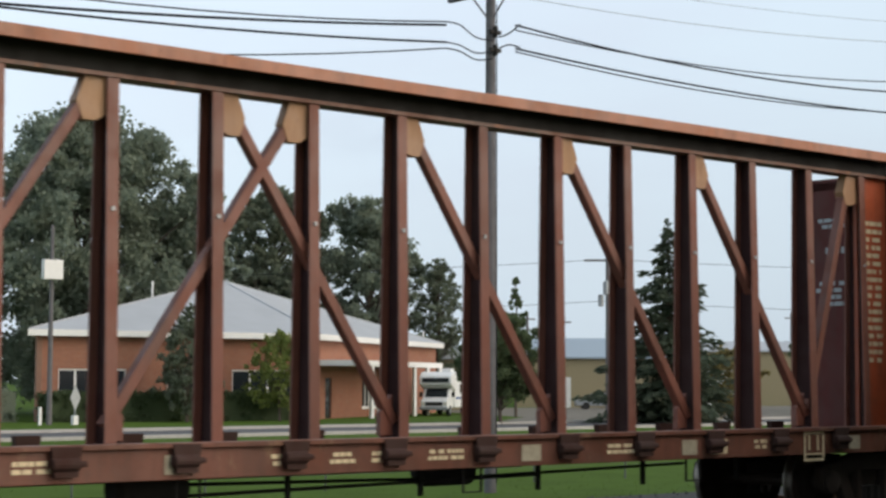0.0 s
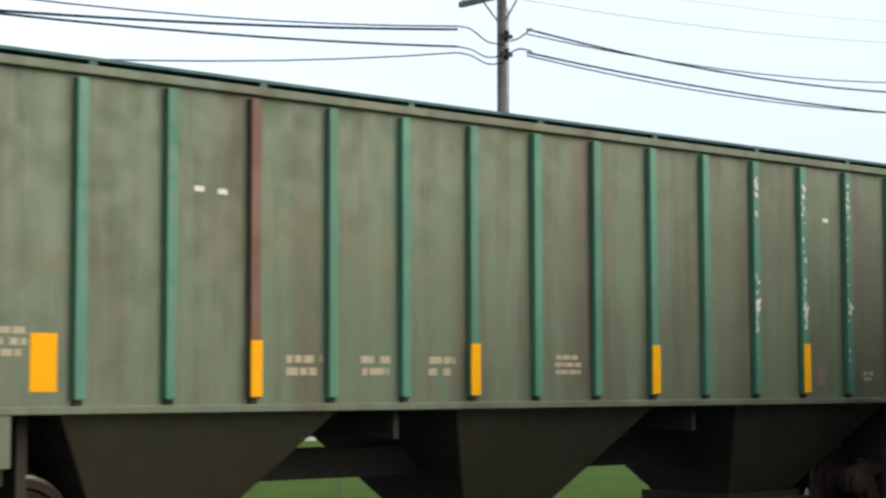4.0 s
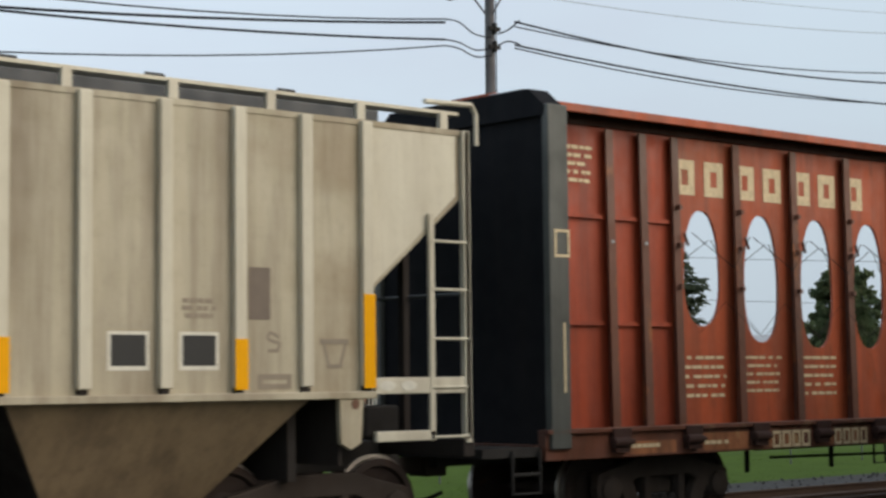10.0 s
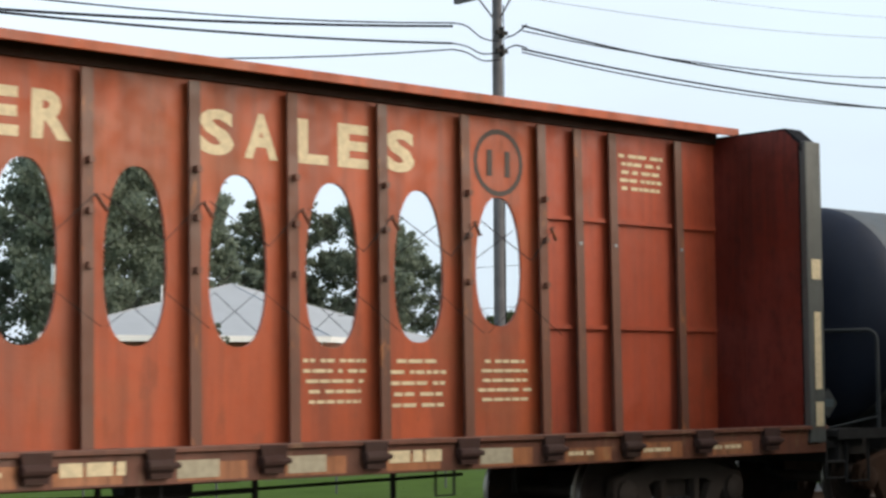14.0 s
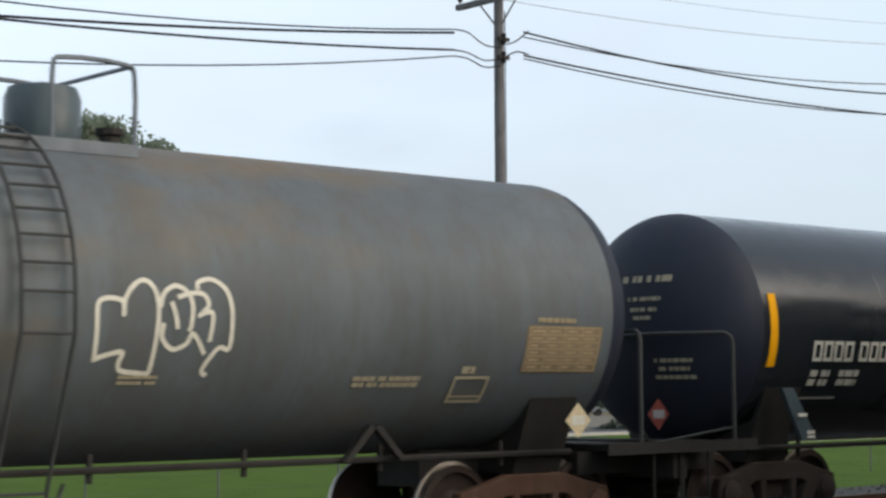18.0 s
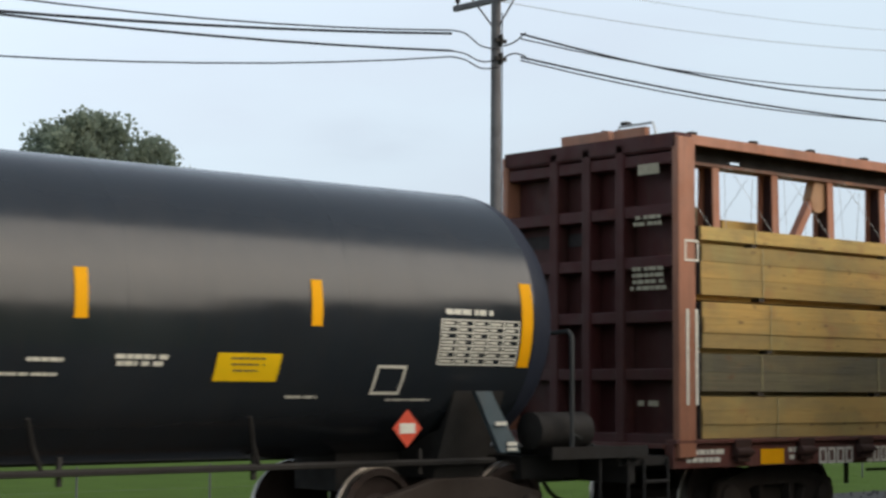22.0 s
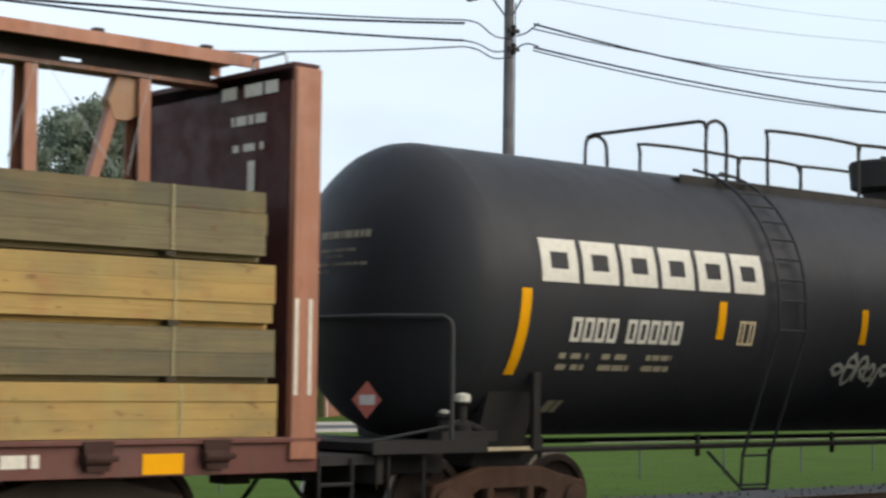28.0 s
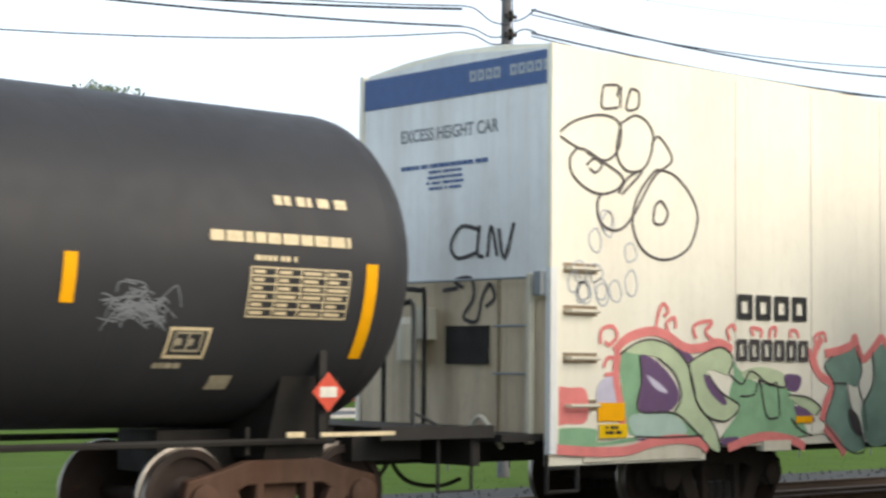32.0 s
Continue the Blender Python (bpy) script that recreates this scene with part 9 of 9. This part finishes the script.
def motorhome(x, y, yaw):
    ob = new("motorhome")
    ob.matrix_basis = pose(x, y, GZ, 0, 0, yaw)
    tagged(ob, "white motorhome with a sleeping bay over its cab, parked", "motorhome")
    # the front looks along -y
    part("body", M().prism_x([(0.9, 0.55), (0.9, 1.75), (0.15, 1.95), (-0.35, 2.2), (-0.35, 2.75), (0.2, 3.05), (6.4, 3.1), (6.5, 2.9), (6.5, 0.55)], -1.15, 1.15), M_RV, ob, bevel=0.08, at=0)
    part("cab", M().prism_x([(-0.75, 0.5), (-0.8, 1.05), (-0.2, 1.25), (0.35, 1.9), (1.0, 1.95), (1.0, 0.5)], -0.95, 0.95), M_RV, ob, bevel=0.06, at=0)
    part("windscreen", M().hexa([(-0.8, -0.19, 1.30), (0.8, -0.19, 1.30), (0.8, -0.16, 1.27), (-0.8, -0.16, 1.27), (-0.72, 0.30, 1.88), (0.72, 0.30, 1.88), (0.72, 0.33, 1.86), (-0.72, 0.33, 1.86)]), M_PANE, ob, at=0)
    part("bunk_window", M().box(-0.95, 0.95, -0.37, -0.352, 2.3, 2.62), M_PANE, ob, "dark bunk window", at=0)
    part("grille", M().box(-0.6, 0.6, -0.83, -0.80, 0.72, 0.95), M_BLACK_STEEL, ob, at=0)
    for s in (-1, 1):
        part("headlight", M().box(s * 0.78 - 0.14, s * 0.78 + 0.14, -0.83, -0.80, 0.74, 0.95), M_WHITE, ob, at=0)
        part("mirror", M().box(s * 1.15 - 0.1, s * 1.15 + 0.1, 0.1, 0.2, 1.3, 1.65), M_BLACK_STEEL, ob, at=0)
        part("side_window", M().box(s * 1.155 - 0.006, s * 1.155 + 0.006, 2.2, 3.4, 1.6, 2.2).box(s * 1.155 - 0.006, s * 1.155 + 0.006, 4.4, 5.4, 1.6, 2.2), M_PANE, ob, at=0)
        part("side_stripe", M().box(s * 1.153 - 0.004, s * 1.153 + 0.004, 1.0, 6.3, 1.15, 1.3), M_BLUE, ob, at=0)
        for yy in (0.1, 4.6):
            wh = M()
            wh.lathe([(s * 0.85 - 0.12, 0.2), (s * 0.85 - 0.12, 0.36), (s * 0.85 + 0.12, 0.36), (s * 0.85 + 0.12, 0.2)], 0.36, 18, yy)
            w = part("wheel", wh, M_RUBBER, ob, at=0)
            part("rim", M().lathe([(s * 0.98 - 0.03, 0.02), (s * 0.98 - 0.03, 0.2), (s * 0.98 + 0.0, 0.18)], 0.36, 14, yy), M_GALV, w, at=0)
    part("bumper", M().box(-1.0, 1.0, -0.95, -0.8, 0.42, 0.6), M_GALV, ob, bevel=0.03, at=0)
    part("air_unit", M().box(-0.35, 0.35, 3.0, 3.9, 3.08, 3.3), M_RV, ob, bevel=0.05, at=0)


motorhome(82.7, 93.6, -55)


def parked_car(x, y, yaw, mat, label):
    ob = new("parked_car")
    ob.matrix_basis = pose(x, y, GZ, 0, 0, yaw)
    tagged(ob, label, "car", "parked cars")
    part("body", M().prism([(-2.2, 0.3), (-2.25, 0.75), (-1.4, 0.9), (-0.7, 1.4), (0.8, 1.42), (1.5, 0.95), (2.2, 0.85), (2.2, 0.3)], -0.85, 0.85), mat, ob, bevel=0.08, at=0)
    part("side_window", M().prism([(-1.2, 0.92), (-0.65, 1.32), (0.72, 1.34), (1.25, 0.95)], -0.86, 0.86), M_PANE, ob, at=0)
    for xx in (-1.35, 1.35):
        for s in (-1, 1):
            part("wheel", M().axle(xx, 0.32, [(s * 0.68, 0.2), (s * 0.68, 0.32), (s * 0.88, 0.32), (s * 0.88, 0.2)], 16), M_RUBBER, ob, at=0)


parked_car(113.9, 107.4, -40, M_GALV, "pale grey car parked by the yellow shed")
parked_car(140.5, 117.0, -30, M_BLACK_STEEL, "dark car parked by the tan warehouse")


def motions():
    """The train rolls past: every car, its load, and its wheels."""
    for ob, x in TRAIN:
        walk(ob, [(t, pose(x - s, TRACK_Y, 0)) for t, s in enumerate(RUN)])
    ts = [k * 0.125 for k in range(257)]
    run = np.interp(ts, range(33), RUN)
    for w, x, z in WHEELS:
        walk(w, [(t, pose(x, 0, z, 0, -math.degrees(s / 0.478), 0)) for t, s in zip(ts, run)])


motions()
